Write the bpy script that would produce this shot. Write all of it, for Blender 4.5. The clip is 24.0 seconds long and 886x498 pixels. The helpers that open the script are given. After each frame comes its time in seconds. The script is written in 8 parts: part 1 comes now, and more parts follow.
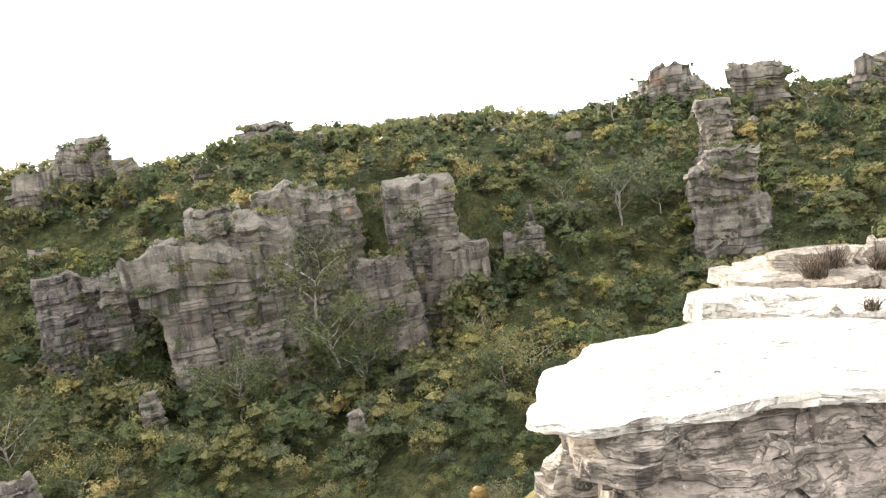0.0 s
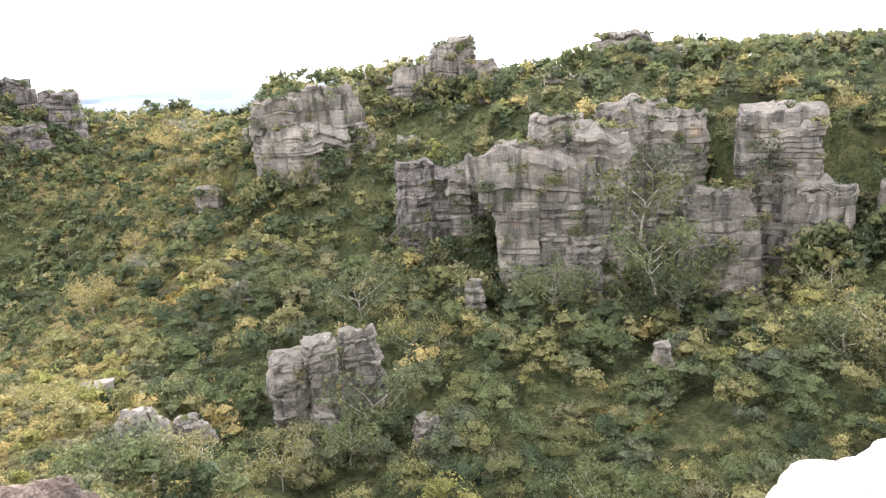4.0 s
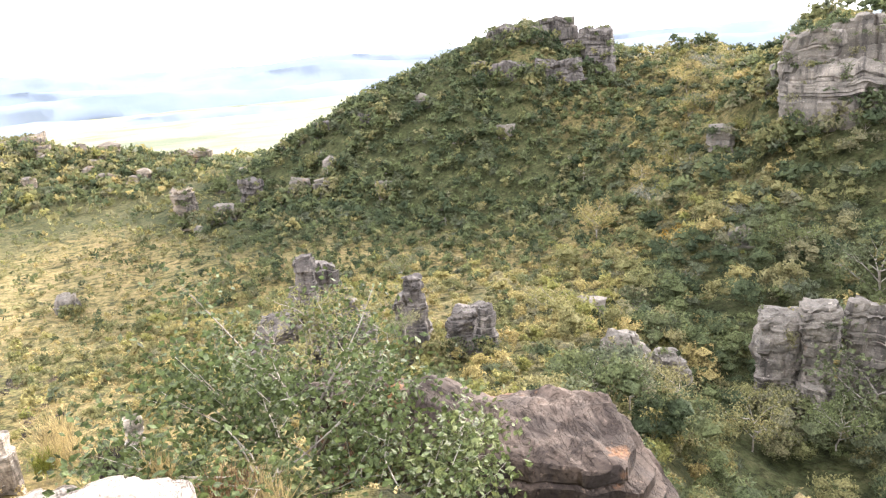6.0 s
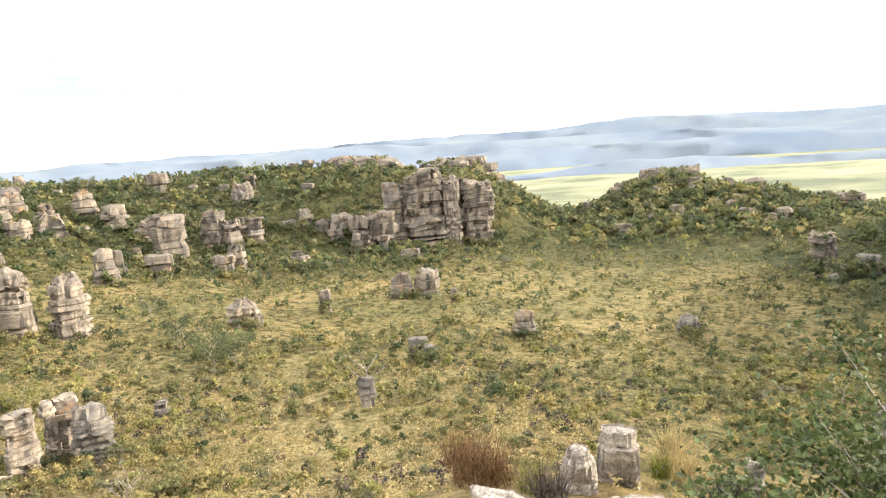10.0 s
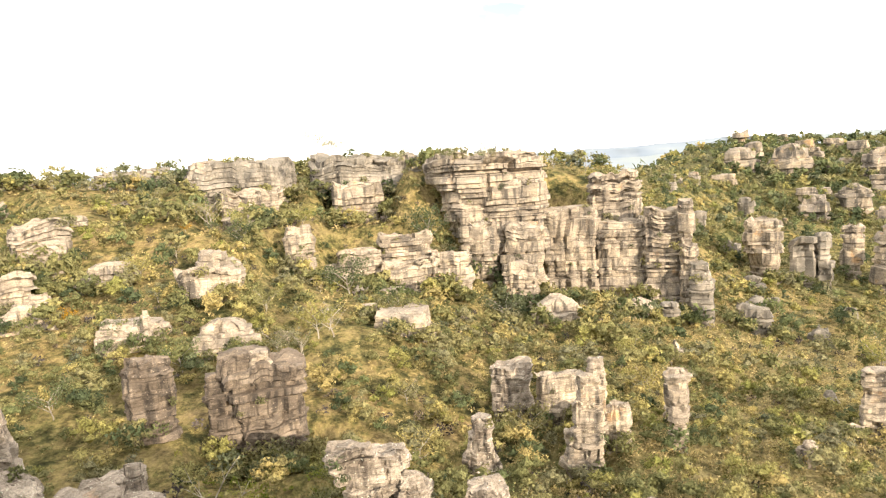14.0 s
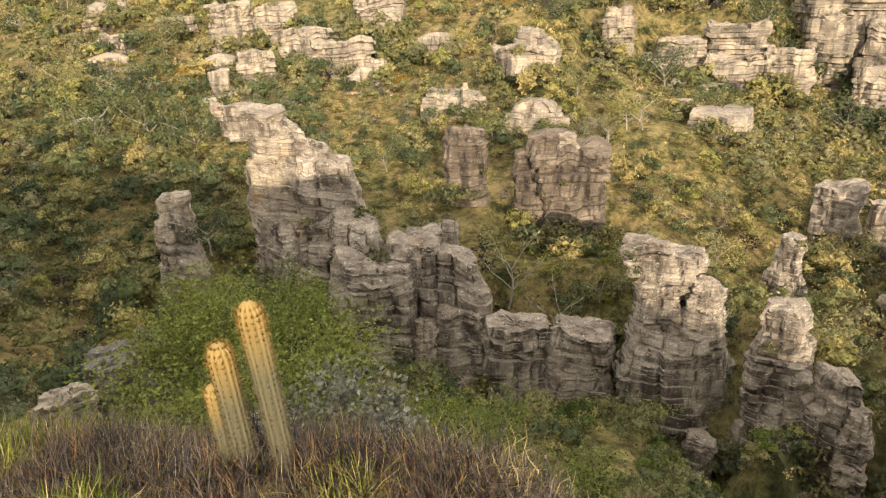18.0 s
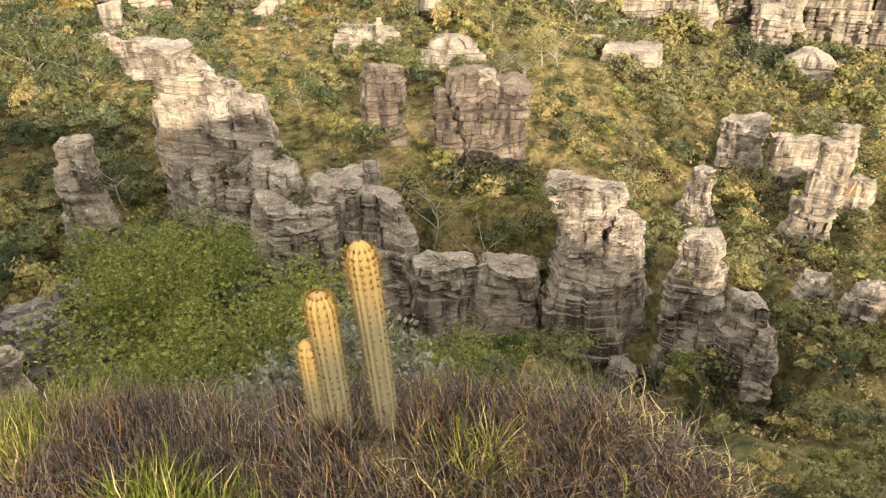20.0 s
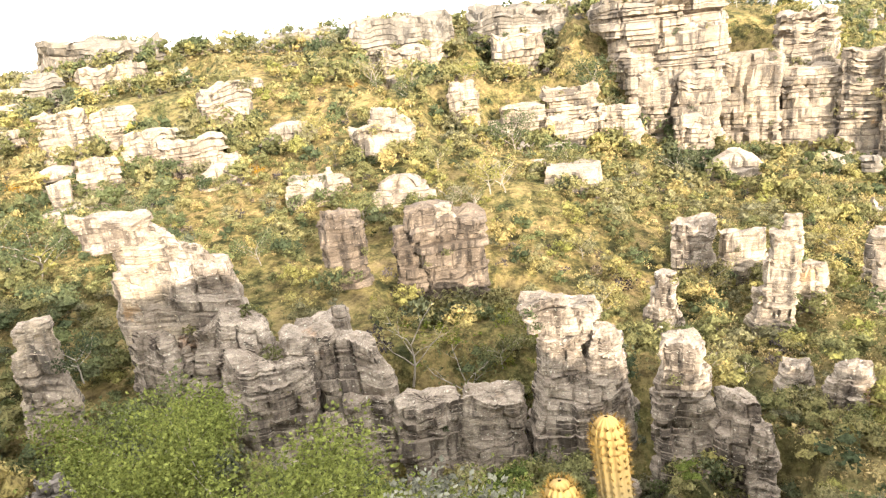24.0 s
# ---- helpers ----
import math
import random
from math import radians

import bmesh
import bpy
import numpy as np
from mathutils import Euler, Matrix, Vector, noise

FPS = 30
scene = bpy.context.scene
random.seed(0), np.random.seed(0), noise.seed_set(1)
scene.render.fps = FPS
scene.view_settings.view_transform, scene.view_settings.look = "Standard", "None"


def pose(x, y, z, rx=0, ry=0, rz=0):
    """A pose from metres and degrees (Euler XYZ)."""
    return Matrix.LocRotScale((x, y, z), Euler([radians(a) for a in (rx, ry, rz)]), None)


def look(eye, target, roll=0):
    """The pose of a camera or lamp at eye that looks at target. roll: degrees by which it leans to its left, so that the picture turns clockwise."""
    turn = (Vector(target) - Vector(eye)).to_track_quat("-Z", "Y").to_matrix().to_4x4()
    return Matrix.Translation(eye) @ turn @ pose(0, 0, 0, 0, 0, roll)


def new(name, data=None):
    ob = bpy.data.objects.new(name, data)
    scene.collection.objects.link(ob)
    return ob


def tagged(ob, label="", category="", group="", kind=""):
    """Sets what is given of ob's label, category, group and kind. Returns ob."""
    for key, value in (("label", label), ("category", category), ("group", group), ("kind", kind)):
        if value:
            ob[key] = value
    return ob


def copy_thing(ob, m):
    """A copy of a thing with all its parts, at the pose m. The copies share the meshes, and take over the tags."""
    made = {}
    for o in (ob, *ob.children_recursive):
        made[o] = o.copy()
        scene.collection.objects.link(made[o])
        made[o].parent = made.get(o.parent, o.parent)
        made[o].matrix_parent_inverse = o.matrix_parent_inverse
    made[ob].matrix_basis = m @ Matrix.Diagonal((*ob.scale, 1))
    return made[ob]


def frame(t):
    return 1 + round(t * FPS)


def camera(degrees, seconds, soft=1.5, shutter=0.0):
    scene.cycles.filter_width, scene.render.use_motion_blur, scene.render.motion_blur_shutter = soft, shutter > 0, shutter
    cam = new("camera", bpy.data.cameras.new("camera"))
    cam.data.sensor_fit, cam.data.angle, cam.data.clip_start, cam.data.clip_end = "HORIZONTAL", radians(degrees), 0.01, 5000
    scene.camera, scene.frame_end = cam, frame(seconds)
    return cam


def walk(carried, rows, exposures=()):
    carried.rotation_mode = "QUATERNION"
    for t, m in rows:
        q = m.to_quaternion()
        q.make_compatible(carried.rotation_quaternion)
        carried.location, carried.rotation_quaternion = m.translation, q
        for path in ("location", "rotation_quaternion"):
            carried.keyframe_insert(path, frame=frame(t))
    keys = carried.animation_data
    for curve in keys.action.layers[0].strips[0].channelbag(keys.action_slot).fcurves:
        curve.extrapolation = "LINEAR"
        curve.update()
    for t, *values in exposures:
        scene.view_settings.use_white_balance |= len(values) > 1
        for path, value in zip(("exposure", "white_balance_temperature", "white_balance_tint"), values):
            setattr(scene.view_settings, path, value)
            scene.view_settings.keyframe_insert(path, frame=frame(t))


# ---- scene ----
# ---- the camera and its way ----
cam = camera(64.62, 24.0, soft=1.25)


def turned(t, x, y, z, bearing, rise, roll):
    b, e = radians(bearing), radians(rise)
    ahead = Vector((math.cos(b) * math.cos(e), math.sin(b) * math.cos(e), math.sin(e)))
    return t, look((x, y, z), Vector((x, y, z)) + ahead, roll)


walk(cam, [
    turned(0.0, -0.608, -0.052, -0.100, 1.53, -8.94, -7.66),
    turned(0.5, -0.432, -0.236, -0.066, -4.36, -9.06, -5.07),
    turned(1.0, -0.214, -0.412, -0.008, -10.34, -15.13, -3.99),
    turned(1.5, -0.107, -0.493, 0.022, -6.55, -16.07, -1.97),
    turned(3.5, 0.091, -0.499, 0.028, 18.19, -14.37, -1.38),
    turned(4.0, 0.314, -0.413, 0.023, 29.20, -13.40, -3.40),
    turned(4.5, 0.132, 0.135, 0.061, 38.21, -13.08, -4.45),
    turned(5.0, 0.215, 0.252, -0.002, 48.88, -14.02, -3.56),
    turned(5.5, 0.201, 0.258, 0.004, 59.24, -14.79, -4.67),
    turned(6.0, 0.161, 0.242, 0.012, 69.56, -15.67, -4.50),
    turned(6.5, 0.133, 0.261, 0.016, 79.09, -15.58, -4.26),
    turned(7.0, 0.120, 0.280, 0.020, 84.04, -15.14, -3.64),
    turned(7.5, 0.094, 0.281, 0.030, 88.99, -12.89, -3.82),
    turned(8.0, 0.076, 0.302, 0.029, 93.57, -10.72, -3.45),
    turned(8.5, 0.059, 0.327, 0.027, 98.24, -8.87, -3.33),
    turned(9.0, -0.000, 0.378, 0.015, 104.21, -7.54, -5.08),
    turned(9.5, -0.042, 0.369, 0.006, 110.46, -7.64, -4.90),
    turned(10.0, -0.076, 0.384, -0.003, 118.48, -8.76, -4.40),
    turned(10.5, -0.106, 0.445, -0.019, 127.53, -9.47, -2.87),
    turned(11.0, -0.305, 0.461, -0.010, 139.18, -9.09, -2.77),
    turned(11.5, -0.461, 0.437, -0.004, 148.26, -8.66, -3.59),
    turned(13.5, -0.397, 0.279, 0.028, 175.54, -7.64, -4.07),
    turned(14.0, -0.437, 0.184, 0.044, 183.47, -7.27, -3.93),
    turned(14.5, -0.458, 0.180, 0.067, 189.28, -7.02, -3.91),
    turned(15.0, -0.416, 0.106, 0.079, 193.77, -6.86, -3.89),
    turned(15.5, -0.390, -0.012, 0.115, 198.65, -6.72, -3.98),
    turned(16.0, -0.327, -0.035, 0.129, 205.66, -6.89, -4.83),
    turned(16.5, -0.309, 0.045, 0.135, 210.86, -10.99, -6.04),
    turned(17.0, -0.338, -0.084, 0.113, 210.87, -13.80, -4.99),
    turned(17.5, -0.382, -0.237, 0.058, 209.63, -19.87, -4.77),
    turned(19.5, -0.370, -0.929, -0.074, 207.28, -25.78, -0.24),
    turned(20.0, -0.348, -1.116, -0.118, 201.17, -28.08, -1.34),
    turned(20.5, -0.310, -1.256, -0.091, 195.85, -29.63, -1.74),
    turned(21.0, -0.231, -1.452, -0.094, 184.27, -28.96, -5.66),
    turned(21.5, -0.227, -1.605, -0.096, 185.75, -31.17, -6.20),
    turned(22.0, -0.281, -1.719, -0.156, 183.93, -36.26, -6.56),
    turned(22.5, -0.259, -1.775, -0.163, 184.34, -38.47, -6.96),
    turned(23.0, -0.245, -1.827, -0.096, 194.63, -33.70, -8.77),
    turned(23.5, -0.282, -1.844, -0.061, 196.33, -25.17, -7.12),
    turned(24.0, -0.307, -1.856, -0.035, 196.53, -17.64, -6.86),
], exposures=[
    (0.0, 1.3, 6500, 10), (1.5, 1.1, 6550, 10), (4.0, 1.82, 6150, 15), (6.0, 1.78, 6150, 16), (8.0, 1.38, 6400, 10), (10.0, 1.15, 6500, 10), (11.5, 1.24, 6700, 10), (14.0, 1.2, 7200, 10), (16.0, 0.82, 7600, 10),
    (17.0, 0.72, 7500, 10), (19.5, 0.98, 7300, 10), (20.0, 1.06, 7300, 10), (21.0, 1.3, 7300, 10), (22.0, 1.24, 7200, 10), (23.0, 1.32, 7100, 10), (24.0, 1.76, 6900, 11)])

# ---- sky and sun ----
SUN_BEARING, SUN_RISE = 38.0, 14.5
world = bpy.data.worlds.new("sky")
scene.world = world
world.use_nodes = True
wn, wl = world.node_tree.nodes, world.node_tree.links
wn.clear()
w_out, w_back = wn.new("ShaderNodeOutputWorld"), wn.new("ShaderNodeBackground")
w_sky = wn.new("ShaderNodeTexSky")
w_sky.sky_type, w_sky.sun_disc = "NISHITA", False
w_sky.sun_elevation, w_sky.sun_rotation = radians(SUN_RISE), radians(90 - SUN_BEARING)
w_sky.air_density, w_sky.dust_density, w_sky.altitude = 1.0, 2.0, 900
w_co = wn.new("ShaderNodeTexCoord")
w_map = wn.new("ShaderNodeMapping")
w_map.inputs["Scale"].default_value = (1.0, 1.0, 3.6)
w_noise = wn.new("ShaderNodeTexNoise")
w_noise.inputs["Scale"].default_value, w_noise.inputs["Detail"].default_value = 2.3, 7
w_noise.inputs["Roughness"].default_value, w_noise.inputs["Distortion"].default_value = 0.52, 0.3
w_ramp = wn.new("ShaderNodeValToRGB")
w_ramp.color_ramp.elements[0].position, w_ramp.color_ramp.elements[1].position = 0.345, 0.46
w_cloud = wn.new("ShaderNodeTexNoise")
w_cloud.inputs["Scale"].default_value, w_cloud.inputs["Detail"].default_value = 3.1, 5
w_grey = wn.new("ShaderNodeValToRGB")
w_grey.color_ramp.elements[0].position, w_grey.color_ramp.elements[1].position = 0.33, 0.51
w_grey.color_ramp.elements[0].color, w_grey.color_ramp.elements[1].color = (3.9, 4.1, 4.4, 1), (10.5, 10.5, 10.5, 1)
w_mix = wn.new("ShaderNodeMixRGB")
wl.new(w_co.outputs["Generated"], w_map.inputs["Vector"])
wl.new(w_map.outputs["Vector"], w_noise.inputs["Vector"])
wl.new(w_map.outputs["Vector"], w_cloud.inputs["Vector"])
wl.new(w_noise.outputs["Fac"], w_ramp.inputs["Fac"])
wl.new(w_cloud.outputs["Fac"], w_grey.inputs["Fac"])
wl.new(w_ramp.outputs["Color"], w_mix.inputs["Fac"])
wl.new(w_sky.outputs["Color"], w_mix.inputs["Color1"])
wl.new(w_grey.outputs["Color"], w_mix.inputs["Color2"])
wl.new(w_mix.outputs["Color"], w_back.inputs["Color"])
w_back.inputs["Strength"].default_value = 0.145
wl.new(w_back.outputs["Background"], w_out.inputs["Surface"])

sun = new("sun", bpy.data.lights.new("sun", "SUN"))
sun.data.energy, sun.data.angle, sun.data.color = 4.2, radians(0.6), (1.0, 0.9, 0.76)
sun.matrix_world = look((0, 0, 0), (-math.cos(radians(SUN_BEARING)) * math.cos(radians(SUN_RISE)), -math.sin(radians(SUN_BEARING)) * math.cos(radians(SUN_RISE)), -math.sin(radians(SUN_RISE))))

# ---- materials ----
def nodes_of(name):
    m = bpy.data.materials.new(name)
    m.use_nodes = True
    n, l = m.node_tree.nodes, m.node_tree.links
    return m, n, l, n["Principled BSDF"]


def place_of(n, l, scale=(1, 1, 1)):
    geo, mp = n.new("ShaderNodeNewGeometry"), n.new("ShaderNodeMapping")
    mp.inputs["Scale"].default_value = scale
    l.new(geo.outputs["Position"], mp.inputs["Vector"])
    return mp.outputs["Vector"]


def noise_of(n, l, vector, scale, detail=4, rough_=0.6, twist=0.0):
    t = n.new("ShaderNodeTexNoise")
    t.inputs["Scale"].default_value, t.inputs["Detail"].default_value = scale, detail
    t.inputs["Roughness"].default_value, t.inputs["Distortion"].default_value = rough_, twist
    l.new(vector, t.inputs["Vector"])
    return t.outputs["Fac"]


def ramp_of(n, l, fac, *stops):
    r = n.new("ShaderNodeValToRGB")
    e = r.color_ramp.elements
    while len(e) < len(stops):
        e.new(0.5)
    for k, (at, c) in enumerate(stops):
        e[k].position, e[k].color = at, ((*c, 1) if isinstance(c, tuple) else (c, c, c, 1))
    l.new(fac, r.inputs["Fac"])
    return r.outputs["Color"]


def mix_of(n, l, fac, a, b, how="MIX"):
    x = n.new("ShaderNodeMixRGB")
    x.blend_type = how
    for key, v in (("Fac", fac), ("Color1", a), ("Color2", b)):
        if isinstance(v, (int, float)):
            x.inputs[key].default_value = v if key == "Fac" else (v, v, v, 1)
        elif isinstance(v, tuple):
            x.inputs[key].default_value = (*v, 1)
        else:
            l.new(v, x.inputs[key])
    return x.outputs["Color"]


def bump_of(n, l, bsdf, height, strength, distance):
    b = n.new("ShaderNodeBump")
    b.inputs["Strength"].default_value, b.inputs["Distance"].default_value = strength, distance
    l.new(height, b.inputs["Height"])
    l.new(b.outputs["Normal"], bsdf.inputs["Normal"])


def rock_material(name, pale, grey, dark, rust, dark_from, rust_from, size, lines=0.0, seams=0.7):
    """Layered sandstone: pale broken faces, grey crust on what lies open to the rain, thin dark bedding lines, dark streaks, rusty patches, white lichen."""
    m, n, l, b = nodes_of(name)
    here = place_of(n, l)
    crust = noise_of(n, l, place_of(n, l, (1, 1, 1.6)), 0.5 / size, 9, 0.68)
    streak = noise_of(n, l, place_of(n, l, (1, 1, 0.14)), 1.3 / size, 6, 0.62)
    grain = noise_of(n, l, here, 11 / size, 6, 0.72)
    thin = noise_of(n, l, place_of(n, l, (0.1, 0.1, 1.0)), 5.0 / size, 6, 0.66, 0.15)
    broad = noise_of(n, l, place_of(n, l, (0.06, 0.06, 1.0)), 1.1 / size, 4, 0.6, 0.2)
    geo, up = n.new("ShaderNodeNewGeometry"), n.new("ShaderNodeSeparateXYZ")
    l.new(geo.outputs["Normal"], up.inputs["Vector"])
    steep = ramp_of(n, l, up.outputs["Z"], (0.25, 1.0), (0.7, 0.0))
    flat = ramp_of(n, l, up.outputs["Z"], (0.45, 0.0), (0.85, 0.55 if not lines else 0.0))
    col = ramp_of(n, l, crust, (0.36, pale), (0.46, tuple(0.55 * p + 0.45 * q for p, q in zip(pale, grey))), (0.56, grey))
    col = mix_of(n, l, ramp_of(n, l, broad, (0.4, 0.0), (0.62, 0.45)), col, grey)
    col = mix_of(n, l, ramp_of(n, l, noise_of(n, l, here, 0.37 / size, 6, 0.65), (rust_from, 0.0), (rust_from + 0.08, 0.75)), col, rust)
    stain = mix_of(n, l, 1.0, ramp_of(n, l, streak, (dark_from, 0.0), (dark_from + 0.12, 0.85)), steep, "MULTIPLY")
    col = mix_of(n, l, stain, col, dark)
    col = mix_of(n, l, flat, col, grey)
    # thin lines between the beds
    seam = ramp_of(n, l, thin, (0.4, 1.0), (0.44, 0.3), (0.47, 1.0))
    seam = mix_of(n, l, 1.0, seam, ramp_of(n, l, thin, (0.53, 1.0), (0.56, 0.42), (0.58, 1.0)), "MULTIPLY")
    seam = mix_of(n, l, 1.0, seam, ramp_of(n, l, thin, (0.3, 0.55), (0.7, 1.15)), "MULTIPLY")
    col = mix_of(n, l, seams, col, seam, "MULTIPLY")
    col = mix_of(n, l, 0.75, col, ramp_of(n, l, grain, (0.3, 0.45), (0.5, 0.92), (0.7, 1.12)), "MULTIPLY")
    height = mix_of(n, l, 0.45, mix_of(n, l, 0.4, thin, grain), crust)
    if lines:
        # fine wavy grain and cracks of the bedding on the worn tops
        wavy = noise_of(n, l, place_of(n, l, (1.0, 0.3, 1.0)), 1.3 / size, 6, 0.66, 0.9)
        cut = ramp_of(n, l, wavy, (0.43, 1.0), (0.455, 0.4), (0.475, 1.0))
        cut = mix_of(n, l, 1.0, cut, ramp_of(n, l, wavy, (0.54, 1.0), (0.56, 0.35), (0.575, 1.0)), "MULTIPLY")
        col = mix_of(n, l, lines, col, cut, "MULTIPLY")
        height = mix_of(n, l, 0.5, height, cut)
    spots = noise_of(n, l, here, 6.5 / size, 4, 0.55)
    col = mix_of(n, l, ramp_of(n, l, spots, (0.64, 0.0), (0.68, 0.6)), col, tuple(min(0.62, 1.25 * p) for p in pale))
    l.new(col, b.inputs["Base Color"])
    b.inputs["Roughness"].default_value = 0.92
    b.inputs["Specular IOR Level"].default_value = 0.2
    bump_of(n, l, b, height, 0.9, 0.16 * size)
    return m


PALE = rock_material("pale_sandstone", (0.56, 0.46, 0.34), (0.3, 0.25, 0.2), (0.1, 0.088, 0.078), (0.52, 0.31, 0.15), 0.48, 0.62, 1.0)
GREY = rock_material("grey_sandstone", (0.39, 0.34, 0.28), (0.18, 0.16, 0.135), (0.07, 0.063, 0.056), (0.42, 0.25, 0.15), 0.5, 0.64, 2.1, seams=0.35)
FAR = rock_material("ochre_sandstone", (0.5, 0.4, 0.28), (0.24, 0.205, 0.17), (0.075, 0.07, 0.064), (0.52, 0.3, 0.13), 0.5, 0.6, 2.4)
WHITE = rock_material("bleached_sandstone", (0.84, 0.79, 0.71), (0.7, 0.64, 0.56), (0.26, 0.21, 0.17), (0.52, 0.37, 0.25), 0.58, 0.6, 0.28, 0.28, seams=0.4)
BROWN = rock_material("crusted_dark_sandstone", (0.17, 0.125, 0.095), (0.07, 0.053, 0.043), (0.035, 0.029, 0.026), (0.44, 0.2, 0.075), 0.47, 0.55, 0.3, 0.2, seams=0.3)
GREY_NEAR = rock_material("grey_crusted_slab", (0.21, 0.196, 0.186), (0.1, 0.094, 0.092), (0.042, 0.04, 0.039), (0.4, 0.36, 0.28), 0.52, 0.7, 0.2, 0.18, seams=0.4)
# brown stone, darkened for the shaded front of the jutting slab
BROWN_SHADE = rock_material("brown_shade_sandstone", (0.5, 0.43, 0.36), (0.26, 0.215, 0.18), (0.085, 0.07, 0.06), (0.34, 0.2, 0.13), 0.48, 0.6, 0.3, 0.15)
TAN = rock_material("tan_sandstone", (0.66, 0.57, 0.46), (0.45, 0.385, 0.315), (0.14, 0.12, 0.1), (0.5, 0.33, 0.21), 0.54, 0.6, 0.3, 0.25)
# brown beds, set darker to carry the shade on their face
BEDS_SHADED = rock_material("shaded_bed_sandstone", (0.3, 0.24, 0.185), (0.14, 0.11, 0.086), (0.045, 0.038, 0.033), (0.34, 0.23, 0.14), 0.46, 0.66, 0.8)
GULLY = rock_material("brown_grey_sandstone", (0.58, 0.5, 0.41), (0.255, 0.21, 0.168), (0.065, 0.052, 0.044), (0.44, 0.27, 0.155), 0.47, 0.63, 0.8)
# grey sandstone darkened for rocks that lie in shade, held in its colour
GREY_SHADED = rock_material("shaded_grey_sandstone", (0.32, 0.28, 0.24), (0.15, 0.132, 0.118), (0.05, 0.046, 0.043), (0.36, 0.23, 0.13), 0.47, 0.66, 0.9)


def leaf_material(name, colours, patch=0.55, shine=0.8, thin=0.35, own=0.3, gloss=0.08, fine=7.0):
    """Foliage: its tint differs from plant to plant, drifts within one, and differs from leaf to leaf."""
    m, n, l, b = nodes_of(name)
    plant_, thing_ = n.new("ShaderNodeAttribute"), n.new("ShaderNodeObjectInfo")
    plant_.attribute_name = "tint"
    total, part_ = n.new("ShaderNodeMath"), n.new("ShaderNodeMath")
    total.operation, part_.operation = "ADD", "FRACT"
    l.new(plant_.outputs["Fac"], total.inputs[0])
    l.new(thing_.outputs["Random"], total.inputs[1])
    l.new(total.outputs["Value"], part_.inputs[0])
    drift = noise_of(n, l, place_of(n, l), patch, 3, 0.6)
    tint = ramp_of(n, l, mix_of(n, l, 0.35, part_.outputs["Value"], drift), *[(0.12 + 0.72 * k / max(1, len(colours) - 1), c) for k, c in enumerate(colours)])
    geo = n.new("ShaderNodeNewGeometry")
    each = ramp_of(n, l, geo.outputs["Random Per Island"], (0.0, 1 - own), (1.0, 1 + own))
    col = mix_of(n, l, 1.0, tint, each, "MULTIPLY")
    # leaflets, and the shade of the gaps between them painted by noise
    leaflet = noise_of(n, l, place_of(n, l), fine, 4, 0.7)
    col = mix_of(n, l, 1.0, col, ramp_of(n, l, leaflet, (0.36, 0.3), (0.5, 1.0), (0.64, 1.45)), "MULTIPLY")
    bump_of(n, l, b, leaflet, 1.0, 0.7 / fine)
    l.new(col, b.inputs["Base Color"])
    b.inputs["Roughness"].default_value = shine
    b.inputs["Specular IOR Level"].default_value = gloss
    trans, mixer = n.new("ShaderNodeBsdfTranslucent"), n.new("ShaderNodeMixShader")
    l.new(col, trans.inputs["Color"])
    mixer.inputs["Fac"].default_value = thin
    l.new(b.outputs["BSDF"], mixer.inputs[1])
    l.new(trans.outputs["BSDF"], mixer.inputs[2])
    l.new(mixer.outputs["Shader"], n["Material Output"].inputs["Surface"])
    return m


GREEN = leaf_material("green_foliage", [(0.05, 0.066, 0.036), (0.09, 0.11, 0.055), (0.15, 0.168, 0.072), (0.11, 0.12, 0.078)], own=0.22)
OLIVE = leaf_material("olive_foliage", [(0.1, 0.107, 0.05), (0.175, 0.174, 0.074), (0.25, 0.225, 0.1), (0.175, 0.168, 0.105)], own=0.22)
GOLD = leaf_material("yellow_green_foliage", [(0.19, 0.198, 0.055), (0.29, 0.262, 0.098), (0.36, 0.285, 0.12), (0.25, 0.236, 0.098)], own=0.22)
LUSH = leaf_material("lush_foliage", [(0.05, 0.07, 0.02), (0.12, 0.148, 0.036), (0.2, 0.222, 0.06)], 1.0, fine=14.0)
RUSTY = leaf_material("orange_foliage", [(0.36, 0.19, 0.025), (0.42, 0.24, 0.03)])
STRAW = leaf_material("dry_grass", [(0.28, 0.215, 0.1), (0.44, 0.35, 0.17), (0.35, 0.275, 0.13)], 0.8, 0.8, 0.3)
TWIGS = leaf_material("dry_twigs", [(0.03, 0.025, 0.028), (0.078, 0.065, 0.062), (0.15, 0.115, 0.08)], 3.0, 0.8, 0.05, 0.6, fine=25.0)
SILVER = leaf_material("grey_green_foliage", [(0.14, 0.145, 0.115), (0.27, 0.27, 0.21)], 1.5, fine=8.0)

BARK, n_, l_, b_ = nodes_of("pale_bark")
l_.new(ramp_of(n_, l_, noise_of(n_, l_, place_of(n_, l_, (1, 1, 0.4)), 3.0, 5), (0.35, (0.16, 0.13, 0.1)), (0.65, (0.42, 0.38, 0.33))), b_.inputs["Base Color"])
b_.inputs["Roughness"].default_value = 0.9

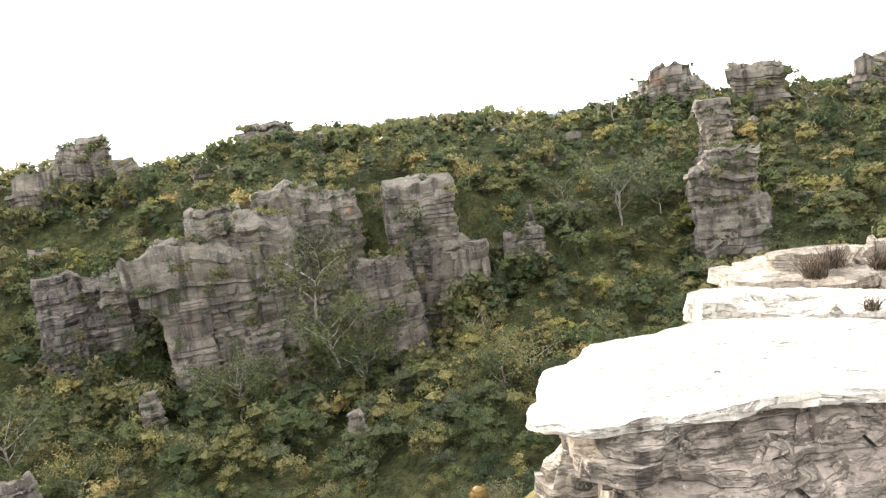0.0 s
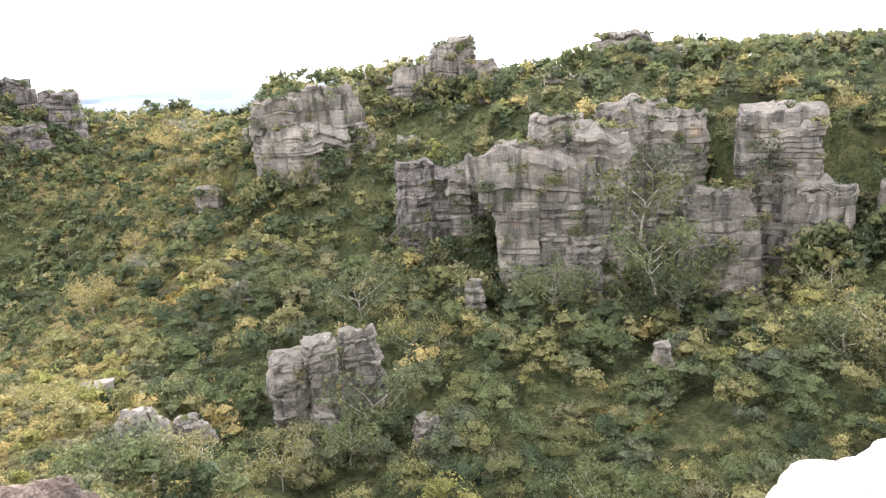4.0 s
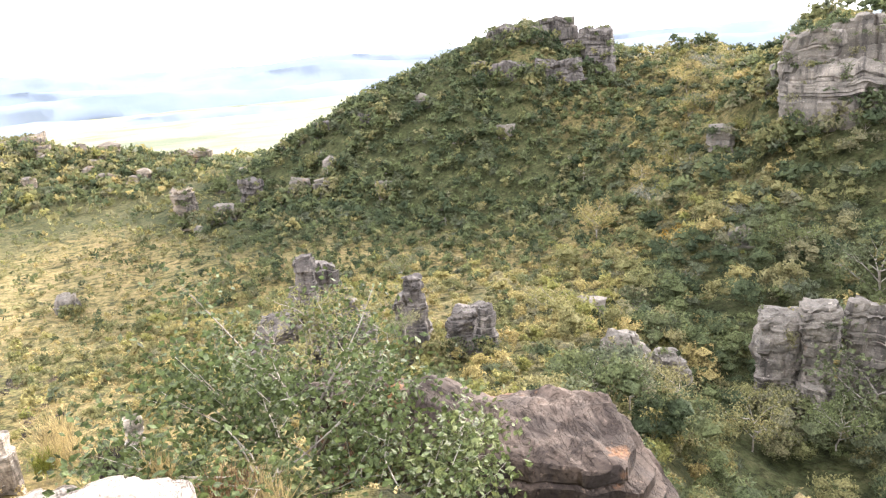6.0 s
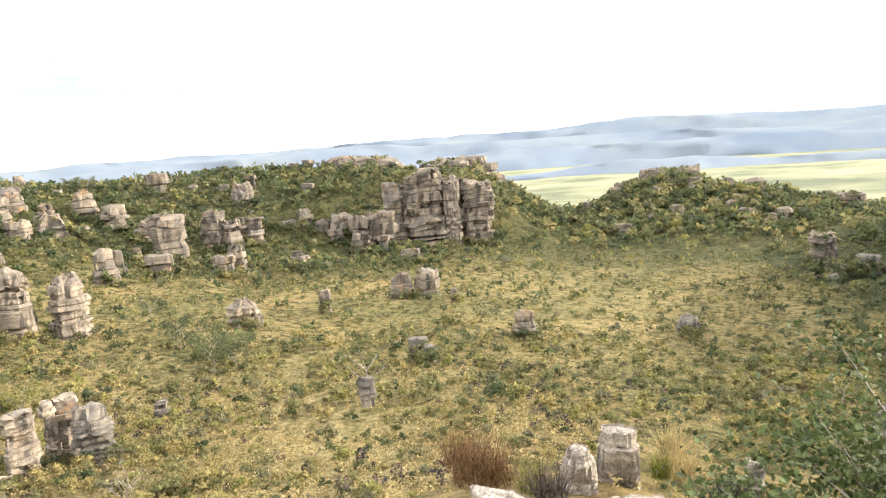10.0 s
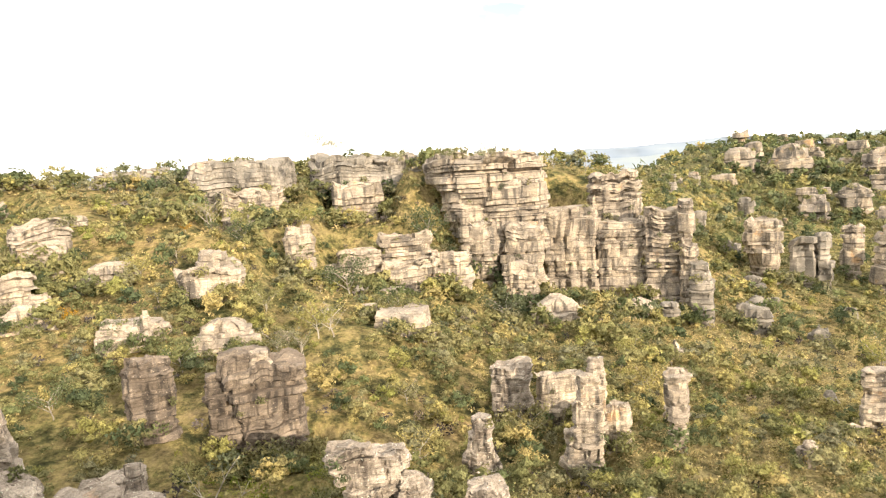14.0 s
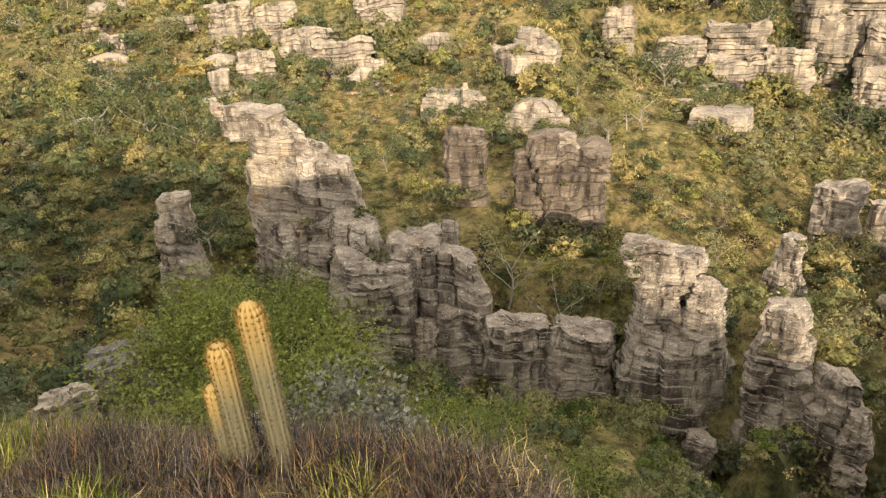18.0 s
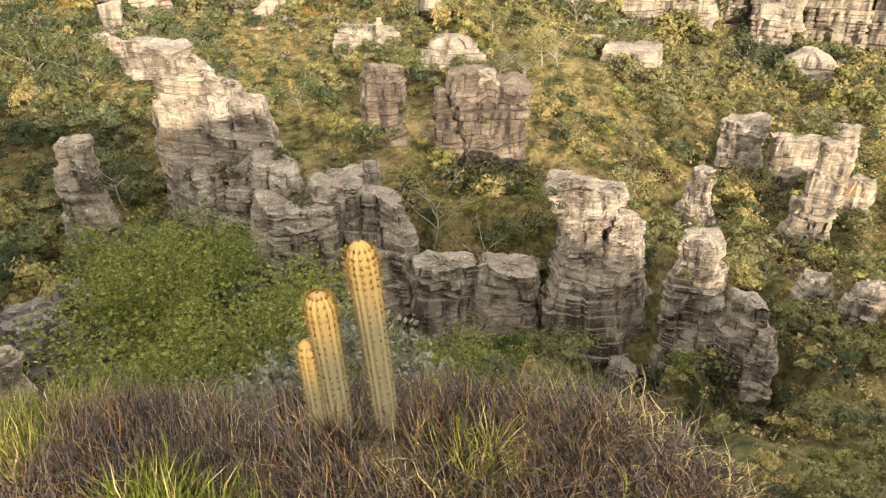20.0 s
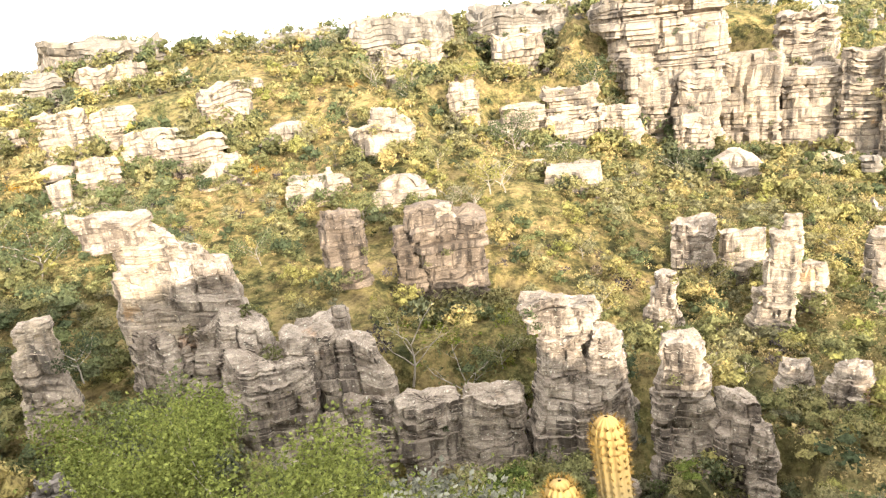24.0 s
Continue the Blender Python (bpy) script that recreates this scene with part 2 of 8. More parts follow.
SOIL, n_, l_, b_ = nodes_of("grassy_ground")
here_ = place_of(n_, l_)
broad_ = noise_of(n_, l_, here_, 0.035, 5, 0.6)
tuft_ = noise_of(n_, l_, here_, 0.5, 8, 0.72)
fine_ = noise_of(n_, l_, here_, 6.0, 5, 0.7)
base_ = ramp_of(n_, l_, tuft_, (0.38, (0.04, 0.042, 0.018)), (0.46, (0.16, 0.135, 0.05)), (0.54, (0.34, 0.255, 0.11)), (0.66, (0.24, 0.17, 0.09)))
base_ = mix_of(n_, l_, ramp_of(n_, l_, broad_, (0.4, 0.0), (0.62, 0.75)), base_, ramp_of(n_, l_, tuft_, (0.38, (0.045, 0.055, 0.02)), (0.5, (0.13, 0.13, 0.05)), (0.62, (0.2, 0.175, 0.075))))
base_ = mix_of(n_, l_, 0.7, base_, ramp_of(n_, l_, fine_, (0.3, 0.5), (0.7, 1.1)), "MULTIPLY")
clump_ = noise_of(n_, l_, here_, 1.7, 7, 0.75)
base_ = mix_of(n_, l_, 1.0, base_, ramp_of(n_, l_, clump_, (0.38, 0.42), (0.5, 0.95), (0.62, 1.3)), "MULTIPLY")
# undergrowth, also the shade painted between plants of rim and gully
wood_shade_ = n_.new("ShaderNodeAttribute")
wood_shade_.attribute_name = "wood_shade"
under_ = ramp_of(n_, l_, tuft_, (0.36, (0.025, 0.03, 0.014)), (0.5, (0.06, 0.066, 0.026)), (0.64, (0.1, 0.095, 0.045)))
under_ = mix_of(n_, l_, 1.0, under_, ramp_of(n_, l_, clump_, (0.38, 0.45), (0.5, 0.95), (0.62, 1.3)), "MULTIPLY")
base_ = mix_of(n_, l_, wood_shade_.outputs["Fac"], base_, under_)
# bleached grass on the sunny slope
dry_ = n_.new("ShaderNodeAttribute")
dry_.attribute_name = "straw"
pale_ = ramp_of(n_, l_, tuft_, (0.36, (0.13, 0.115, 0.045)), (0.46, (0.27, 0.22, 0.095)), (0.58, (0.38, 0.305, 0.15)))
pale_ = mix_of(n_, l_, 1.0, pale_, ramp_of(n_, l_, clump_, (0.38, 0.45), (0.5, 0.95), (0.62, 1.2)), "MULTIPLY")
base_ = mix_of(n_, l_, dry_.outputs["Fac"], base_, pale_)
# far fields on the plain, paled by distance: haze put into the base colour
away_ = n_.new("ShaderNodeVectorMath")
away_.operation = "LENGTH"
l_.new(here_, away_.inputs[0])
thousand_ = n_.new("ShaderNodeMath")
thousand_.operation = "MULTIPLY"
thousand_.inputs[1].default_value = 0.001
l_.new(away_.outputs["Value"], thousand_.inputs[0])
hazy_field_ = ramp_of(n_, l_, noise_of(n_, l_, here_, 0.006, 5, 0.6), (0.36, (0.14, 0.155, 0.1)), (0.5, (0.25, 0.255, 0.15)), (0.62, (0.33, 0.31, 0.21)))
base_ = mix_of(n_, l_, ramp_of(n_, l_, thousand_.outputs["Value"], (0.42, 0.0), (0.6, 1.0)), base_, hazy_field_)
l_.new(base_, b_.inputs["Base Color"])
b_.inputs["Roughness"].default_value, b_.inputs["Specular IOR Level"].default_value = 0.95, 0.1
bump_of(n_, l_, b_, mix_of(n_, l_, 0.4, tuft_, fine_), 1.0, 0.5)


# far hills: distance haze painted as blue tones, lifted by a glow
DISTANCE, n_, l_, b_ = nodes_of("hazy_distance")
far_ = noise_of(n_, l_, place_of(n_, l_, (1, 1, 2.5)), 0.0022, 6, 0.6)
haze_tone_ = ramp_of(n_, l_, far_, (0.34, (0.225, 0.27, 0.33)), (0.52, (0.265, 0.305, 0.35)), (0.68, (0.31, 0.345, 0.35)))
l_.new(mix_of(n_, l_, 0.5, haze_tone_, 0.0), b_.inputs["Base Color"])
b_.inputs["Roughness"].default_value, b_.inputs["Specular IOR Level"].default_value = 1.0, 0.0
l_.new(haze_tone_, b_.inputs["Emission Color"])
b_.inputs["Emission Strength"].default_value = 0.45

FLESH, n_, l_, b_ = nodes_of("cactus_skin")
geo_ = n_.new("ShaderNodeTexCoord")
sep_ = n_.new("ShaderNodeSeparateXYZ")
l_.new(geo_.outputs["Generated"], sep_.inputs["Vector"])
l_.new(ramp_of(n_, l_, sep_.outputs["Z"], (0.0, (0.055, 0.044, 0.03)), (0.7, (0.085, 0.075, 0.038)), (0.98, (0.25, 0.16, 0.045))), b_.inputs["Base Color"])
b_.inputs["Roughness"].default_value = 0.7
SPINES = leaf_material("golden_spines", [(0.22, 0.14, 0.04), (0.32, 0.21, 0.07)], 8.0, 0.6, 0.3, 0.3, fine=25.0)
GREYSPINES = leaf_material("grey_spines", [(0.11, 0.09, 0.052), (0.18, 0.145, 0.082)], 8.0, 0.6, 0.3, 0.3, fine=25.0)
GRASS = leaf_material("fresh_grass", [(0.11, 0.14, 0.02), (0.17, 0.2, 0.03), (0.22, 0.2, 0.05)], 4.0, 0.5, 0.35, fine=25.0)
CHAR = leaf_material("charred_twigs", [(0.05, 0.048, 0.046), (0.11, 0.1, 0.095)], 3.0, 0.85, 0.0, fine=25.0)
RUSTDRY = leaf_material("rusty_dry_leaves", [(0.13, 0.072, 0.035), (0.2, 0.12, 0.06)], 3.0, 0.8, 0.2, fine=25.0)
GLOSSY = leaf_material("glossy_leaves", [(0.06, 0.082, 0.026), (0.11, 0.135, 0.045), (0.19, 0.2, 0.085)], 3.0, 0.5, 0.2, 0.35, 0.2, fine=25.0)

# ---- the lie of the land ----
# cross-sections of the ground: bearing in degrees, then distance and height in turn
SECTIONS = []


def section(bearing, *rz):
    SECTIONS.append((bearing, rz[0::2], rz[1::2]))


# the far side of the ravine, with its long cliff
section(-40, 2, -1.95, 7, -1.9, 12, -5, 30, -14, 60, -20, 110, -17, 150, -9, 180, -5, 260, -8, 500, -30, 1200, -70)
section(-28, 2, -1.95, 6, -1.8, 10, -5, 30, -17, 60, -23, 100, -19.5, 140, -9, 176, -2, 260, -5, 500, -30, 1200, -70)
section(-20, 2, -1.95, 5, -1.9, 9, -6, 30, -21, 60, -28, 100, -25.5, 130, -12, 168, -1, 200, -1, 500, -30, 1200, -70)
section(-8, 2, -1.95, 4, -2.4, 8, -8, 25, -24, 60, -30, 95, -26, 106, -20, 130, -9, 165, -2, 200, -2, 500, -35, 1200, -75)
section(0, 2, -1.95, 4, -2.8, 8, -9, 25, -26, 60, -31, 98, -28, 108, -12, 116, -7, 140, -2, 165, 1, 200, 0, 500, -40, 1200, -80)
section(12, 2, -1.95, 4, -3, 8, -10, 25, -27, 60, -34, 96, -34, 106, -14, 114, -8, 130, -3, 155, 3, 200, 0, 500, -40, 1200, -80)
section(22, 2, -1.95, 4, -3, 8, -10, 25, -27, 60, -34, 102, -29, 110, -15, 118, -10, 150, -1, 180, -4, 500, -40, 1200, -80)
section(31, 2, -1.95, 4, -3, 8, -10, 25, -27, 65, -35, 112, -30, 125, -22, 145, -9, 163, 3, 200, 0, 500, -45, 1200, -85)
section(41, 2, -1.95, 5, -3, 9, -10, 25, -26, 70, -37, 126, -28, 140, -17, 152, -4, 165, 2, 230, -8, 500, -45, 1200, -90)
# the saddle, the dome-shaped hill and its long shoulder
section(48, 2, -1.95, 4, -3, 6, -4.8, 10, -9, 25, -20, 45, -30, 75, -36, 100, -33, 160, -22, 220, -10, 260, -5.5, 330, -16, 700, -60, 1500, -92)
section(55, 2, -1.95, 4, -2.8, 7, -5, 12, -9, 25, -17, 42, -23, 65, -31, 110, -36, 160, -35, 215, -18, 262, -4.5, 330, -12, 700, -60, 1500, -92)
section(61.5, 2, -1.95, 4, -2.8, 7, -5, 14, -9.5, 25, -15, 42, -22, 70, -31, 120, -38, 168, -42, 190, -32, 215, -10, 236, 6.5, 280, 3, 400, -35, 800, -70, 1500, -95)
section(69, 2, -1.95, 4, -2.8, 7, -5, 14, -9.5, 25, -15, 42, -21.5, 70, -31, 120, -38, 166, -41, 195, -27, 220, -11, 236, -3, 280, -8, 400, -45, 800, -72, 1500, -95)
section(75, 2, -1.95, 4, -2.5, 7, -4.2, 10, -5.6, 14, -8.6, 25, -15, 42, -21.5, 70, -30, 120, -37, 178, -38, 205, -24, 232, -10.5, 280, -20, 400, -48, 800, -73, 1500, -95)
section(80, 2, -1.95, 4, -2.5, 7, -4.2, 10, -5.6, 14, -8.6, 25, -14.5, 42, -21, 70, -30, 120, -37, 200, -38, 232, -20, 270, -32, 400, -50, 800, -74, 1500, -96)
section(86, 2, -1.95, 4, -2.5, 7, -4.2, 10, -5.6, 14, -8.6, 25, -14, 42, -21, 70, -30, 120, -37, 210, -40, 262, -37, 330, -44, 500, -56, 800, -75, 1500, -96)
# the open valley and the butte
section(93, 2, -1.95, 4, -2.5, 7, -4.2, 10, -5.6, 14, -8.6, 25, -14, 42, -21, 70, -30, 130, -37.5, 240, -42, 310, -43, 355, -34, 400, -45, 500, -56, 800, -75, 1500, -97)
section(101, 2, -1.95, 4, -2.2, 10, -4.6, 14, -8, 25, -14, 42, -20, 70, -28.5, 130, -37, 240, -42, 300, -42, 360, -29, 392, -26.5, 440, -44, 800, -75, 1500, -98)
section(108, 2, -1.95, 4, -2.2, 10, -4.6, 14, -8, 25, -14, 42, -19.5, 70, -27, 130, -35.5, 240, -41, 320, -44, 450, -50, 800, -75, 1500, -98)
section(115.5, 2, -1.95, 4, -2.2, 10, -4.6, 14, -8, 25, -13.5, 42, -19, 70, -26, 130, -34, 200, -37, 250, -39, 262, -33, 285, -20, 345, -14, 420, -34, 800, -76, 1500, -99)
# the broken plateau beyond the valley
section(125, 2, -1.95, 4, -2.2, 9, -4.6, 13, -8, 25, -13.5, 42, -19, 70, -25.5, 130, -33, 200, -36, 240, -37.5, 255, -26, 285, -14, 325, -9, 420, -30, 800, -76, 1500, -100)
section(135, 2, -1.95, 4, -2.2, 7, -4, 12, -8, 25, -13.5, 42, -19, 70, -25, 130, -31, 190, -33.5, 232, -32.5, 252, -22, 290, -14, 335, -8.5, 420, -25, 800, -76, 1500, -100)
section(143, 2, -1.95, 4, -2.4, 7, -5, 12, -9, 25, -14.5, 42, -19, 70, -24.5, 130, -29, 190, -29.5, 232, -27, 280, -15, 335, -7, 420, -25, 800, -76, 1500, -100)
section(152, 1.9, -2.0, 2.4, -2.4, 3.2, -3.6, 5, -6.0, 12, -11, 25, -16.5, 45, -19.5, 70, -23, 135, -26, 200, -20, 260, -10, 305, -2, 420, -20, 800, -70, 1500, -100)
section(159, 1.9, -2.0, 2.3, -2.5, 3.2, -4.2, 5, -7.0, 12, -12, 25, -17, 45, -19.5, 65, -21.5, 128, -24.5, 180, -19, 250, -8, 305, 0, 420, -20, 800, -70, 1500, -100)
# the sunlit slope and the pale escarpment
section(165, 1.9, -2.0, 2.3, -2.5, 3.2, -4.2, 5, -7.0, 12, -13, 25, -18, 45, -18.5, 65, -19.5, 100, -21.5, 118, -16, 180, -8, 280, -5, 420, -20, 800, -70, 1500, -100)
section(170, 1.9, -2.0, 2.3, -2.5, 3.2, -4.2, 5, -7.0, 12, -13, 25, -18, 42, -18, 65, -17.5, 88, -17.5, 97, -8, 106, -3, 180, -6, 420, -30, 1500, -100)
section(177, 1.9, -2.0, 2.3, -2.5, 3.2, -4.2, 5, -7.0, 12, -13, 25, -18, 42, -17.5, 60, -16.5, 74, -16.2, 82, -9, 92, -2, 120, -2, 420, -40, 1500, -100)
section(184, 1.9, -1.98, 2.2, -2.5, 3.0, -4.2, 5, -7.2, 8, -10.4, 12, -12.5, 25, -17.5, 42, -15.8, 60, -14.2, 74, -13, 83, -6, 92, -1, 130, -2, 420, -40, 1500, -100)
section(191, 1.9, -1.98, 2.2, -2.4, 3.0, -4.0, 5, -7.0, 8, -10.2, 12, -12, 24, -17, 40, -14.5, 55, -12.6, 70, -11.2, 82, -5, 93, 0.2, 130, -1, 420, -40, 1500, -100)
section(200, 2, -1.95, 2.35, -2.0, 3.1, -3.5, 5, -6.6, 8, -9.6, 12, -11.5, 23, -16.5, 30, -15, 40, -13.4, 55, -11.9, 70, -9, 82, -4, 95, 0.6, 130, -1, 420, -40, 1500, -100)
section(208, 2, -1.95, 2.5, -1.66, 3.0, -2.5, 5, -5.6, 8, -8.8, 12, -11.5, 22, -15.5, 30, -15, 40, -13.5, 55, -12, 70, -9.5, 85, -4.5, 100, -0.4, 130, -1.5, 420, -40, 1500, -100)
section(216, 2, -1.95, 2.55, -1.64, 3.0, -2.1, 5, -4.8, 8, -8, 12, -11, 22, -15.5, 30, -15, 40, -13.6, 55, -12.2, 70, -10.2, 90, -3.5, 106, 0, 130, -1.5, 420, -40, 1500, -100)
section(228, 2, -1.95, 2.55, -1.64, 3.1, -1.82, 5, -3.6, 12, -10, 22, -15.5, 30, -15, 42, -13.6, 60, -11.6, 80, -9, 100, -4.5, 120, -1.6, 160, -3, 420, -40, 1500, -100)
section(240, 2, -1.95, 2.7, -1.7, 3.4, -1.85, 4, -2.2, 7, -4, 14, -10, 25, -14.5, 42, -14, 60, -12.8, 95, -9.6, 120, -4, 142, 0, 180, -3, 420, -40, 1500, -100)
# the ridge behind the viewpoint
section(262, 2, -1.95, 5, -2, 12, -4, 25, -7, 60, -6, 120, 2, 200, 6, 500, -30, 1500, -100)
section(290, 2, -1.95, 6, -1.4, 15, -0.8, 40, 0.5, 90, 4, 160, 12, 260, 8, 500, -20, 1500, -90)


def lattice(ix, iy, iz, seed):
    """A repeatable random number from 0 to 1 for each point of a grid."""
    h = (np.asarray(ix).astype(np.int64) * 374761393 + iy.astype(np.int64) * 668265263 + iz.astype(np.int64) * 1440662683 + seed * 974711) & 0xFFFFFFFF
    h = ((h ^ (h >> 13)) * 1274126177) & 0xFFFFFFFF
    h = ((h ^ (h >> 16)) * 2246822519) & 0xFFFFFFFF
    return ((h ^ (h >> 15)) & 0xFFFFFF) / float(0xFFFFFF)


def smooth_noise(x, y, z, seed=0):
    """Smooth noise from -1 to 1 of arrays of places, one wave per unit."""
    x, y, z = np.broadcast_arrays(np.asarray(x, float), np.asarray(y, float), np.asarray(z, float))
    fx, fy, fz = np.floor(x), np.floor(y), np.floor(z)
    u, v, w = x - fx, y - fy, z - fz
    u, v, w = (a * a * (3 - 2 * a) for a in (u, v, w))
    total = 0
    for i in (0, 1):
        for j in (0, 1):
            for k in (0, 1):
                weight = (u if i else 1 - u) * (v if j else 1 - v) * (w if k else 1 - w)
                total = total + weight * lattice(fx + i, fy + j, fz + k, seed)
    return total * 2 - 1


def rough(x, y, z, seed=0, octaves=4, gain=0.5):
    total, size, step = 0, 1.0, 1.0
    for o in range(octaves):
        total = total + size * smooth_noise(x * step + 17.3 * o, y * step - 9.1 * o, z * step + 4.7 * o, seed + o)
        size, step = size * gain, step * 2.03
    return total


RING = np.exp(np.linspace(math.log(1.2), math.log(4700), 420))
TURN = np.arange(-45, 315.1, 1.0)


def section_table():
    rows = sorted(SECTIONS)
    rows = [(rows[-1][0] - 360, *rows[-1][1:])] + rows + [(rows[0][0] + 360, *rows[0][1:]), (rows[1][0] + 360, *rows[1][1:])]
    heights = []
    for _, r, z in rows:
        r, z = (0.5, *r, 2400, 4700), (z[0], *z, -108, -118)
        line = np.interp(np.log(RING), np.log(r), z)
        heights.append(line)
    heights = np.array(heights)
    kernel = np.array([1, 2, 3, 2, 1]) / 9
    padded = np.pad(heights, ((0, 0), (2, 2)), mode="edge")
    heights = sum(kernel[k] * padded[:, k:k + heights.shape[1]] for k in range(5))
    bearings = np.array([row[0] for row in rows])
    return np.array([np.interp(TURN, bearings, heights[:, k]) for k in range(len(RING))]).T


GROUND_TABLE = section_table()
FEET = []


def settled(x, y, z):
    """The ground falls away before the feet of the standing rocks."""
    for ux, uy, reach, half, foot in FEET:
        along, side = x * ux + y * uy, np.abs(y * ux - x * uy)
        near = (along > 0.6 * reach) & (along < reach + 2.5 * half) & (side < 2.0 * half + 1)
        if not near.any():
            continue
        a, b = along[near], side[near]
        floor_ = np.where(a < reach, foot * a / reach, foot + 0.7 * (a - reach)) - 0.2
        share = np.clip((2.0 * half + 1 - b) / (half + 1), 0, 1) * np.clip((a - 0.6 * reach) / (0.12 * reach), 0, 1)
        share = share * share * (3 - 2 * share)
        z[near] += share * np.minimum(0, floor_ - z[near])
    return z


def ground_height(x, y):
    x, y = np.asarray(x, float), np.asarray(y, float)
    r = np.maximum(np.hypot(x, y), 1.21)
    a = (np.degrees(np.arctan2(y, x)) + 45) % 360
    i = np.clip(a.astype(int), 0, len(TURN) - 2)
    u = a - i
    s = (np.log(r) - math.log(1.2)) / (math.log(4700) - math.log(1.2)) * (len(RING) - 1)
    j = np.clip(s.astype(int), 0, len(RING) - 2)
    v = np.clip(s - j, 0, 1)
    z = (GROUND_TABLE[i, j] * (1 - u) + GROUND_TABLE[i + 1, j] * u) * (1 - v) + (GROUND_TABLE[i, j + 1] * (1 - u) + GROUND_TABLE[i + 1, j + 1] * u) * v
    far = np.clip((r - 6) / 40, 0, 1)
    z = settled(np.atleast_1d(x), np.atleast_1d(y), np.atleast_1d(z).copy()).reshape(z.shape)
    z = z + far * (0.9 * rough(x / 14, y / 14, 0 * x, 5, 3) + 0.012 * np.minimum(r, 110) * rough(x / 60, y / 60, 0 * x, 9, 2))
    return z + np.clip((r - 1.5) / 4, 0, 1) * 0.12 * rough(x / 1.3, y / 1.3, 0 * x, 3, 2)


# ---- meshes from arrays ----
def link(name, verts, faces, material, parent=None, label="", smooth=False, corner=None, tint=None):
    me = bpy.data.meshes.new(name)
    verts = np.ascontiguousarray(verts, dtype=np.float32).reshape(-1, 3)
    faces = np.ascontiguousarray(faces, dtype=np.int32)
    count, sides = faces.shape
    me.vertices.add(len(verts))
    me.vertices.foreach_set("co", verts.ravel())
    me.loops.add(count * sides)
    me.loops.foreach_set("vertex_index", faces.ravel())
    me.polygons.add(count)
    me.polygons.foreach_set("loop_start", np.arange(count, dtype=np.int32) * sides)
    me.polygons.foreach_set("loop_total", np.full(count, sides, dtype=np.int32))
    me.polygons.foreach_set("use_smooth", np.full(count, bool(smooth)))
    me.update(calc_edges=True)
    me.validate()
    if corner:
        me.set_sharp_from_angle(angle=radians(corner))
    if tint is not None:
        me.attributes.new("tint", "FLOAT", "POINT").data.foreach_set("value", np.ascontiguousarray(tint, dtype=np.float32))
    me.materials.append(material)
    ob = new(name, me)
    if parent:
        ob.parent = parent
    if label:
        tagged(ob, label)
    return ob


def grid_faces(rows, cols, closed=True):
    i, j = np.meshgrid(np.arange(rows - 1), np.arange(cols if closed else cols - 1), indexing="ij")
    k = (j + 1) % cols
    return np.stack([i * cols + j, i * cols + k, (i + 1) * cols + k, (i + 1) * cols + j], -1).reshape(-1, 4)


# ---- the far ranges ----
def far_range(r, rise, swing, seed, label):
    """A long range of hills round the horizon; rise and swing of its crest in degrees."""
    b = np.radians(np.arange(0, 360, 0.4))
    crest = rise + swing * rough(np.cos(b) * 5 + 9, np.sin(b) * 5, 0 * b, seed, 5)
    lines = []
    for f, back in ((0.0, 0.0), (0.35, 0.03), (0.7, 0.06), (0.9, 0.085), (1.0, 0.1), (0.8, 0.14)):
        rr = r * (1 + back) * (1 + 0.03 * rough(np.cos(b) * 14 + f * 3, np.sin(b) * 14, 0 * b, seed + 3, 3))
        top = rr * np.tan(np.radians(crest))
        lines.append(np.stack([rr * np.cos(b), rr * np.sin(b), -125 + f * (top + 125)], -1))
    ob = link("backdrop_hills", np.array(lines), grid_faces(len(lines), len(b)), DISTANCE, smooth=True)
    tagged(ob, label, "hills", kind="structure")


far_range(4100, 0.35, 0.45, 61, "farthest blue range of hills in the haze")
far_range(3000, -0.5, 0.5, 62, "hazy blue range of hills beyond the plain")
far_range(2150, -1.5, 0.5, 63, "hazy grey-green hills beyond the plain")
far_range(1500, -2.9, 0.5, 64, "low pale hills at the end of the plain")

# ---- sandstone ----
PROFILES = {
    "pillar": ((0, 1.05), (0.15, 0.95), (0.4, 0.8), (0.7, 0.88), (0.88, 1.0), (1, 0.82)),
    "spire": ((0, 1.1), (0.3, 0.92), (0.5, 0.78), (0.75, 0.55), (0.9, 0.42), (1, 0.25)),
    "boulder": ((0, 1.0), (0.3, 1.0), (0.6, 0.96), (0.82, 0.86), (1, 0.66)),
    "cliff": ((0, 1.0), (0.3, 0.97), (0.7, 0.98), (0.9, 1.0), (1, 0.92)),
    "slab": ((0, 0.85), (0.3, 0.98), (0.6, 1.0), (0.88, 0.98), (1, 0.9)),
    "shelf": ((0, 0.6), (0.35, 0.84), (0.7, 0.99), (0.9, 1.0), (1, 0.95)),
    "bluff": ((0, 1.1), (0.4, 1.02), (0.75, 0.9), (1, 0.6)),
    "mushroom": ((0, 0.9), (0.3, 0.62), (0.55, 0.55), (0.75, 0.85), (0.9, 1.0), (1, 0.8)),
    "jut": ((0, 0.72), (0.2, 0.8), (0.45, 0.9), (0.65, 0.99), (0.85, 1.0), (1, 0.95)),
    "block": ((0, 0.97), (0.1, 1.0), (0.88, 1.0), (1, 0.95)),
    "prow": ((0, 0.34), (0.2, 0.4), (0.42, 0.62), (0.62, 0.88), (0.8, 0.99), (1, 1.0)),
}
ROCK_SPOTS, ROCK_TOPS, ROCK_FACES = [], [], []


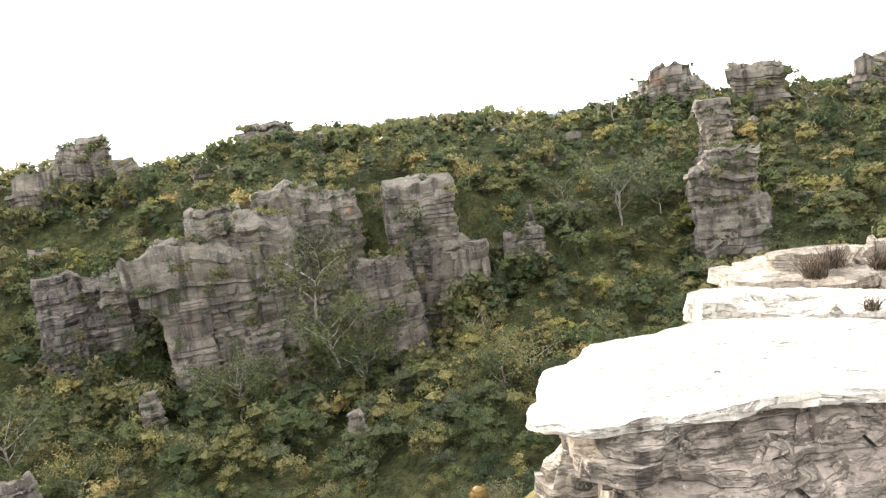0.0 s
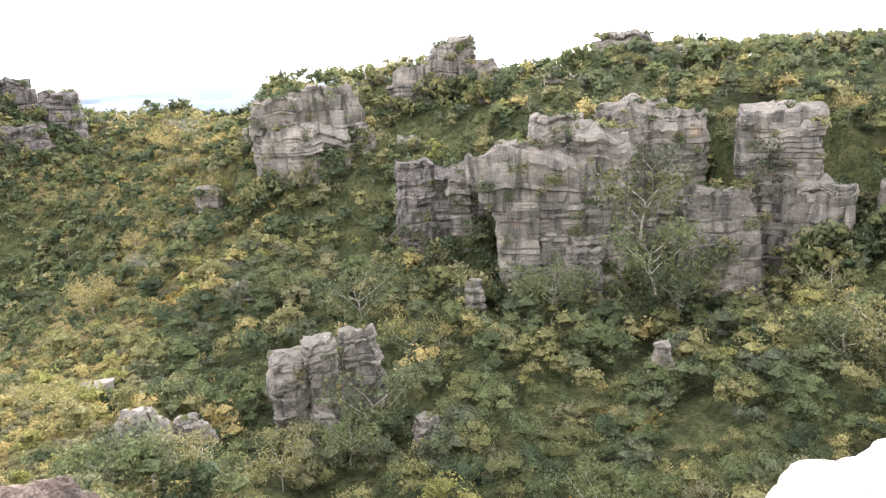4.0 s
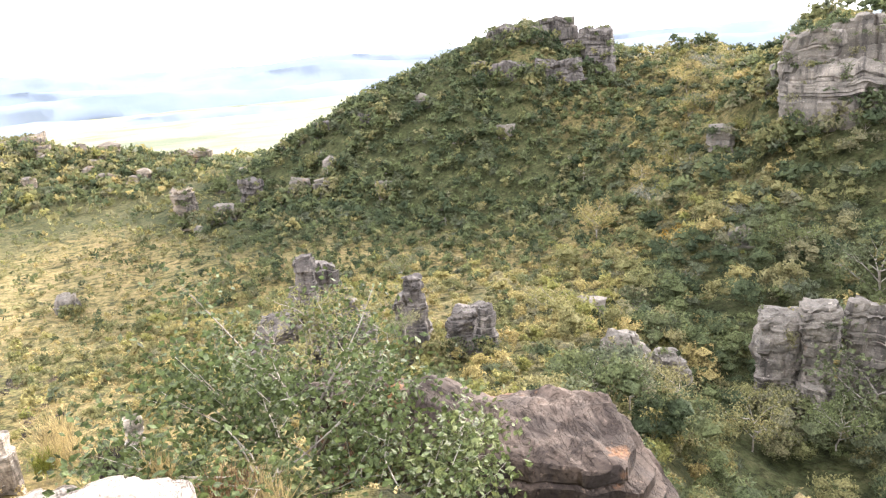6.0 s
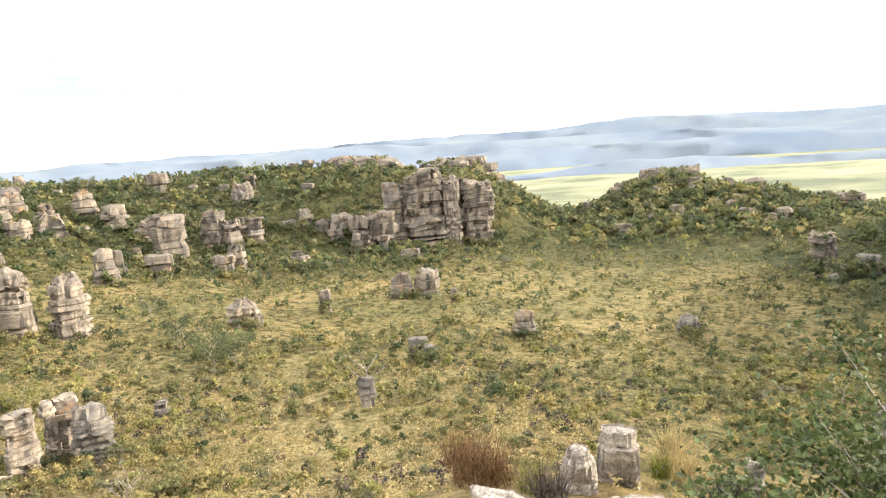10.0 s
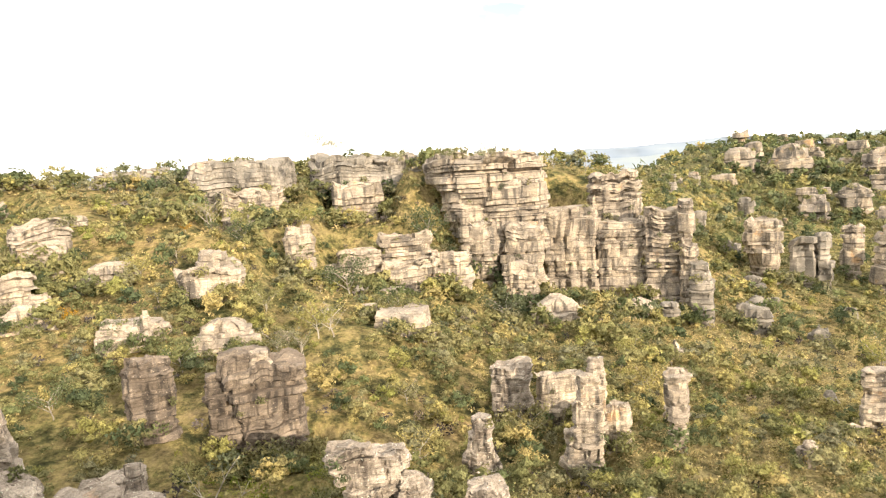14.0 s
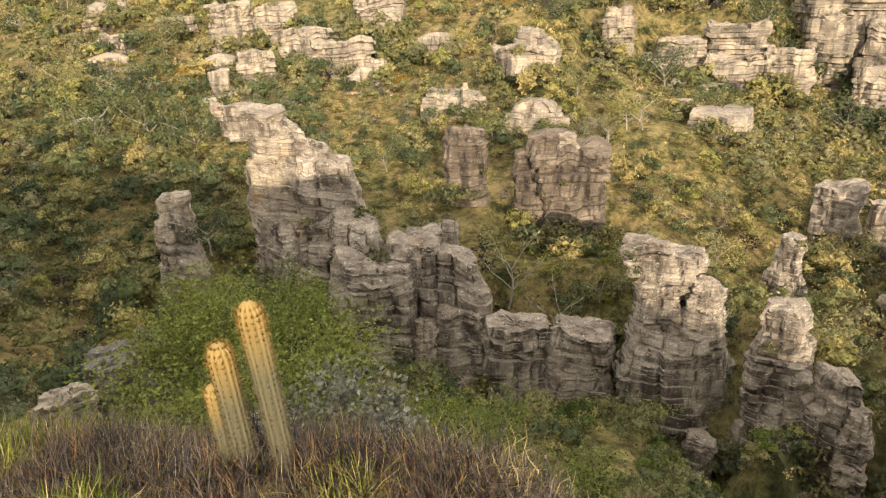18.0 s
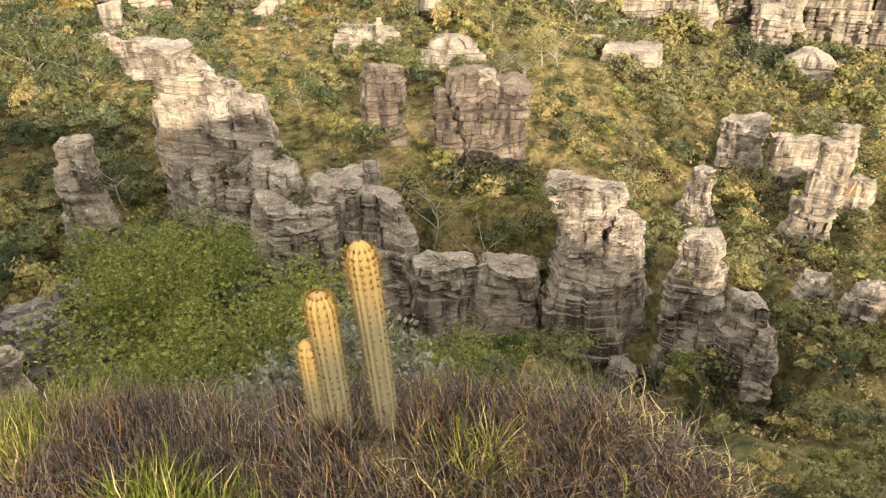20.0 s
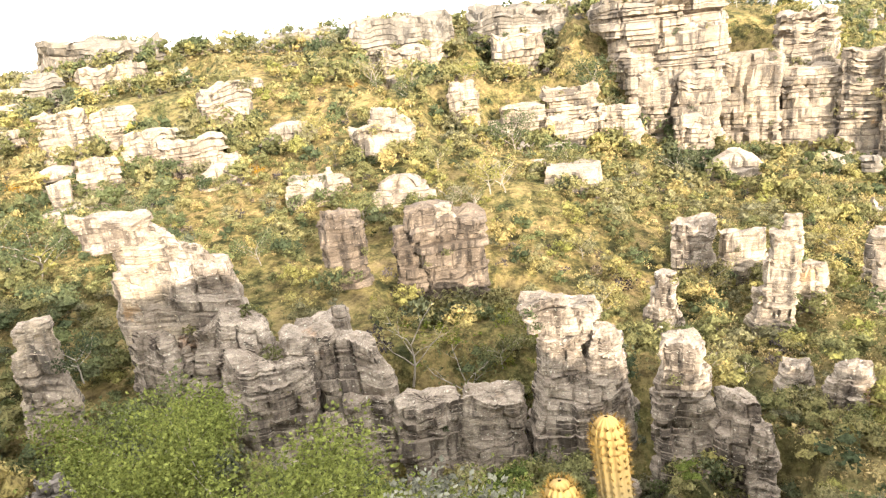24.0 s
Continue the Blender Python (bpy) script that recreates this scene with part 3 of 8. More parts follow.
def outline_of(a, b, square, seed, corners, plan=None):
    """The plan of a rock: an uneven polygon with worn corners, or the corners given."""
    g = np.random.default_rng(seed)
    if plan:
        px, py = np.array(plan, float).T
        corners = len(px)
    else:
        t = (np.arange(corners) + g.uniform(-0.3, 0.3, corners)) * 2 * np.pi / corners + g.uniform(0, 6)
        reach = g.uniform(0.84, 1.12, corners)
        px = a * np.sign(np.cos(t)) * np.abs(np.cos(t)) ** (2 / square) * reach
        py = b * np.sign(np.sin(t)) * np.abs(np.sin(t)) ** (2 / square) * reach
        px, py = px * 2 * a / np.ptp(px), py * 2 * b / np.ptp(py)
        px, py = px - (px.max() + px.min()) / 2, py - (py.max() + py.min()) / 2
    px, py = np.append(px, px[0]), np.append(py, py[0])
    run = np.concatenate([[0], np.cumsum(np.hypot(np.diff(px), np.diff(py)))])
    even = np.linspace(0, run[-1], 1500, endpoint=False)
    ex, ey = np.interp(even, run, px), np.interp(even, run, py)
    k = max(3, int(1500 / corners / 6.5))
    for _ in range(2):
        ex = np.convolve(np.concatenate([ex[-k:], ex, ex[:k]]), np.ones(k) / k, "same")[k:-k]
        ey = np.convolve(np.concatenate([ey[-k:], ey, ey[:k]]), np.ones(k) / k, "same")[k:-k]
    return ex, ey


def bed_lines(h, layer, seed):
    """Heights of the bedding planes of a rock: thin beds, with a thicker one now and then."""
    g = np.random.default_rng(seed + 900)
    lines = [0.0]
    while lines[-1] < h - 0.4 * layer:
        lines.append(lines[-1] + layer * math.exp(g.normal(0, 0.42)) * (2.4 if g.random() < 0.14 else 1.0))
    lines[-1] = h
    return np.array(lines if len(lines) > 3 else np.linspace(0, h, 4))


def rock_body(style, w, d, h, step, seed, lean=(0, 0), strata=0.0, dip=(0.0, 0.0), blocky=0.8, dome=0.06, square=3.2, calm=1.0, beds=1.25, hook=0.0, lump=1.0, plan=None, tilt=(0.0, 0.0)):
    """A weathered rock w by d by h metres, its foot at the origin, built bed upon bed: each bed has its own lips, notches and blocks."""
    a, b = w / 2, d / 2
    small = min(a, b, h)
    layer = max(strata or h / 15, 1.25 * step, h / 48)
    ex, ey = outline_of(a, b, square, seed, 6 + seed % 4, plan)
    length = np.hypot(np.diff(np.append(ex, ex[0])), np.diff(np.append(ey, ey[0])))
    run = np.concatenate([[0], np.cumsum(length)])
    # the side away from the valley is built with fewer pieces
    weigh = np.concatenate([[0], np.cumsum(length * np.where((ey > 0.3 * b) & (step > 0.07), 0.3, 1.0))])
    n = int(np.clip(weigh[-1] / (step * 1.15), 18, 170))
    pick = np.interp(np.linspace(0, weigh[-1], n, endpoint=False), weigh, run)
    cx, cy = np.interp(pick, run, np.append(ex, ex[0])), np.interp(pick, run, np.append(ey, ey[0]))
    gx, gy = np.gradient(np.concatenate([ex[-3:], ex, ex[:3]]))[3:-3], np.gradient(np.concatenate([ey[-3:], ey, ey[:3]]))[3:-3]
    turn_way = np.sign(np.sum(ex * gy - ey * gx))
    nx, ny = np.interp(pick, run[:-1], gy) * turn_way, np.interp(pick, run[:-1], -gx) * turn_way
    size = np.hypot(nx, ny) + 1e-9
    nx, ny = nx / size, ny / size
    lines = bed_lines(h, layer, seed)
    thick = np.diff(lines)
    count = len(thick)
    # three rings a bed: the notch under its lip, the lip, and its worn upper edge
    bed = np.repeat(np.arange(count), 3)[:, None]
    edge = np.tile((0, 1, 2), count)[:, None]
    z = lines[:-1][bed] + thick[bed] * np.choose(edge, (0.02, 0.14, 0.95))
    zf = z / h
    prof = np.interp((lines[:-1] + 0.5 * thick)[bed] / h, *zip(*PROFILES[style]))
    x, y = cx[None] * prof + hook * a * (1 - prof), cy[None] * prof
    arc = pick[None] + 0 * z
    # joints split the body into blocks that stand out or lie back
    wide = max(small * 0.75, 4 * step)
    drift = 0.35 * smooth_noise(z / (wide * 1.3), seed * 3.1 + 0 * z, 0 * z, seed + 2)
    total = max(2.0, np.floor(run[-1] / wide))
    col = (arc / run[-1] * total + drift) % total
    c = np.floor(col)
    fc = np.minimum(col - c, c + 1 - col) * run[-1] / total
    storey = np.floor(z / (wide * 1.5) + 2 * lattice(c, 0 * c, 0 * c, seed + 4))
    block = (lattice(c, storey, 0 * c, seed + 5) - 0.5) * 0.3 * blocky
    joint = -0.13 * blocky * (fc < 0.75 * step) * (lattice(c, storey, 0 * c + 2, seed + 3) > 0.35)
    big = 0.2 * lump * rough(x / (small * 1.1), y / (small * 1.1), z / (small * 1.1), seed + 9, 4)
    # each bed steps in or out as a whole and in broken lengths
    own = lattice(bed + 0 * arc, 0 * arc, 0 * arc, seed + 7) - 0.5
    broken = lattice(bed + 0 * arc, np.floor(arc / (2.6 * layer + 2 * step) + 7 * own), 0 * arc, seed + 8) - 0.5
    worn = (lattice(bed + 0 * arc, 0 * arc + 5, 0 * arc, seed + 13) > 0.74) & (thick[bed] < 1.3 * layer)
    bedded = np.clip(0.62 + 0.7 * smooth_noise(x / (small * 1.4) + 5, y / (small * 1.4), z / (small * 0.9), seed + 17), 0.2, 1.15)
    reach = min(small * 0.5, layer) * beds * bedded
    out = small * (block + joint + big) + reach * (1.0 * own + 0.8 * broken - 0.75 * worn - np.choose(edge, (0.4, 0.0, 0.16)))
    out = out + 0.22 * step * smooth_noise(x / step, y / step, z / step, seed + 10)
    x, y = x + nx[None] * out, y + ny[None] * out
    wave = 0.35 * layer * smooth_noise(x / (7 * layer), y / (7 * layer), bed * 0.21 + 0 * x, seed + 6) * np.clip(4 * zf, 0, 1)
    upper = np.clip((zf - 0.55) / 0.45, 0, 1)
    # the top is stepped where beds have broken away
    lift_size = 0.3 * calm * min(small, 0.5 * h)
    stair = max(layer * 0.8, 1e-3)

    def lift_at(px, py):
        raw = rough(px / (small * 0.95), py / (small * 0.95), 0 * px + seed, seed + 11, 4) * lift_size
        return (0.3 * raw + 0.7 * np.round(raw / stair) * stair) if calm > 0.55 else raw

    z = z + wave + upper * lift_at(x, y) + dip[0] * x + dip[1] * y + upper * (tilt[0] * x + tilt[1] * y)
    shells = [np.stack([x + lean[0] * zf, y + lean[1] * zf, z], -1)]
    inner = np.linspace(0.97, 0.05, int(np.clip(small / step * 0.8, 4, 26)))
    mx, my = x[-1].mean(), y[-1].mean()
    for q in inner:
        tx, ty = mx + (x[-1] - mx) * q, my + (y[-1] - my) * q
        rise = dome * small * (1 - q * q) + lift_at(tx, ty)
        rise = rise + 0.05 * calm * small * rough(tx / (small * 0.2), ty / (small * 0.2), 0 * tx, seed + 15, 3) * min(1.0, 4 * (1 - q))
        shells.append(np.stack([tx + lean[0], ty + lean[1], h + rise + (tilt[0] + dip[0]) * tx + (tilt[1] + dip[1]) * ty], -1)[None])
    v = np.concatenate(shells, 0)
    rows = v.shape[0]
    f = grid_faces(rows, n)
    centre = v[-1].mean(0)
    v = np.concatenate([v.reshape(-1, 3), [centre]])
    ring = (rows - 1) * n + np.arange(n)
    cap = np.stack([ring, np.roll(ring, -1), np.full(n, len(v) - 1)], -1)
    faces = np.concatenate([f[:, [0, 1, 2]], f[:, [0, 2, 3]], cap])
    return v, faces if turn_way > 0 else faces[:, ::-1]


def turned_about(v, yaw):
    ca, sa = math.cos(radians(yaw)), math.sin(radians(yaw))
    return np.stack([v[:, 0] * ca - v[:, 1] * sa, v[:, 0] * sa + v[:, 1] * ca, v[:, 2]], -1)


def formation(name, x, y, z, label, group=""):
    """A standing rock of several blocks, to which block() adds."""
    ob = new(name)
    ob.empty_display_size = 0.5
    ob.location = (x, y, z)
    return tagged(ob, label, "rock", group)


def block(ob, style, x, y, z, w, d, h, yaw, seed, material, sink=0.5, step=0.0, lean=(0, 0), bushes=True, dug=True, **how):
    """One block of a formation, at its place in the world."""
    far = math.hypot(x, y)
    step = step or max(0.045, far * (0.003 if far < 70 else 0.0034))
    how = {"strata": max(0.13, far * 0.0042), "square": 4.0, "dome": 0.03, **how}
    front = (far - d / 2 - 0.3) / far
    low = min(float(ground_height(x * k, y * k)) for k in (front, 1.0, 2 - front))
    rests = how.pop("rests", False)
    if sink < 0.6 + 0.2 * h or rests:
        low = z
    sink = max(sink, z - low + 0.4)
    v, f = rock_body(style, w, d, h + sink, step, seed, lean=lean, **how)
    v[:, 2] -= sink
    v = turned_about(v, yaw) + (x - ob.location.x, y - ob.location.y, z - ob.location.z)
    ROCK_SPOTS.append((x, y, w / 2, d / 2, radians(yaw)))
    ROCK_FACES.append((x, y, z, w, d, h, yaw))
    if dug and 12 < far < 245 and float(ground_height(x * front, y * front)) > z - 0.3:
        FEET.append((x / far, y / far, far - d / 2 - 0.3, w / 2, z - 0.6))
    if bushes:
        ROCK_TOPS.append((x, y, z + h, w, d, yaw, "block"))
    return link("rock_block", v, f, material, ob, smooth=True, corner=30)


def rock(name, style, x, y, z, w, d, h, yaw, seed, material, label, group="", sink=0.0, step=0.0, lean=(0, 0), tiers=-1, **how):
    """One rock, its foot let into the ground: a single stone, or a pile of bedded blocks."""
    far = math.hypot(x, y)
    step = step or max(0.05, far * 0.0042)
    full = h + sink
    if style == "boulder":
        how = {"dome": 0.3, **how}
    if 20 < far < 50:
        step *= 0.74
    if far > 20:
        how = {"strata": max(0.2, far * 0.0042), **how}
    g = random.Random(seed)
    ROCK_SPOTS.append((x, y, w / 2, d / 2, radians(yaw)))
    ROCK_TOPS.append((x, y, z + h, w, d, yaw, style))
    if tiers < 0:
        tiers = 0 if style in ("boulder", "slab", "shelf", "jut") else int(min(4, max(2, full / max(0.5 * w, 14 * step))))
    if tiers < 2:
        v, f = rock_body(style, w, d, full, step, seed, lean=lean, **how)
        v[:, 2] -= sink
        ob = link(name, turned_about(v, yaw), f, material, smooth=True, corner=32)
        ob.location = (x, y, z)
        return tagged(ob, label, "rock", group)
    ob = new(name)
    ob.empty_display_size = 0.5
    ob.location = (x, y, z)
    if style == "cliff":
        columns = int(min(5, max(2, round(w / max(0.4 * full, 13 * step) + g.uniform(-0.4, 0.6)))))
        edges = [0.0]
        for k in range(columns):
            edges.append(edges[-1] + g.uniform(0.6, 1.4))
        edges = [e / edges[-1] - 0.5 for e in edges]
        tallest = g.randrange(columns)
        for k in range(columns):
            pw, high = (edges[k + 1] - edges[k]) * w, full * (1.0 if k == tallest else g.uniform(0.76, 0.98))
            back, pd = g.uniform(-0.1, 0.16) * d, d * g.uniform(0.8, 1.0)
            cut = g.uniform(0.4, 0.72) if high > 16 * step else 1.0
            for low, up, share in ((0.0, cut, 1.0), (cut - 0.06, 1.0, g.uniform(0.8, 1.06))) if cut < 1 else ((0.0, 1.0, 1.0),):
                v, f = rock_body("block" if up < 1 else g.choice(("block", "boulder", "block")), pw * 1.25 * share, pd * share, (up - low) * high, step, seed * 7 + k * 5 + int(up * 2), square=3.4, **how)
                v[:, 0] += (edges[k] + edges[k + 1]) / 2 * w + g.uniform(-0.05, 0.05) * pw + lean[0] * (low + up) / 2
                v[:, 1] += back
                v[:, 2] += low * high - sink
                link("rock_block", turned_about(v, yaw), f, material, ob, smooth=True, corner=32)
        return tagged(ob, label, "rock", group)
    cuts = [0.0]
    for k in range(tiers):
        cuts.append(cuts[-1] + g.uniform(0.6, 1.4))
    cuts = [c / cuts[-1] for c in cuts]
    for k in range(tiers):
        z0, z1 = cuts[k] * full, cuts[k + 1] * full
        mid = (cuts[k] + cuts[k + 1]) / 2
        wide = np.interp(mid, *zip(*PROFILES[style])) * g.uniform(0.92, 1.06)
        ww, dd, hh = w * wide, d * wide, z1 - z0
        pieces = max(1, min(3, int(ww / max(2.2 * hh, 18 * step) + g.random() * 0.6)))
        edges = [0.0]
        for p in range(pieces):
            edges.append(edges[-1] + g.uniform(0.7, 1.3))
        edges = [e / edges[-1] - 0.5 for e in edges]
        shift = g.uniform(-0.04, 0.04) * w + lean[0] * mid
        for p in range(pieces):
            pw = (edges[p + 1] - edges[p]) * ww
            pd = dd * g.uniform(0.88, 1.04)
            low = max(0.0, z0 - 0.25 * hh - step)
            high = z1 * (1 if k < tiers - 1 else g.uniform(0.95, 1.01))
            top = "boulder" if k == tiers - 1 and style in ("bluff", "spire") else "block"
            v, f = rock_body(top, pw * 1.22, pd, high - low, step, seed * 7 + k * 3 + p, square=3.6, **how)
            v[:, 0] += (edges[p] + edges[p + 1]) / 2 * ww + shift
            v[:, 1] += g.uniform(-0.05, 0.05) * d + lean[1] * mid
            v[:, 2] += low - sink
            link("rock_block", turned_about(v, yaw), f, material, ob, smooth=True, corner=32)
    return tagged(ob, label, "rock", group)



def rock_field(b0, b1, r0, r1, count, wide, tall, style, material, label, group, seed):
    """Single rocks strewn over a stretch of the land, part sunk in it."""
    g = random.Random(seed)
    for k in range(count):
        b, r = radians(g.uniform(b0, b1)), math.sqrt(g.uniform(r0 * r0, r1 * r1))
        x, y, w = r * math.cos(b), r * math.sin(b), g.uniform(*wide)
        h, d = w * g.uniform(*tall), w * g.uniform(0.6, 1.0)
        z = min(float(ground_height(x + i * w * 0.4, y + j * w * 0.4)) for i, j in ((0, 0), (1, 0), (-1, 0), (0, 1), (0, -1)))
        kind = g.choice(style)
        name = {"boulder": "boulder", "pillar": "rock_pillar", "slab": "rock_slab", "cliff": "rock_cliff"}[kind]
        rock(name, kind, x, y, z, w, d, h, math.degrees(b) - 90, seed + k, material, label, group, sink=0.4, tiers=0, step=r * 0.006, blocky=1.0)


# the cliff, the tower and the crest across the ravine, and the hill
FORM = formation("overhanging_rock", 97.08, 36.48, -32.63, "grey overhanging sandstone head with pale stained underside", "cliff across the ravine")
block(FORM, "prow", 97.08, 36.48, -27.35, 20.84, 14.59, 16.67, -69.5, 1001, GREY, sink=1.00, rests=True, hook=0.55, blocky=0.35, beds=0.6, strata=0.55, lump=0.6)
block(FORM, "slab", 91.60, 38.21, -11.70, 6.65, 4.65, 2.63, -67.5, 1002, GREY, sink=1.50, blocky=0.4)
block(FORM, "block", 98.62, 30.22, -12.18, 14.97, 10.48, 4.73, -73.0, 1003, GREY, sink=2.00, blocky=0.5)
block(FORM, "slab", 94.06, 33.12, -8.17, 5.79, 4.63, 2.82, -70.7, 1004, GREY, sink=1.50, blocky=0.5)
block(FORM, "block", 97.3, 36.2, -33.5, 9.5, 6.5, 8.0, -69.5, 1000, GREY, sink=3.00, blocky=0.5)
block(FORM, "block", 91.04, 28.15, -32.63, 5.41, 3.79, 9.21, -72.9, 1005, GREY, sink=4.00)
block(FORM, "block", 92.62, 25.10, -32.53, 4.46, 3.12, 5.11, -74.9, 1006, GREY, sink=4.00)
FORM = formation("rock_cliff", 99.89, 32.01, -29.80, "grey layered cliff with dark vertical stains above the wooded ravine", "cliff across the ravine")
block(FORM, "cliff", 99.89, 32.01, -21.67, 14.08, 8.45, 9.11, -72.1, 1007, GREY, sink=8.00, blocky=0.6)
block(FORM, "slab", 105.79, 25.49, -8.70, 10.42, 6.25, 4.28, -76.3, 1008, GREY, sink=6.00)
block(FORM, "cliff", 100.13, 35.05, -12.27, 8.09, 4.85, 6.25, -70.5, 1009, GREY, sink=6.00)
block(FORM, "cliff", 102.66, 27.67, -14.53, 8.78, 5.27, 6.70, -74.7, 1010, GREY, sink=6.00)
block(FORM, "cliff", 106.45, 19.44, -16.44, 9.98, 4.99, 10.61, -79.5, 1011, GREY, sink=8.00, blocky=0.9)
block(FORM, "cliff", 104.01, 21.85, -29.80, 10.28, 5.14, 15.31, -77.9, 1012, GREY, sink=8.00)
FORM = formation("rock_cliff", 107.99, 5.64, -33.84, "grey layered sandstone cliff with a tall dark cleft", "cliff across the ravine")
block(FORM, "cliff", 107.99, 5.64, -16.27, 11.24, 6.74, 10.12, -86.8, 1013, GREY, sink=6.00, blocky=0.7)
block(FORM, "bluff", 100.95, 11.90, -33.84, 11.65, 5.82, 17.77, -83.1, 1014, GREY, sink=6.00, blocky=0.5, beds=0.8)
block(FORM, "cliff", 104.49, 0.28, -25.65, 9.02, 5.41, 9.85, -89.6, 1015, GREY, sink=8.00, blocky=0.9)
block(FORM, "cliff", 106.07, 4.78, -23.85, 9.64, 4.82, 9.20, -87.2, 1016, GREY, sink=8.00)
block(FORM, "block", 100.73, 0.74, -25.09, 2.38, 1.91, 3.73, -89.3, 1017, GREY, sink=4.00)
FORM = formation("rock_spire", 104.96, -10.89, -22.24, "tapering grey and rust sandstone spire of stacked beds", "cliff across the ravine")
block(FORM, "block", 104.96, -10.89, -18.98, 3.77, 3.39, 3.98, -95.7, 1018, GREY, sink=4.00)
block(FORM, "spire", 104.38, -10.95, -15.32, 2.49, 2.24, 4.32, -95.8, 1019, GREY, sink=1.50)
block(FORM, "boulder", 103.89, -10.81, -22.24, 3.60, 3.24, 3.84, -95.7, 1020, GREY, sink=3.00)
block(FORM, "block", 106.00, -8.40, -18.94, 3.79, 3.03, 3.16, -94.3, 1021, GREY, sink=5.00)
FORM = formation("rock_tower", 100.39, -39.12, -25.59, "tall grey sandstone tower of stacked slabs on the wooded slope", "")
block(FORM, "block", 100.39, -39.12, -20.67, 9.49, 7.59, 6.46, -111.0, 1022, GREY, sink=2.00, blocky=0.7)
block(FORM, "block", 98.82, -37.81, -25.59, 7.16, 5.73, 6.40, -110.7, 1023, GREY, sink=4.00, blocky=0.8)
block(FORM, "block", 102.40, -39.18, -15.88, 9.22, 7.38, 5.60, -110.7, 1024, GREY, sink=2.00, beds=1.9)
block(FORM, "pillar", 102.44, -40.21, -11.59, 7.73, 6.19, 4.95, -111.2, 1025, GREY, sink=2.00, beds=1.9)
FORM = formation("rock_pillar", 120.39, -45.26, -7.33, "grey sandstone pillar on a rust-coloured foot above the tower", "rocks on the far crest")
block(FORM, "block", 120.39, -45.26, -4.64, 5.93, 5.34, 4.88, -110.4, 1026, GREY, sink=2.00, dug=False)
block(FORM, "block", 119.75, -45.27, -7.33, 4.62, 4.16, 3.62, -110.5, 1027, PALE, sink=4.00, dug=False)
FORM = formation("rock_bluff", 166.78, -52.44, -1.17, "rounded grey sandstone bluff with bushes on the wooded crest", "rocks on the far crest")
block(FORM, "bluff", 166.78, -52.44, -1.17, 17.27, 13.81, 9.51, -107.3, 1028, GREY, sink=5.00, dug=False)
FORM = formation("boulder", 149.56, -65.41, -3.75, "blocky grey sandstone rock on the wooded crest", "rocks on the far crest")
block(FORM, "pillar", 149.56, -65.41, -3.75, 13.18, 10.54, 9.20, -113.5, 1029, GREY, sink=5.00, dug=False)
FORM = formation("rock_bluff", 145.67, -90.48, -5.03, "grey domed sandstone rock on the wooded crest", "rocks on the far crest")
block(FORM, "bluff", 145.67, -90.48, -5.03, 16.13, 12.90, 9.58, -121.7, 1030, GREY, sink=5.00, dug=False)
FORM = formation("boulder", 169.25, -4.80, 0.55, "thin grey slab on the wooded crest", "rocks on the far crest")
block(FORM, "slab", 169.25, -4.80, 0.55, 11.31, 9.05, 3.64, -91.5, 1031, GREY, sink=4.00, dug=False)
FORM = formation("rock_bluff", 150.08, 37.70, 0.77, "grey sandstone bluff thick with bushes on the crest", "rocks on the far crest")
block(FORM, "bluff", 150.08, 37.70, 0.77, 16.83, 10.10, 6.07, -75.8, 1032, GREY, sink=6.00, dug=False)
FORM = formation("rock_bluff", 148.46, 23.25, -2.32, "low grey bluff on the wooded crest", "rocks on the far crest")
block(FORM, "bluff", 148.46, 23.25, -2.32, 11.82, 7.09, 5.82, -81.0, 1033, GREY, sink=6.00, dug=False)
FORM = formation("boulder", 137.29, -14.35, -8.46, "pale-faced grey boulder among trees", "rocks on the far crest")
block(FORM, "boulder", 137.29, -14.35, -8.46, 5.52, 4.41, 4.69, -95.8, 1034, GREY, sink=3.00, dug=False)
FORM = formation("boulder", 134.66, -19.32, -10.49, "dark grey rock among trees", "rocks on the far crest")
block(FORM, "block", 134.66, -19.32, -10.49, 5.49, 4.39, 4.15, -98.0, 1035, GREY, sink=3.00, dug=False)
FORM = formation("boulder", 113.70, -18.66, -17.16, "low grey rock among trees", "rocks on the far crest")
block(FORM, "block", 113.70, -18.66, -17.16, 5.91, 4.73, 3.64, -99.1, 1036, GREY, sink=3.00, dug=False)
FORM = formation("boulder", 107.88, -78.37, -12.82, "grey layered rock on the wooded slope", "rocks on the far crest")
block(FORM, "cliff", 107.88, -78.37, -12.82, 9.08, 4.54, 5.10, -125.8, 1037, GREY, sink=3.00, dug=False)
FORM = formation("boulder", 129.46, 8.45, -6.74, "low grey rock above the cliff", "rocks on the far crest")
block(FORM, "block", 129.46, 8.45, -6.74, 6.58, 3.95, 3.33, -86.1, 1038, GREY, sink=3.00, dug=False)
FORM = formation("boulder", 93.21, -23.61, -30.83, "low grey boulder among trees", "rocks on the far crest")
block(FORM, "boulder", 93.21, -23.61, -30.83, 3.59, 2.51, 2.18, -103.9, 1039, GREY, sink=2.00, dug=False)
FORM = formation("boulder", 71.30, 13.64, -30.01, "grey boulder among trees", "rocks on the far crest")
block(FORM, "boulder", 71.30, 13.64, -30.01, 2.53, 1.77, 2.20, -78.9, 1040, GREY, sink=2.00, dug=False)
FORM = formation("rock_cliff", 94.69, 56.64, -26.82, "dark grey cliff wall half hidden in the trees", "cliff across the ravine")
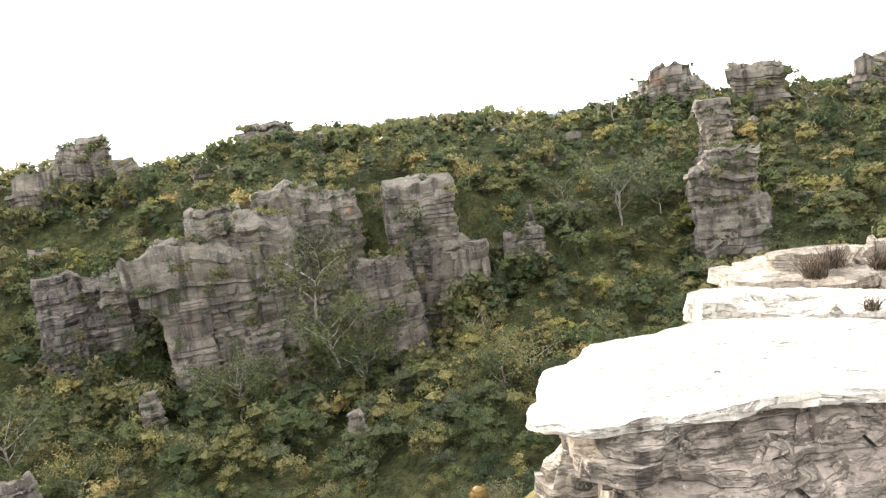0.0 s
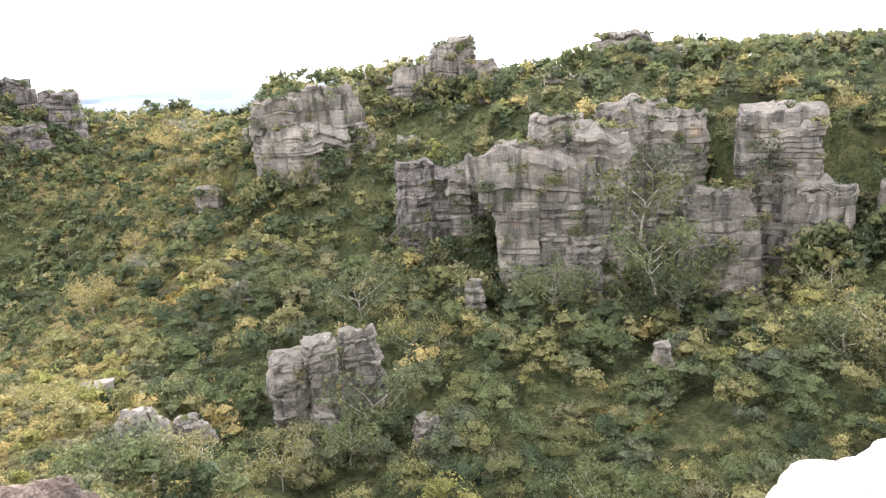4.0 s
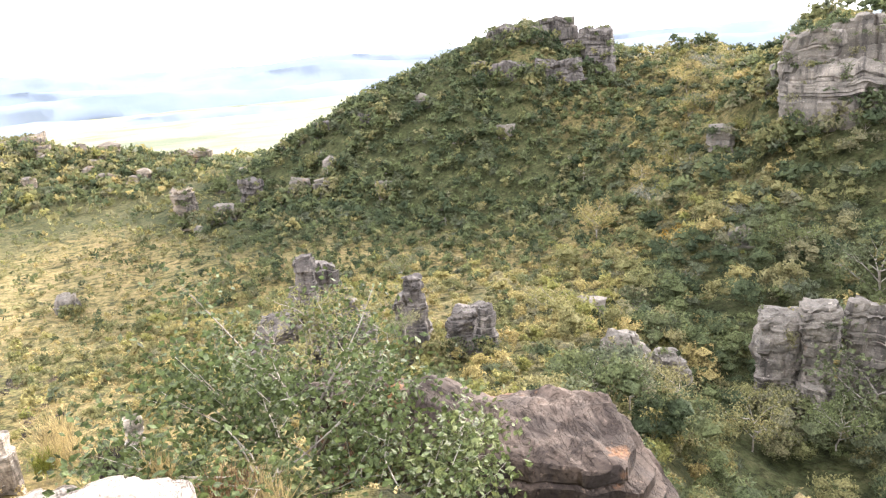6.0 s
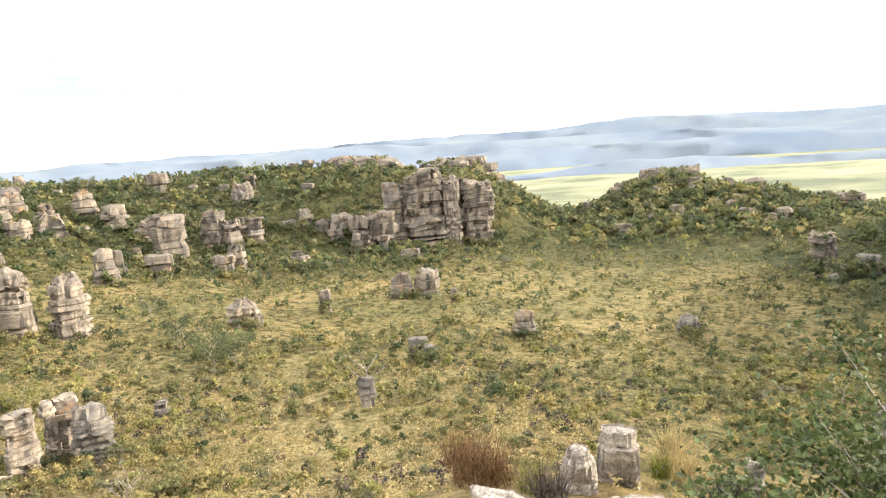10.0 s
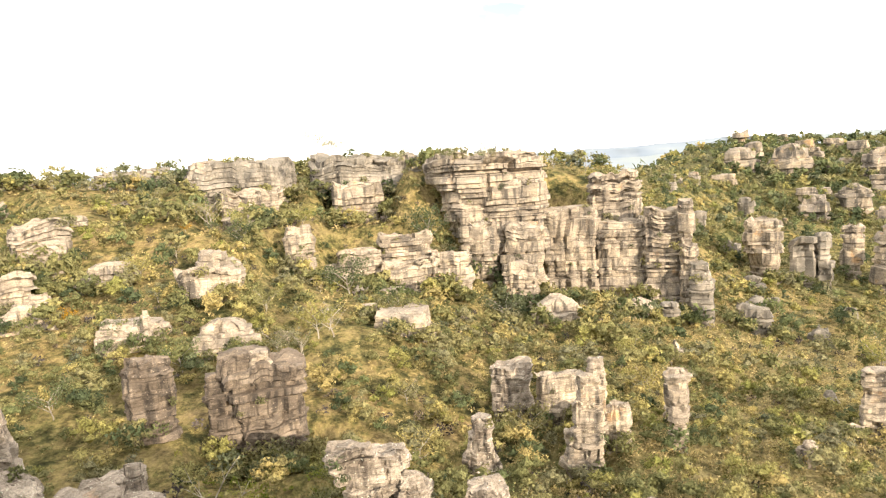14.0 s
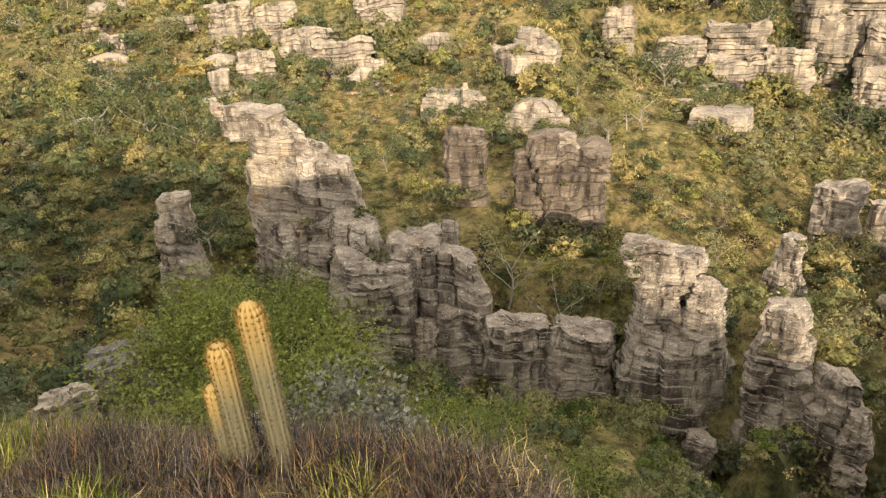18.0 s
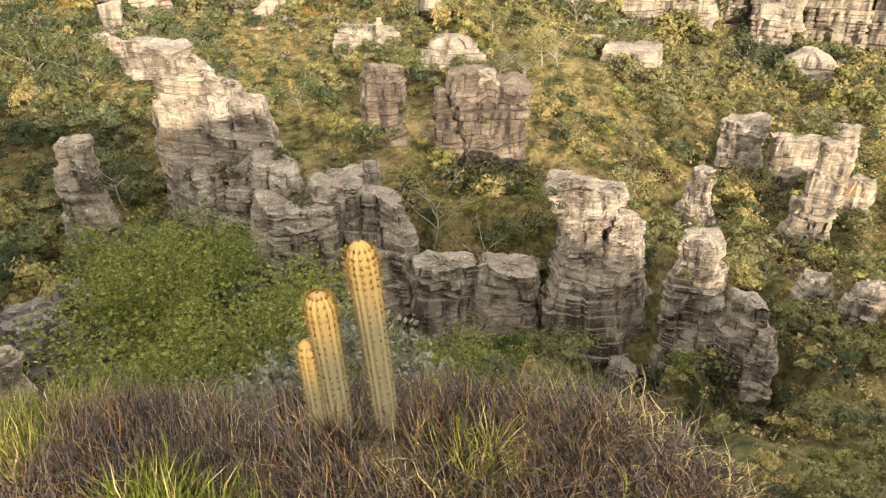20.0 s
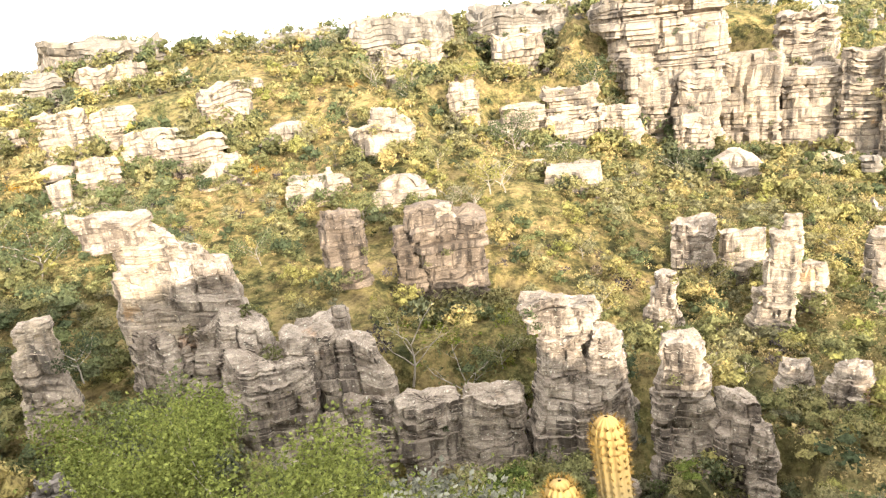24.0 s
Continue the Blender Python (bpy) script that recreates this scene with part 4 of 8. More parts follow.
block(FORM, "cliff", 94.69, 56.64, -26.82, 6.74, 4.04, 14.92, -59.2, 1045, GREY_SHADED, sink=4.00, blocky=0.8)
block(FORM, "cliff", 98.84, 50.64, -24.09, 9.19, 5.51, 11.20, -62.9, 1046, GREY_SHADED, sink=6.00)
block(FORM, "block", 95.82, 49.55, -19.60, 3.55, 2.13, 5.54, -62.7, 1047, GREY, sink=3.00, blocky=0.4)
FORM = formation("rock_bluff", 109.77, 91.90, -17.68, "broad grey sandstone bluff with bushes on its ledges", "cliff across the ravine")
block(FORM, "cliff", 109.77, 91.90, -17.68, 19.36, 9.68, 10.27, -50.1, 1050, GREY, sink=5.00, blocky=0.8, dug=False)
block(FORM, "bluff", 115.86, 91.88, -9.45, 22.17, 11.08, 9.15, -51.6, 1051, GREY, sink=8.00, dug=False)
block(FORM, "block", 107.70, 94.96, -8.39, 10.86, 6.51, 6.96, -48.6, 1052, GREY, sink=6.00, dug=False)
FORM = formation("rock_bluff", 132.87, 78.31, -10.36, "rounded grey sandstone crest above the cliff", "rocks on the far crest")
block(FORM, "bluff", 132.87, 78.31, -10.36, 11.19, 7.84, 14.18, -59.5, 1053, GREY, sink=6.00, dug=False)
block(FORM, "bluff", 139.37, 71.92, -9.72, 12.93, 9.05, 17.42, -62.7, 1054, GREY, sink=8.00, blocky=0.9, dug=False)
block(FORM, "slab", 139.45, 70.01, 4.20, 6.82, 5.46, 4.41, -63.4, 1055, GREY, sink=4.00, dug=False)
FORM = formation("boulder", 135.15, 61.77, -5.48, "grey boulder on the crest above the cliff", "rocks on the far crest")
block(FORM, "boulder", 135.15, 61.77, -5.48, 5.73, 4.59, 9.11, -65.5, 1056, GREY, sink=5.00, dug=False)
FORM = formation("rock_pillar", 103.65, 112.22, -26.46, "grey and pale standing rock below the saddle", "cliff across the ravine")
block(FORM, "pillar", 103.65, 112.22, -26.46, 6.07, 4.86, 7.83, -42.7, 1057, GREY, sink=3.00)
FORM = formation("boulder", 168.50, 197.89, -13.17, "dark skyline rock on the saddle", "rocks on the far crest")
block(FORM, "boulder", 168.50, 197.89, -13.17, 11.44, 9.16, 8.84, -40.4, 1058, GREY, sink=4.00, dug=False)
FORM = formation("rock_formation", 50.19, 46.10, -34.74, "split grey sandstone rock with pale broken faces among the bushes", "rocks below the saddle")
block(FORM, "cliff", 50.19, 46.10, -34.17, 4.54, 3.63, 8.64, -47.5, 1060, GREY, sink=3.00, blocky=0.9)
block(FORM, "pillar", 51.39, 42.88, -32.09, 3.57, 3.22, 8.09, -50.2, 1061, GREY, sink=3.00)
block(FORM, "bluff", 56.50, 41.91, -34.12, 5.07, 4.06, 9.62, -53.5, 1062, GREY, sink=3.00)
block(FORM, "boulder", 49.53, 41.51, -34.74, 2.88, 2.60, 3.93, -50.1, 1063, GREY, sink=2.00)
FORM = formation("boulder", 37.22, 52.51, -32.13, "dark grey layered rock among the bushes", "rocks below the saddle")
block(FORM, "bluff", 37.22, 52.51, -32.13, 5.09, 4.07, 4.68, -35.3, 1064, GREY, sink=1.77)
FORM = formation("boulder", 40.99, 50.43, -32.65, "dark grey layered rock among the bushes", "rocks below the saddle")
block(FORM, "bluff", 40.99, 50.43, -32.65, 4.13, 3.31, 3.48, -39.1, 1065, GREY, sink=1.47)
FORM = formation("boulder", 52.61, 31.69, -32.52, "dark grey layered rock among the bushes", "rocks below the saddle")
block(FORM, "boulder", 52.61, 31.69, -32.52, 3.3, 2.21, 1.7, -59.0, 1066, GREY, sink=1.16)
FORM = formation("boulder", 45.26, 70.41, -34.05, "dark grey layered rock among the bushes", "rocks below the saddle")
block(FORM, "block", 45.26, 70.41, -34.05, 3.44, 2.75, 3.26, -32.7, 1067, GREY, sink=1.41)
FORM = formation("boulder", 50.61, 68.24, -32.66, "dark grey layered rock among the bushes", "rocks below the saddle")
block(FORM, "boulder", 50.61, 68.24, -32.66, 1.57, 1.25, 2.27, -36.5, 1068, GREY, sink=1.17)
FORM = formation("boulder", 80.10, 39.83, -28.46, "dark grey layered rock among the bushes", "rocks below the saddle")
block(FORM, "boulder", 80.10, 39.83, -28.46, 2.88, 2.30, 2.52, -63.6, 1069, GREY, sink=1.23)
FORM = formation("boulder", 20.66, 66.27, -25.91, "dark grey layered rock among the bushes", "rocks below the saddle")
block(FORM, "boulder", 20.66, 66.27, -25.91, 3.9, 2.6, 2.1, -17.2, 1070, GREY_SHADED, sink=1.57)
FORM = formation("boulder", 24.35, 58.91, -25.98, "dark grey layered rock among the bushes", "rocks below the saddle")
block(FORM, "boulder", 24.35, 58.91, -25.98, 4.9, 3.2, 2.1, -22.4, 1071, GREY_SHADED, sink=1.40)
FORM = formation("boulder", 9.05, 58.49, -18.85, "dark grey layered rock among the bushes", "rocks below the saddle")
block(FORM, "boulder", 9.05, 58.49, -18.85, 2.27, 1.82, 2.90, -8.6, 1072, GREY_SHADED, sink=1.32)
FORM = formation("boulder", 6.46, 45.76, -19.82, "dark grey layered rock among the bushes", "rocks below the saddle")
block(FORM, "boulder", 6.46, 45.76, -19.82, 2.34, 1.87, 2.41, -7.8, 1073, GREY_SHADED, sink=1.20)
FORM = formation("boulder", 9.36, 42.33, -18.57, "dark grey layered rock among the bushes", "rocks below the saddle")
block(FORM, "boulder", 9.36, 42.33, -18.57, 2.66, 2.13, 2.36, -12.3, 1074, GREY_SHADED, sink=1.19)
FORM = formation("rock_formation", 10.92, 63.35, -22.71, "dark rugged rock pile with bushes on it", "rocks below the saddle")
block(FORM, "bluff", 10.92, 63.35, -22.71, 5.9, 4.2, 4.3, -9.7, 1075, GREY_SHADED, sink=4.00)
block(FORM, "bluff", 4.94, 43.97, -18.35, 4.88, 3.91, 2.52, -6.3, 1076, GREY_SHADED, sink=3.00)
block(FORM, "bluff", 8.92, 43.11, -19.12, 4.31, 3.45, 3.88, -11.6, 1077, GREY_SHADED, sink=3.00)
FORM = formation("boulder", 19.11, 60.37, -23.42, "dark grey rock among yellow bushes", "rocks below the saddle")
block(FORM, "boulder", 19.11, 60.37, -23.42, 2.54, 2.04, 3.29, -17.5, 1078, GREY_SHADED, sink=2.00)
FORM = formation("boulder", 24.59, 56.00, -25.39, "dark grey rock among yellow bushes", "rocks below the saddle")
block(FORM, "boulder", 24.59, 56.00, -25.39, 2.13, 1.71, 2.65, -23.7, 1079, GREY_SHADED, sink=2.00)
FORM = formation("rock_bluff", 99.41, 196.52, -17.75, "grey rock bands under the top of the hill", "rock bands of the hill")
block(FORM, "cliff", 99.41, 196.52, -17.75, 15.72, 7.86, 12.48, -26.8, 1080, GREY_SHADED, sink=6.00, dug=False)
block(FORM, "cliff", 111.13, 187.74, -17.28, 15.47, 7.73, 12.77, -30.6, 1081, GREY_SHADED, sink=6.00, dug=False)
block(FORM, "bluff", 105.42, 210.57, -2.32, 17.29, 10.37, 8.04, -26.6, 1082, GREY_SHADED, sink=6.00, dug=False)
block(FORM, "bluff", 120.07, 204.63, -1.70, 16.51, 9.91, 8.66, -30.4, 1083, GREY_SHADED, sink=6.00, dug=False)
block(FORM, "cliff", 126.75, 191.76, -6.21, 11.88, 7.13, 9.81, -33.5, 1084, GREY_SHADED, sink=6.00, dug=False)
FORM = formation("rock_cliff", 57.70, 210.16, -41.30, "grey rock ribs on the shoulder of the hill", "rock bands of the hill")
block(FORM, "block", 57.70, 210.16, -24.16, 7.53, 5.27, 7.54, -15.3, 1085, GREY_SHADED, sink=6.00, dug=False)
block(FORM, "block", 63.29, 205.35, -24.95, 7.36, 5.15, 5.78, -17.1, 1086, GREY_SHADED, sink=6.00, dug=False)
block(FORM, "block", 45.36, 222.27, -22.77, 4.44, 3.11, 4.41, -11.5, 1087, GREY_SHADED, sink=5.00, dug=False)
block(FORM, "cliff", 19.72, 206.60, -41.17, 7.51, 4.50, 10.13, -5.4, 1088, GREY_SHADED, sink=4.00, dug=False)
block(FORM, "pillar", 0.92, 202.53, -41.30, 5.64, 4.51, 10.66, -0.2, 1089, FAR, sink=3.00, dug=False)
block(FORM, "cliff", 53.12, 203.71, -33.22, 7.40, 4.44, 7.49, -14.6, 1090, GREY_SHADED, sink=5.00, dug=False)
# the butte in the valley
rock("rock_pillar", "pillar", -90.75, 368.19, -45.48, 9.83, 8.85, 16.82, 13.9, 74, FAR, "ochre and grey sandstone pillar on the butte in the valley", "rocks of the butte", sink=0.30)
rock("rock_bluff", "bluff", -68.63, 374.27, -47.51, 32.86, 19.72, 24.20, 10.4, 75, FAR, "ochre and grey rounded sandstone bluff on the butte in the valley", "rocks of the butte", sink=0.30)
rock("boulder", "boulder", -55.77, 341.05, -52.30, 12.82, 10.26, 11.99, 9.3, 76, FAR, "ochre and grey sandstone boulder on the butte in the valley", "rocks of the butte", sink=0.30)
rock("rock_pillar", "pillar", -52.02, 311.36, -59.06, 7.81, 7.03, 17.28, 9.5, 77, FAR, "ochre and grey sandstone pillar on the butte in the valley", "rocks of the butte", sink=0.30)
rock("boulder", "boulder", -40.70, 332.04, -53.45, 9.40, 8.46, 13.08, 7.0, 78, FAR, "ochre and grey sandstone boulder on the butte in the valley", "rocks of the butte", sink=0.30)
rock("boulder", "boulder", -44.29, 371.91, -46.54, 15.47, 12.37, 14.38, 6.8, 79, FAR, "ochre and grey sandstone boulder on the butte in the valley", "rocks of the butte", sink=0.30)
rock("boulder", "boulder", -22.16, 362.44, -48.27, 18.13, 14.51, 10.49, 3.5, 80, FAR, "ochre and grey sandstone boulder on the butte in the valley", "rocks of the butte", sink=0.30)
rock("rock_pillar", "pillar", -5.60, 349.89, -49.04, 8.25, 7.42, 11.08, 0.9, 81, FAR, "ochre and grey sandstone pillar on the butte in the valley", "rocks of the butte", sink=0.30)
rock("rock_bluff", "bluff", 8.76, 357.38, -51.40, 20.23, 14.16, 14.72, -1.4, 82, FAR, "ochre and grey rounded sandstone bluff on the butte in the valley", "rocks of the butte", sink=0.30)
rock("rock_pillar", "pillar", 1.16, 208.56, -42.16, 4.51, 4.06, 10.88, -0.3, 83, FAR, "ochre and grey sandstone pillar standing alone in the scrub", sink=0.31)
rock("boulder", "boulder", -65.81, 267.50, -42.54, 6.27, 5.64, 5.63, 13.9, 84, FAR, "ochre and grey sandstone boulder on the butte in the valley", "rocks of the butte", sink=0.63)
rock("rock_pillar", "pillar", -103.99, 348.63, -43.14, 3.94, 3.55, 6.93, 16.6, 85, FAR, "ochre and grey sandstone pillar far off at the mouth of the valley", sink=0.96)
# scattered rocks of the valley floor
rock("boulder", "boulder", -20.42, 128.45, -37.94, 4.04, 3.43, 3.45, 9.1, 86, GREY, "grey weathered sandstone boulder in dry grass", "scattered valley rocks", sink=0.75)
rock("boulder", "boulder", -43.41, 107.42, -33.61, 3.59, 3.05, 3.33, 22.1, 87, GREY, "grey weathered sandstone boulder in dry grass", "scattered valley rocks", sink=0.68)
rock("rock_pillar", "pillar", -46.63, 77.48, -28.47, 2.38, 2.02, 3.08, 31.1, 88, GREY, "grey weathered sandstone pillar in dry grass", "scattered valley rocks", sink=0.60)
rock("boulder", "boulder", -42.80, 73.78, -27.59, 1.97, 1.67, 2.41, 30.2, 89, GREY, "grey weathered sandstone boulder in dry grass", "scattered valley rocks", sink=0.42)
rock("boulder", "boulder", -43.79, 107.60, -33.59, 3.94, 3.35, 3.72, 22.2, 90, FAR, "ochre and grey sandstone boulder in dry grass", "scattered valley rocks", sink=0.71)
rock("rock_pillar", "pillar", -90.06, 113.43, -33.37, 2.30, 1.96, 4.75, 38.5, 91, FAR, "ochre and grey sandstone pillar in dry grass", "scattered valley rocks", sink=0.30)
rock("boulder", "boulder", -84.34, 134.35, -34.85, 5.76, 4.90, 5.51, 32.2, 92, FAR, "ochre and grey sandstone boulder in dry grass", "scattered valley rocks", sink=0.98)
rock("boulder", "boulder", -79.44, 137.54, -35.41, 5.79, 4.92, 5.92, 30.1, 93, FAR, "ochre and grey sandstone boulder in dry grass", "scattered valley rocks", sink=0.73)
rock("rock_pillar", "pillar", -36.16, 50.40, -23.37, 1.32, 1.12, 2.66, 35.8, 94, GREY, "grey weathered sandstone pillar in dry grass", "scattered valley rocks", sink=0.34)
rock("boulder", "boulder", -94.83, 95.05, -31.43, 7.02, 5.97, 4.15, 45.0, 95, FAR, "ochre and grey sandstone boulder in dry grass", "scattered valley rocks", sink=0.58)
rock("rock_pillar", "pillar", -69.62, 132.10, -34.67, 1.71, 1.46, 2.87, 27.8, 96, FAR, "ochre and grey sandstone pillar in dry grass", "scattered valley rocks", sink=0.36)
rock("rock_pillar", "pillar", -55.32, 43.48, -24.58, 1.20, 1.02, 2.10, 52.0, 97, GREY, "grey weathered sandstone pillar in dry grass", "scattered valley rocks", sink=0.30)
rock("rock_pillar", "pillar", 2.66, 202.86, -41.95, 3.17, 2.69, 10.61, -0.8, 98, FAR, "ochre and grey sandstone pillar in dry grass", "scattered valley rocks", sink=0.31)
rock("boulder", "boulder", -20.68, 131.77, -38.25, 3.42, 2.91, 2.68, 8.9, 99, FAR, "ochre and grey sandstone boulder in dry grass", "scattered valley rocks", sink=0.75)
# cliffs of the broken plateau
rock("rock_cliff", "cliff", -137.32, 202.82, -38.71, 13.91, 11.13, 16.14, 34.1, 100, FAR, "ochre and grey layered sandstone cliff beyond the valley", "plateau cliffs", sink=0.30, blocky=1.3)
rock("rock_cliff", "cliff", -128.03, 216.94, -39.24, 19.81, 15.84, 28.94, 30.6, 101, FAR, "ochre and grey layered sandstone cliff beyond the valley", "plateau cliffs", sink=0.30, blocky=1.3)
rock("rock_cliff", "cliff", -116.45, 230.67, -39.43, 21.13, 16.90, 25.60, 26.8, 102, FAR, "ochre and grey layered sandstone cliff beyond the valley", "plateau cliffs", sink=0.30, blocky=1.3)
rock("rock_pillar", "pillar", -114.75, 220.91, -26.96, 5.37, 4.84, 13.36, 27.5, 103, PALE, "pale sandstone pillar beyond the valley", "plateau cliffs", sink=10.61)
rock("rock_cliff", "cliff", -172.32, 167.11, -32.32, 11.68, 9.35, 15.44, 45.9, 104, FAR, "ochre and grey layered sandstone cliff beyond the valley", "plateau cliffs", sink=0.30, blocky=1.3)
rock("rock_cliff", "cliff", -168.00, 175.18, -32.78, 7.79, 6.23, 12.64, 43.9, 105, FAR, "ochre and grey layered sandstone cliff beyond the valley", "plateau cliffs", sink=0.30, blocky=1.3)
rock("rock_cliff", "cliff", -166.37, 192.69, -33.63, 17.80, 10.68, 12.38, 40.9, 106, FAR, "ochre and grey layered sandstone cliff beyond the valley", "plateau cliffs", sink=0.30, blocky=1.3)
rock("rock_pillar", "pillar", -176.64, 149.06, -34.76, 9.16, 8.24, 19.05, 49.9, 107, FAR, "ochre and grey sandstone pillar beyond the valley", "plateau cliffs", sink=0.30)
rock("rock_cliff", "cliff", -152.44, 200.24, -34.54, 14.73, 8.84, 11.03, 37.3, 108, FAR, "ochre and grey layered sandstone cliff beyond the valley", "plateau cliffs", sink=0.30, blocky=1.3)
rock("rock_bluff", "bluff", -186.03, 269.40, -22.47, 39.00, 23.40, 17.09, 34.7, 109, FAR, "ochre and grey rounded sandstone bluff beyond the valley", "plateau cliffs", sink=0.30)
rock("rock_bluff", "bluff", -156.59, 301.36, -30.58, 42.30, 25.38, 21.38, 27.5, 110, FAR, "ochre and grey rounded sandstone bluff beyond the valley", "plateau cliffs", sink=0.30)
rock("boulder", "boulder", -189.42, 195.68, -18.20, 8.03, 6.42, 7.28, 44.1, 111, FAR, "ochre and grey sandstone boulder beyond the valley", "plateau cliffs", sink=0.35)
rock("boulder", "boulder", -146.50, 105.11, -27.11, 5.31, 4.78, 7.87, 54.4, 112, FAR, "ochre and grey sandstone boulder beyond the valley", "plateau cliffs", sink=0.95)
rock("boulder", "boulder", -216.55, 137.13, -17.02, 7.76, 6.21, 6.21, 57.7, 113, FAR, "ochre and grey sandstone boulder beyond the valley", "plateau cliffs", sink=0.61)
rock("boulder", "boulder", -218.09, 152.12, -17.20, 8.43, 6.74, 8.47, 55.2, 114, FAR, "ochre and grey sandstone boulder beyond the valley", "plateau cliffs", sink=0.45)
rock("boulder", "boulder", -224.59, 131.67, -13.49, 7.55, 6.04, 7.92, 59.7, 115, FAR, "ochre and grey sandstone boulder beyond the valley", "plateau cliffs", sink=1.12)
rock("boulder", "boulder", -203.45, 152.89, -21.26, 7.55, 6.04, 7.37, 53.1, 116, FAR, "ochre and grey sandstone boulder beyond the valley", "plateau cliffs", sink=0.30)
rock("boulder", "boulder", -189.70, 152.74, -24.93, 8.29, 6.63, 6.29, 51.2, 117, FAR, "ochre and grey sandstone boulder beyond the valley", "plateau cliffs", sink=0.42)
rock("boulder", "boulder", -192.64, 113.79, -19.38, 8.76, 7.01, 6.20, 59.5, 118, FAR, "ochre and grey sandstone boulder beyond the valley", "plateau cliffs", sink=1.27)
rock("boulder", "boulder", -177.41, 91.69, -20.48, 7.70, 6.16, 7.08, 62.7, 119, FAR, "ochre and grey sandstone boulder beyond the valley", "plateau cliffs", sink=0.35)
rock("boulder", "boulder", -170.72, 78.28, -20.07, 7.12, 5.70, 5.14, 65.4, 120, FAR, "ochre and grey sandstone boulder beyond the valley", "plateau cliffs", sink=1.10)
rock("boulder", "boulder", -208.92, 155.05, -20.01, 10.31, 8.25, 6.21, 53.5, 121, FAR, "ochre and grey sandstone boulder beyond the valley", "plateau cliffs", sink=0.42)
rock("boulder", "boulder", -198.87, 126.25, -19.94, 9.28, 7.42, 5.61, 57.6, 122, FAR, "ochre and grey sandstone boulder beyond the valley", "plateau cliffs", sink=1.27)
rock("boulder", "boulder", -214.68, 91.82, -11.78, 12.07, 9.66, 8.01, 66.9, 123, FAR, "ochre and grey sandstone boulder beyond the valley", "plateau cliffs", sink=0.39)
rock("boulder", "boulder", -220.48, 79.33, -10.00, 11.71, 9.37, 6.14, 70.3, 124, FAR, "ochre and grey sandstone boulder beyond the valley", "plateau cliffs", sink=0.68)
rock("boulder", "boulder", -213.23, 117.06, -13.83, 12.17, 9.73, 7.58, 61.3, 125, FAR, "ochre and grey sandstone boulder beyond the valley", "plateau cliffs", sink=2.47)
rock("boulder", "boulder", -169.14, 93.68, -22.21, 3.80, 3.04, 4.17, 61.1, 126, FAR, "ochre and grey sandstone boulder beyond the valley", "plateau cliffs", sink=0.57)
rock("boulder", "boulder", -157.90, 116.84, -27.88, 3.95, 3.16, 6.38, 53.5, 127, FAR, "ochre and grey sandstone boulder beyond the valley", "plateau cliffs", sink=0.73)
# pale stones before the plateau
rock("rock_pillar", "pillar", -121.15, 47.54, -24.21, 5.15, 4.64, 10.86, 68.6, 128, PALE, "pale sandstone pillar standing among low scrub", "standing stones", sink=0.82)
rock("rock_cliff", "cliff", -120.24, 54.70, -24.66, 5.81, 4.65, 8.33, 65.6, 129, GREY, "grey weathered layered sandstone cliff standing among low scrub", "standing stones", sink=0.97)
rock("rock_pillar", "pillar", -124.50, 63.70, -21.86, 2.89, 2.60, 5.80, 62.9, 130, PALE, "pale sandstone pillar standing among low scrub", "standing stones", sink=3.99)
rock("boulder", "boulder", -115.97, 65.59, -24.84, 5.54, 4.99, 8.89, 60.5, 131, PALE, "pale sandstone boulder standing among low scrub", "standing stones", sink=3.22)
rock("boulder", "boulder", -113.06, 72.90, -24.73, 6.20, 5.58, 7.28, 57.2, 132, PALE, "pale sandstone boulder standing among low scrub", "standing stones", sink=4.25)
rock("mushroom_rock", "mushroom", -48.19, 26.32, -21.86, 1.89, 1.70, 5.96, 61.4, 133, PALE, "pale mushroom-shaped sandstone rock standing among low scrub", "standing stones", sink=0.30)
rock("rock_cliff", "cliff", -49.39, 30.19, -19.92, 2.43, 1.94, 3.31, 58.6, 134, PALE, "pale layered sandstone cliff standing among low scrub", "standing stones", sink=2.48)
rock("boulder", "boulder", -46.42, 30.63, -21.04, 2.88, 2.59, 4.11, 56.6, 135, GREY, "grey weathered sandstone boulder standing among low scrub", "standing stones", sink=1.06)
rock("boulder", "boulder", -46.90, 24.14, -21.65, 1.68, 1.51, 1.91, 62.8, 136, PALE, "pale sandstone boulder standing among low scrub", "standing stones", sink=0.30)
rock("boulder", "boulder", -40.17, 18.09, -19.06, 1.24, 1.11, 1.35, 65.9, 137, PALE, "pale sandstone boulder standing among low scrub", "standing stones", sink=0.35)
rock("boulder", "boulder", -55.20, 26.65, -21.72, 1.24, 1.11, 1.33, 64.3, 138, GREY, "grey weathered sandstone boulder standing among low scrub", "standing stones", sink=0.32)
rock("mushroom_rock", "mushroom", -46.86, 12.46, -18.80, 1.69, 1.52, 3.77, 75.3, 139, PALE, "pale mushroom-shaped sandstone rock standing among low scrub", "standing stones", sink=0.73)
rock("boulder", "boulder", -64.60, 17.12, -19.79, 1.59, 1.43, 1.39, 75.3, 140, PALE, "pale sandstone boulder standing among low scrub", "standing stones", sink=0.42)
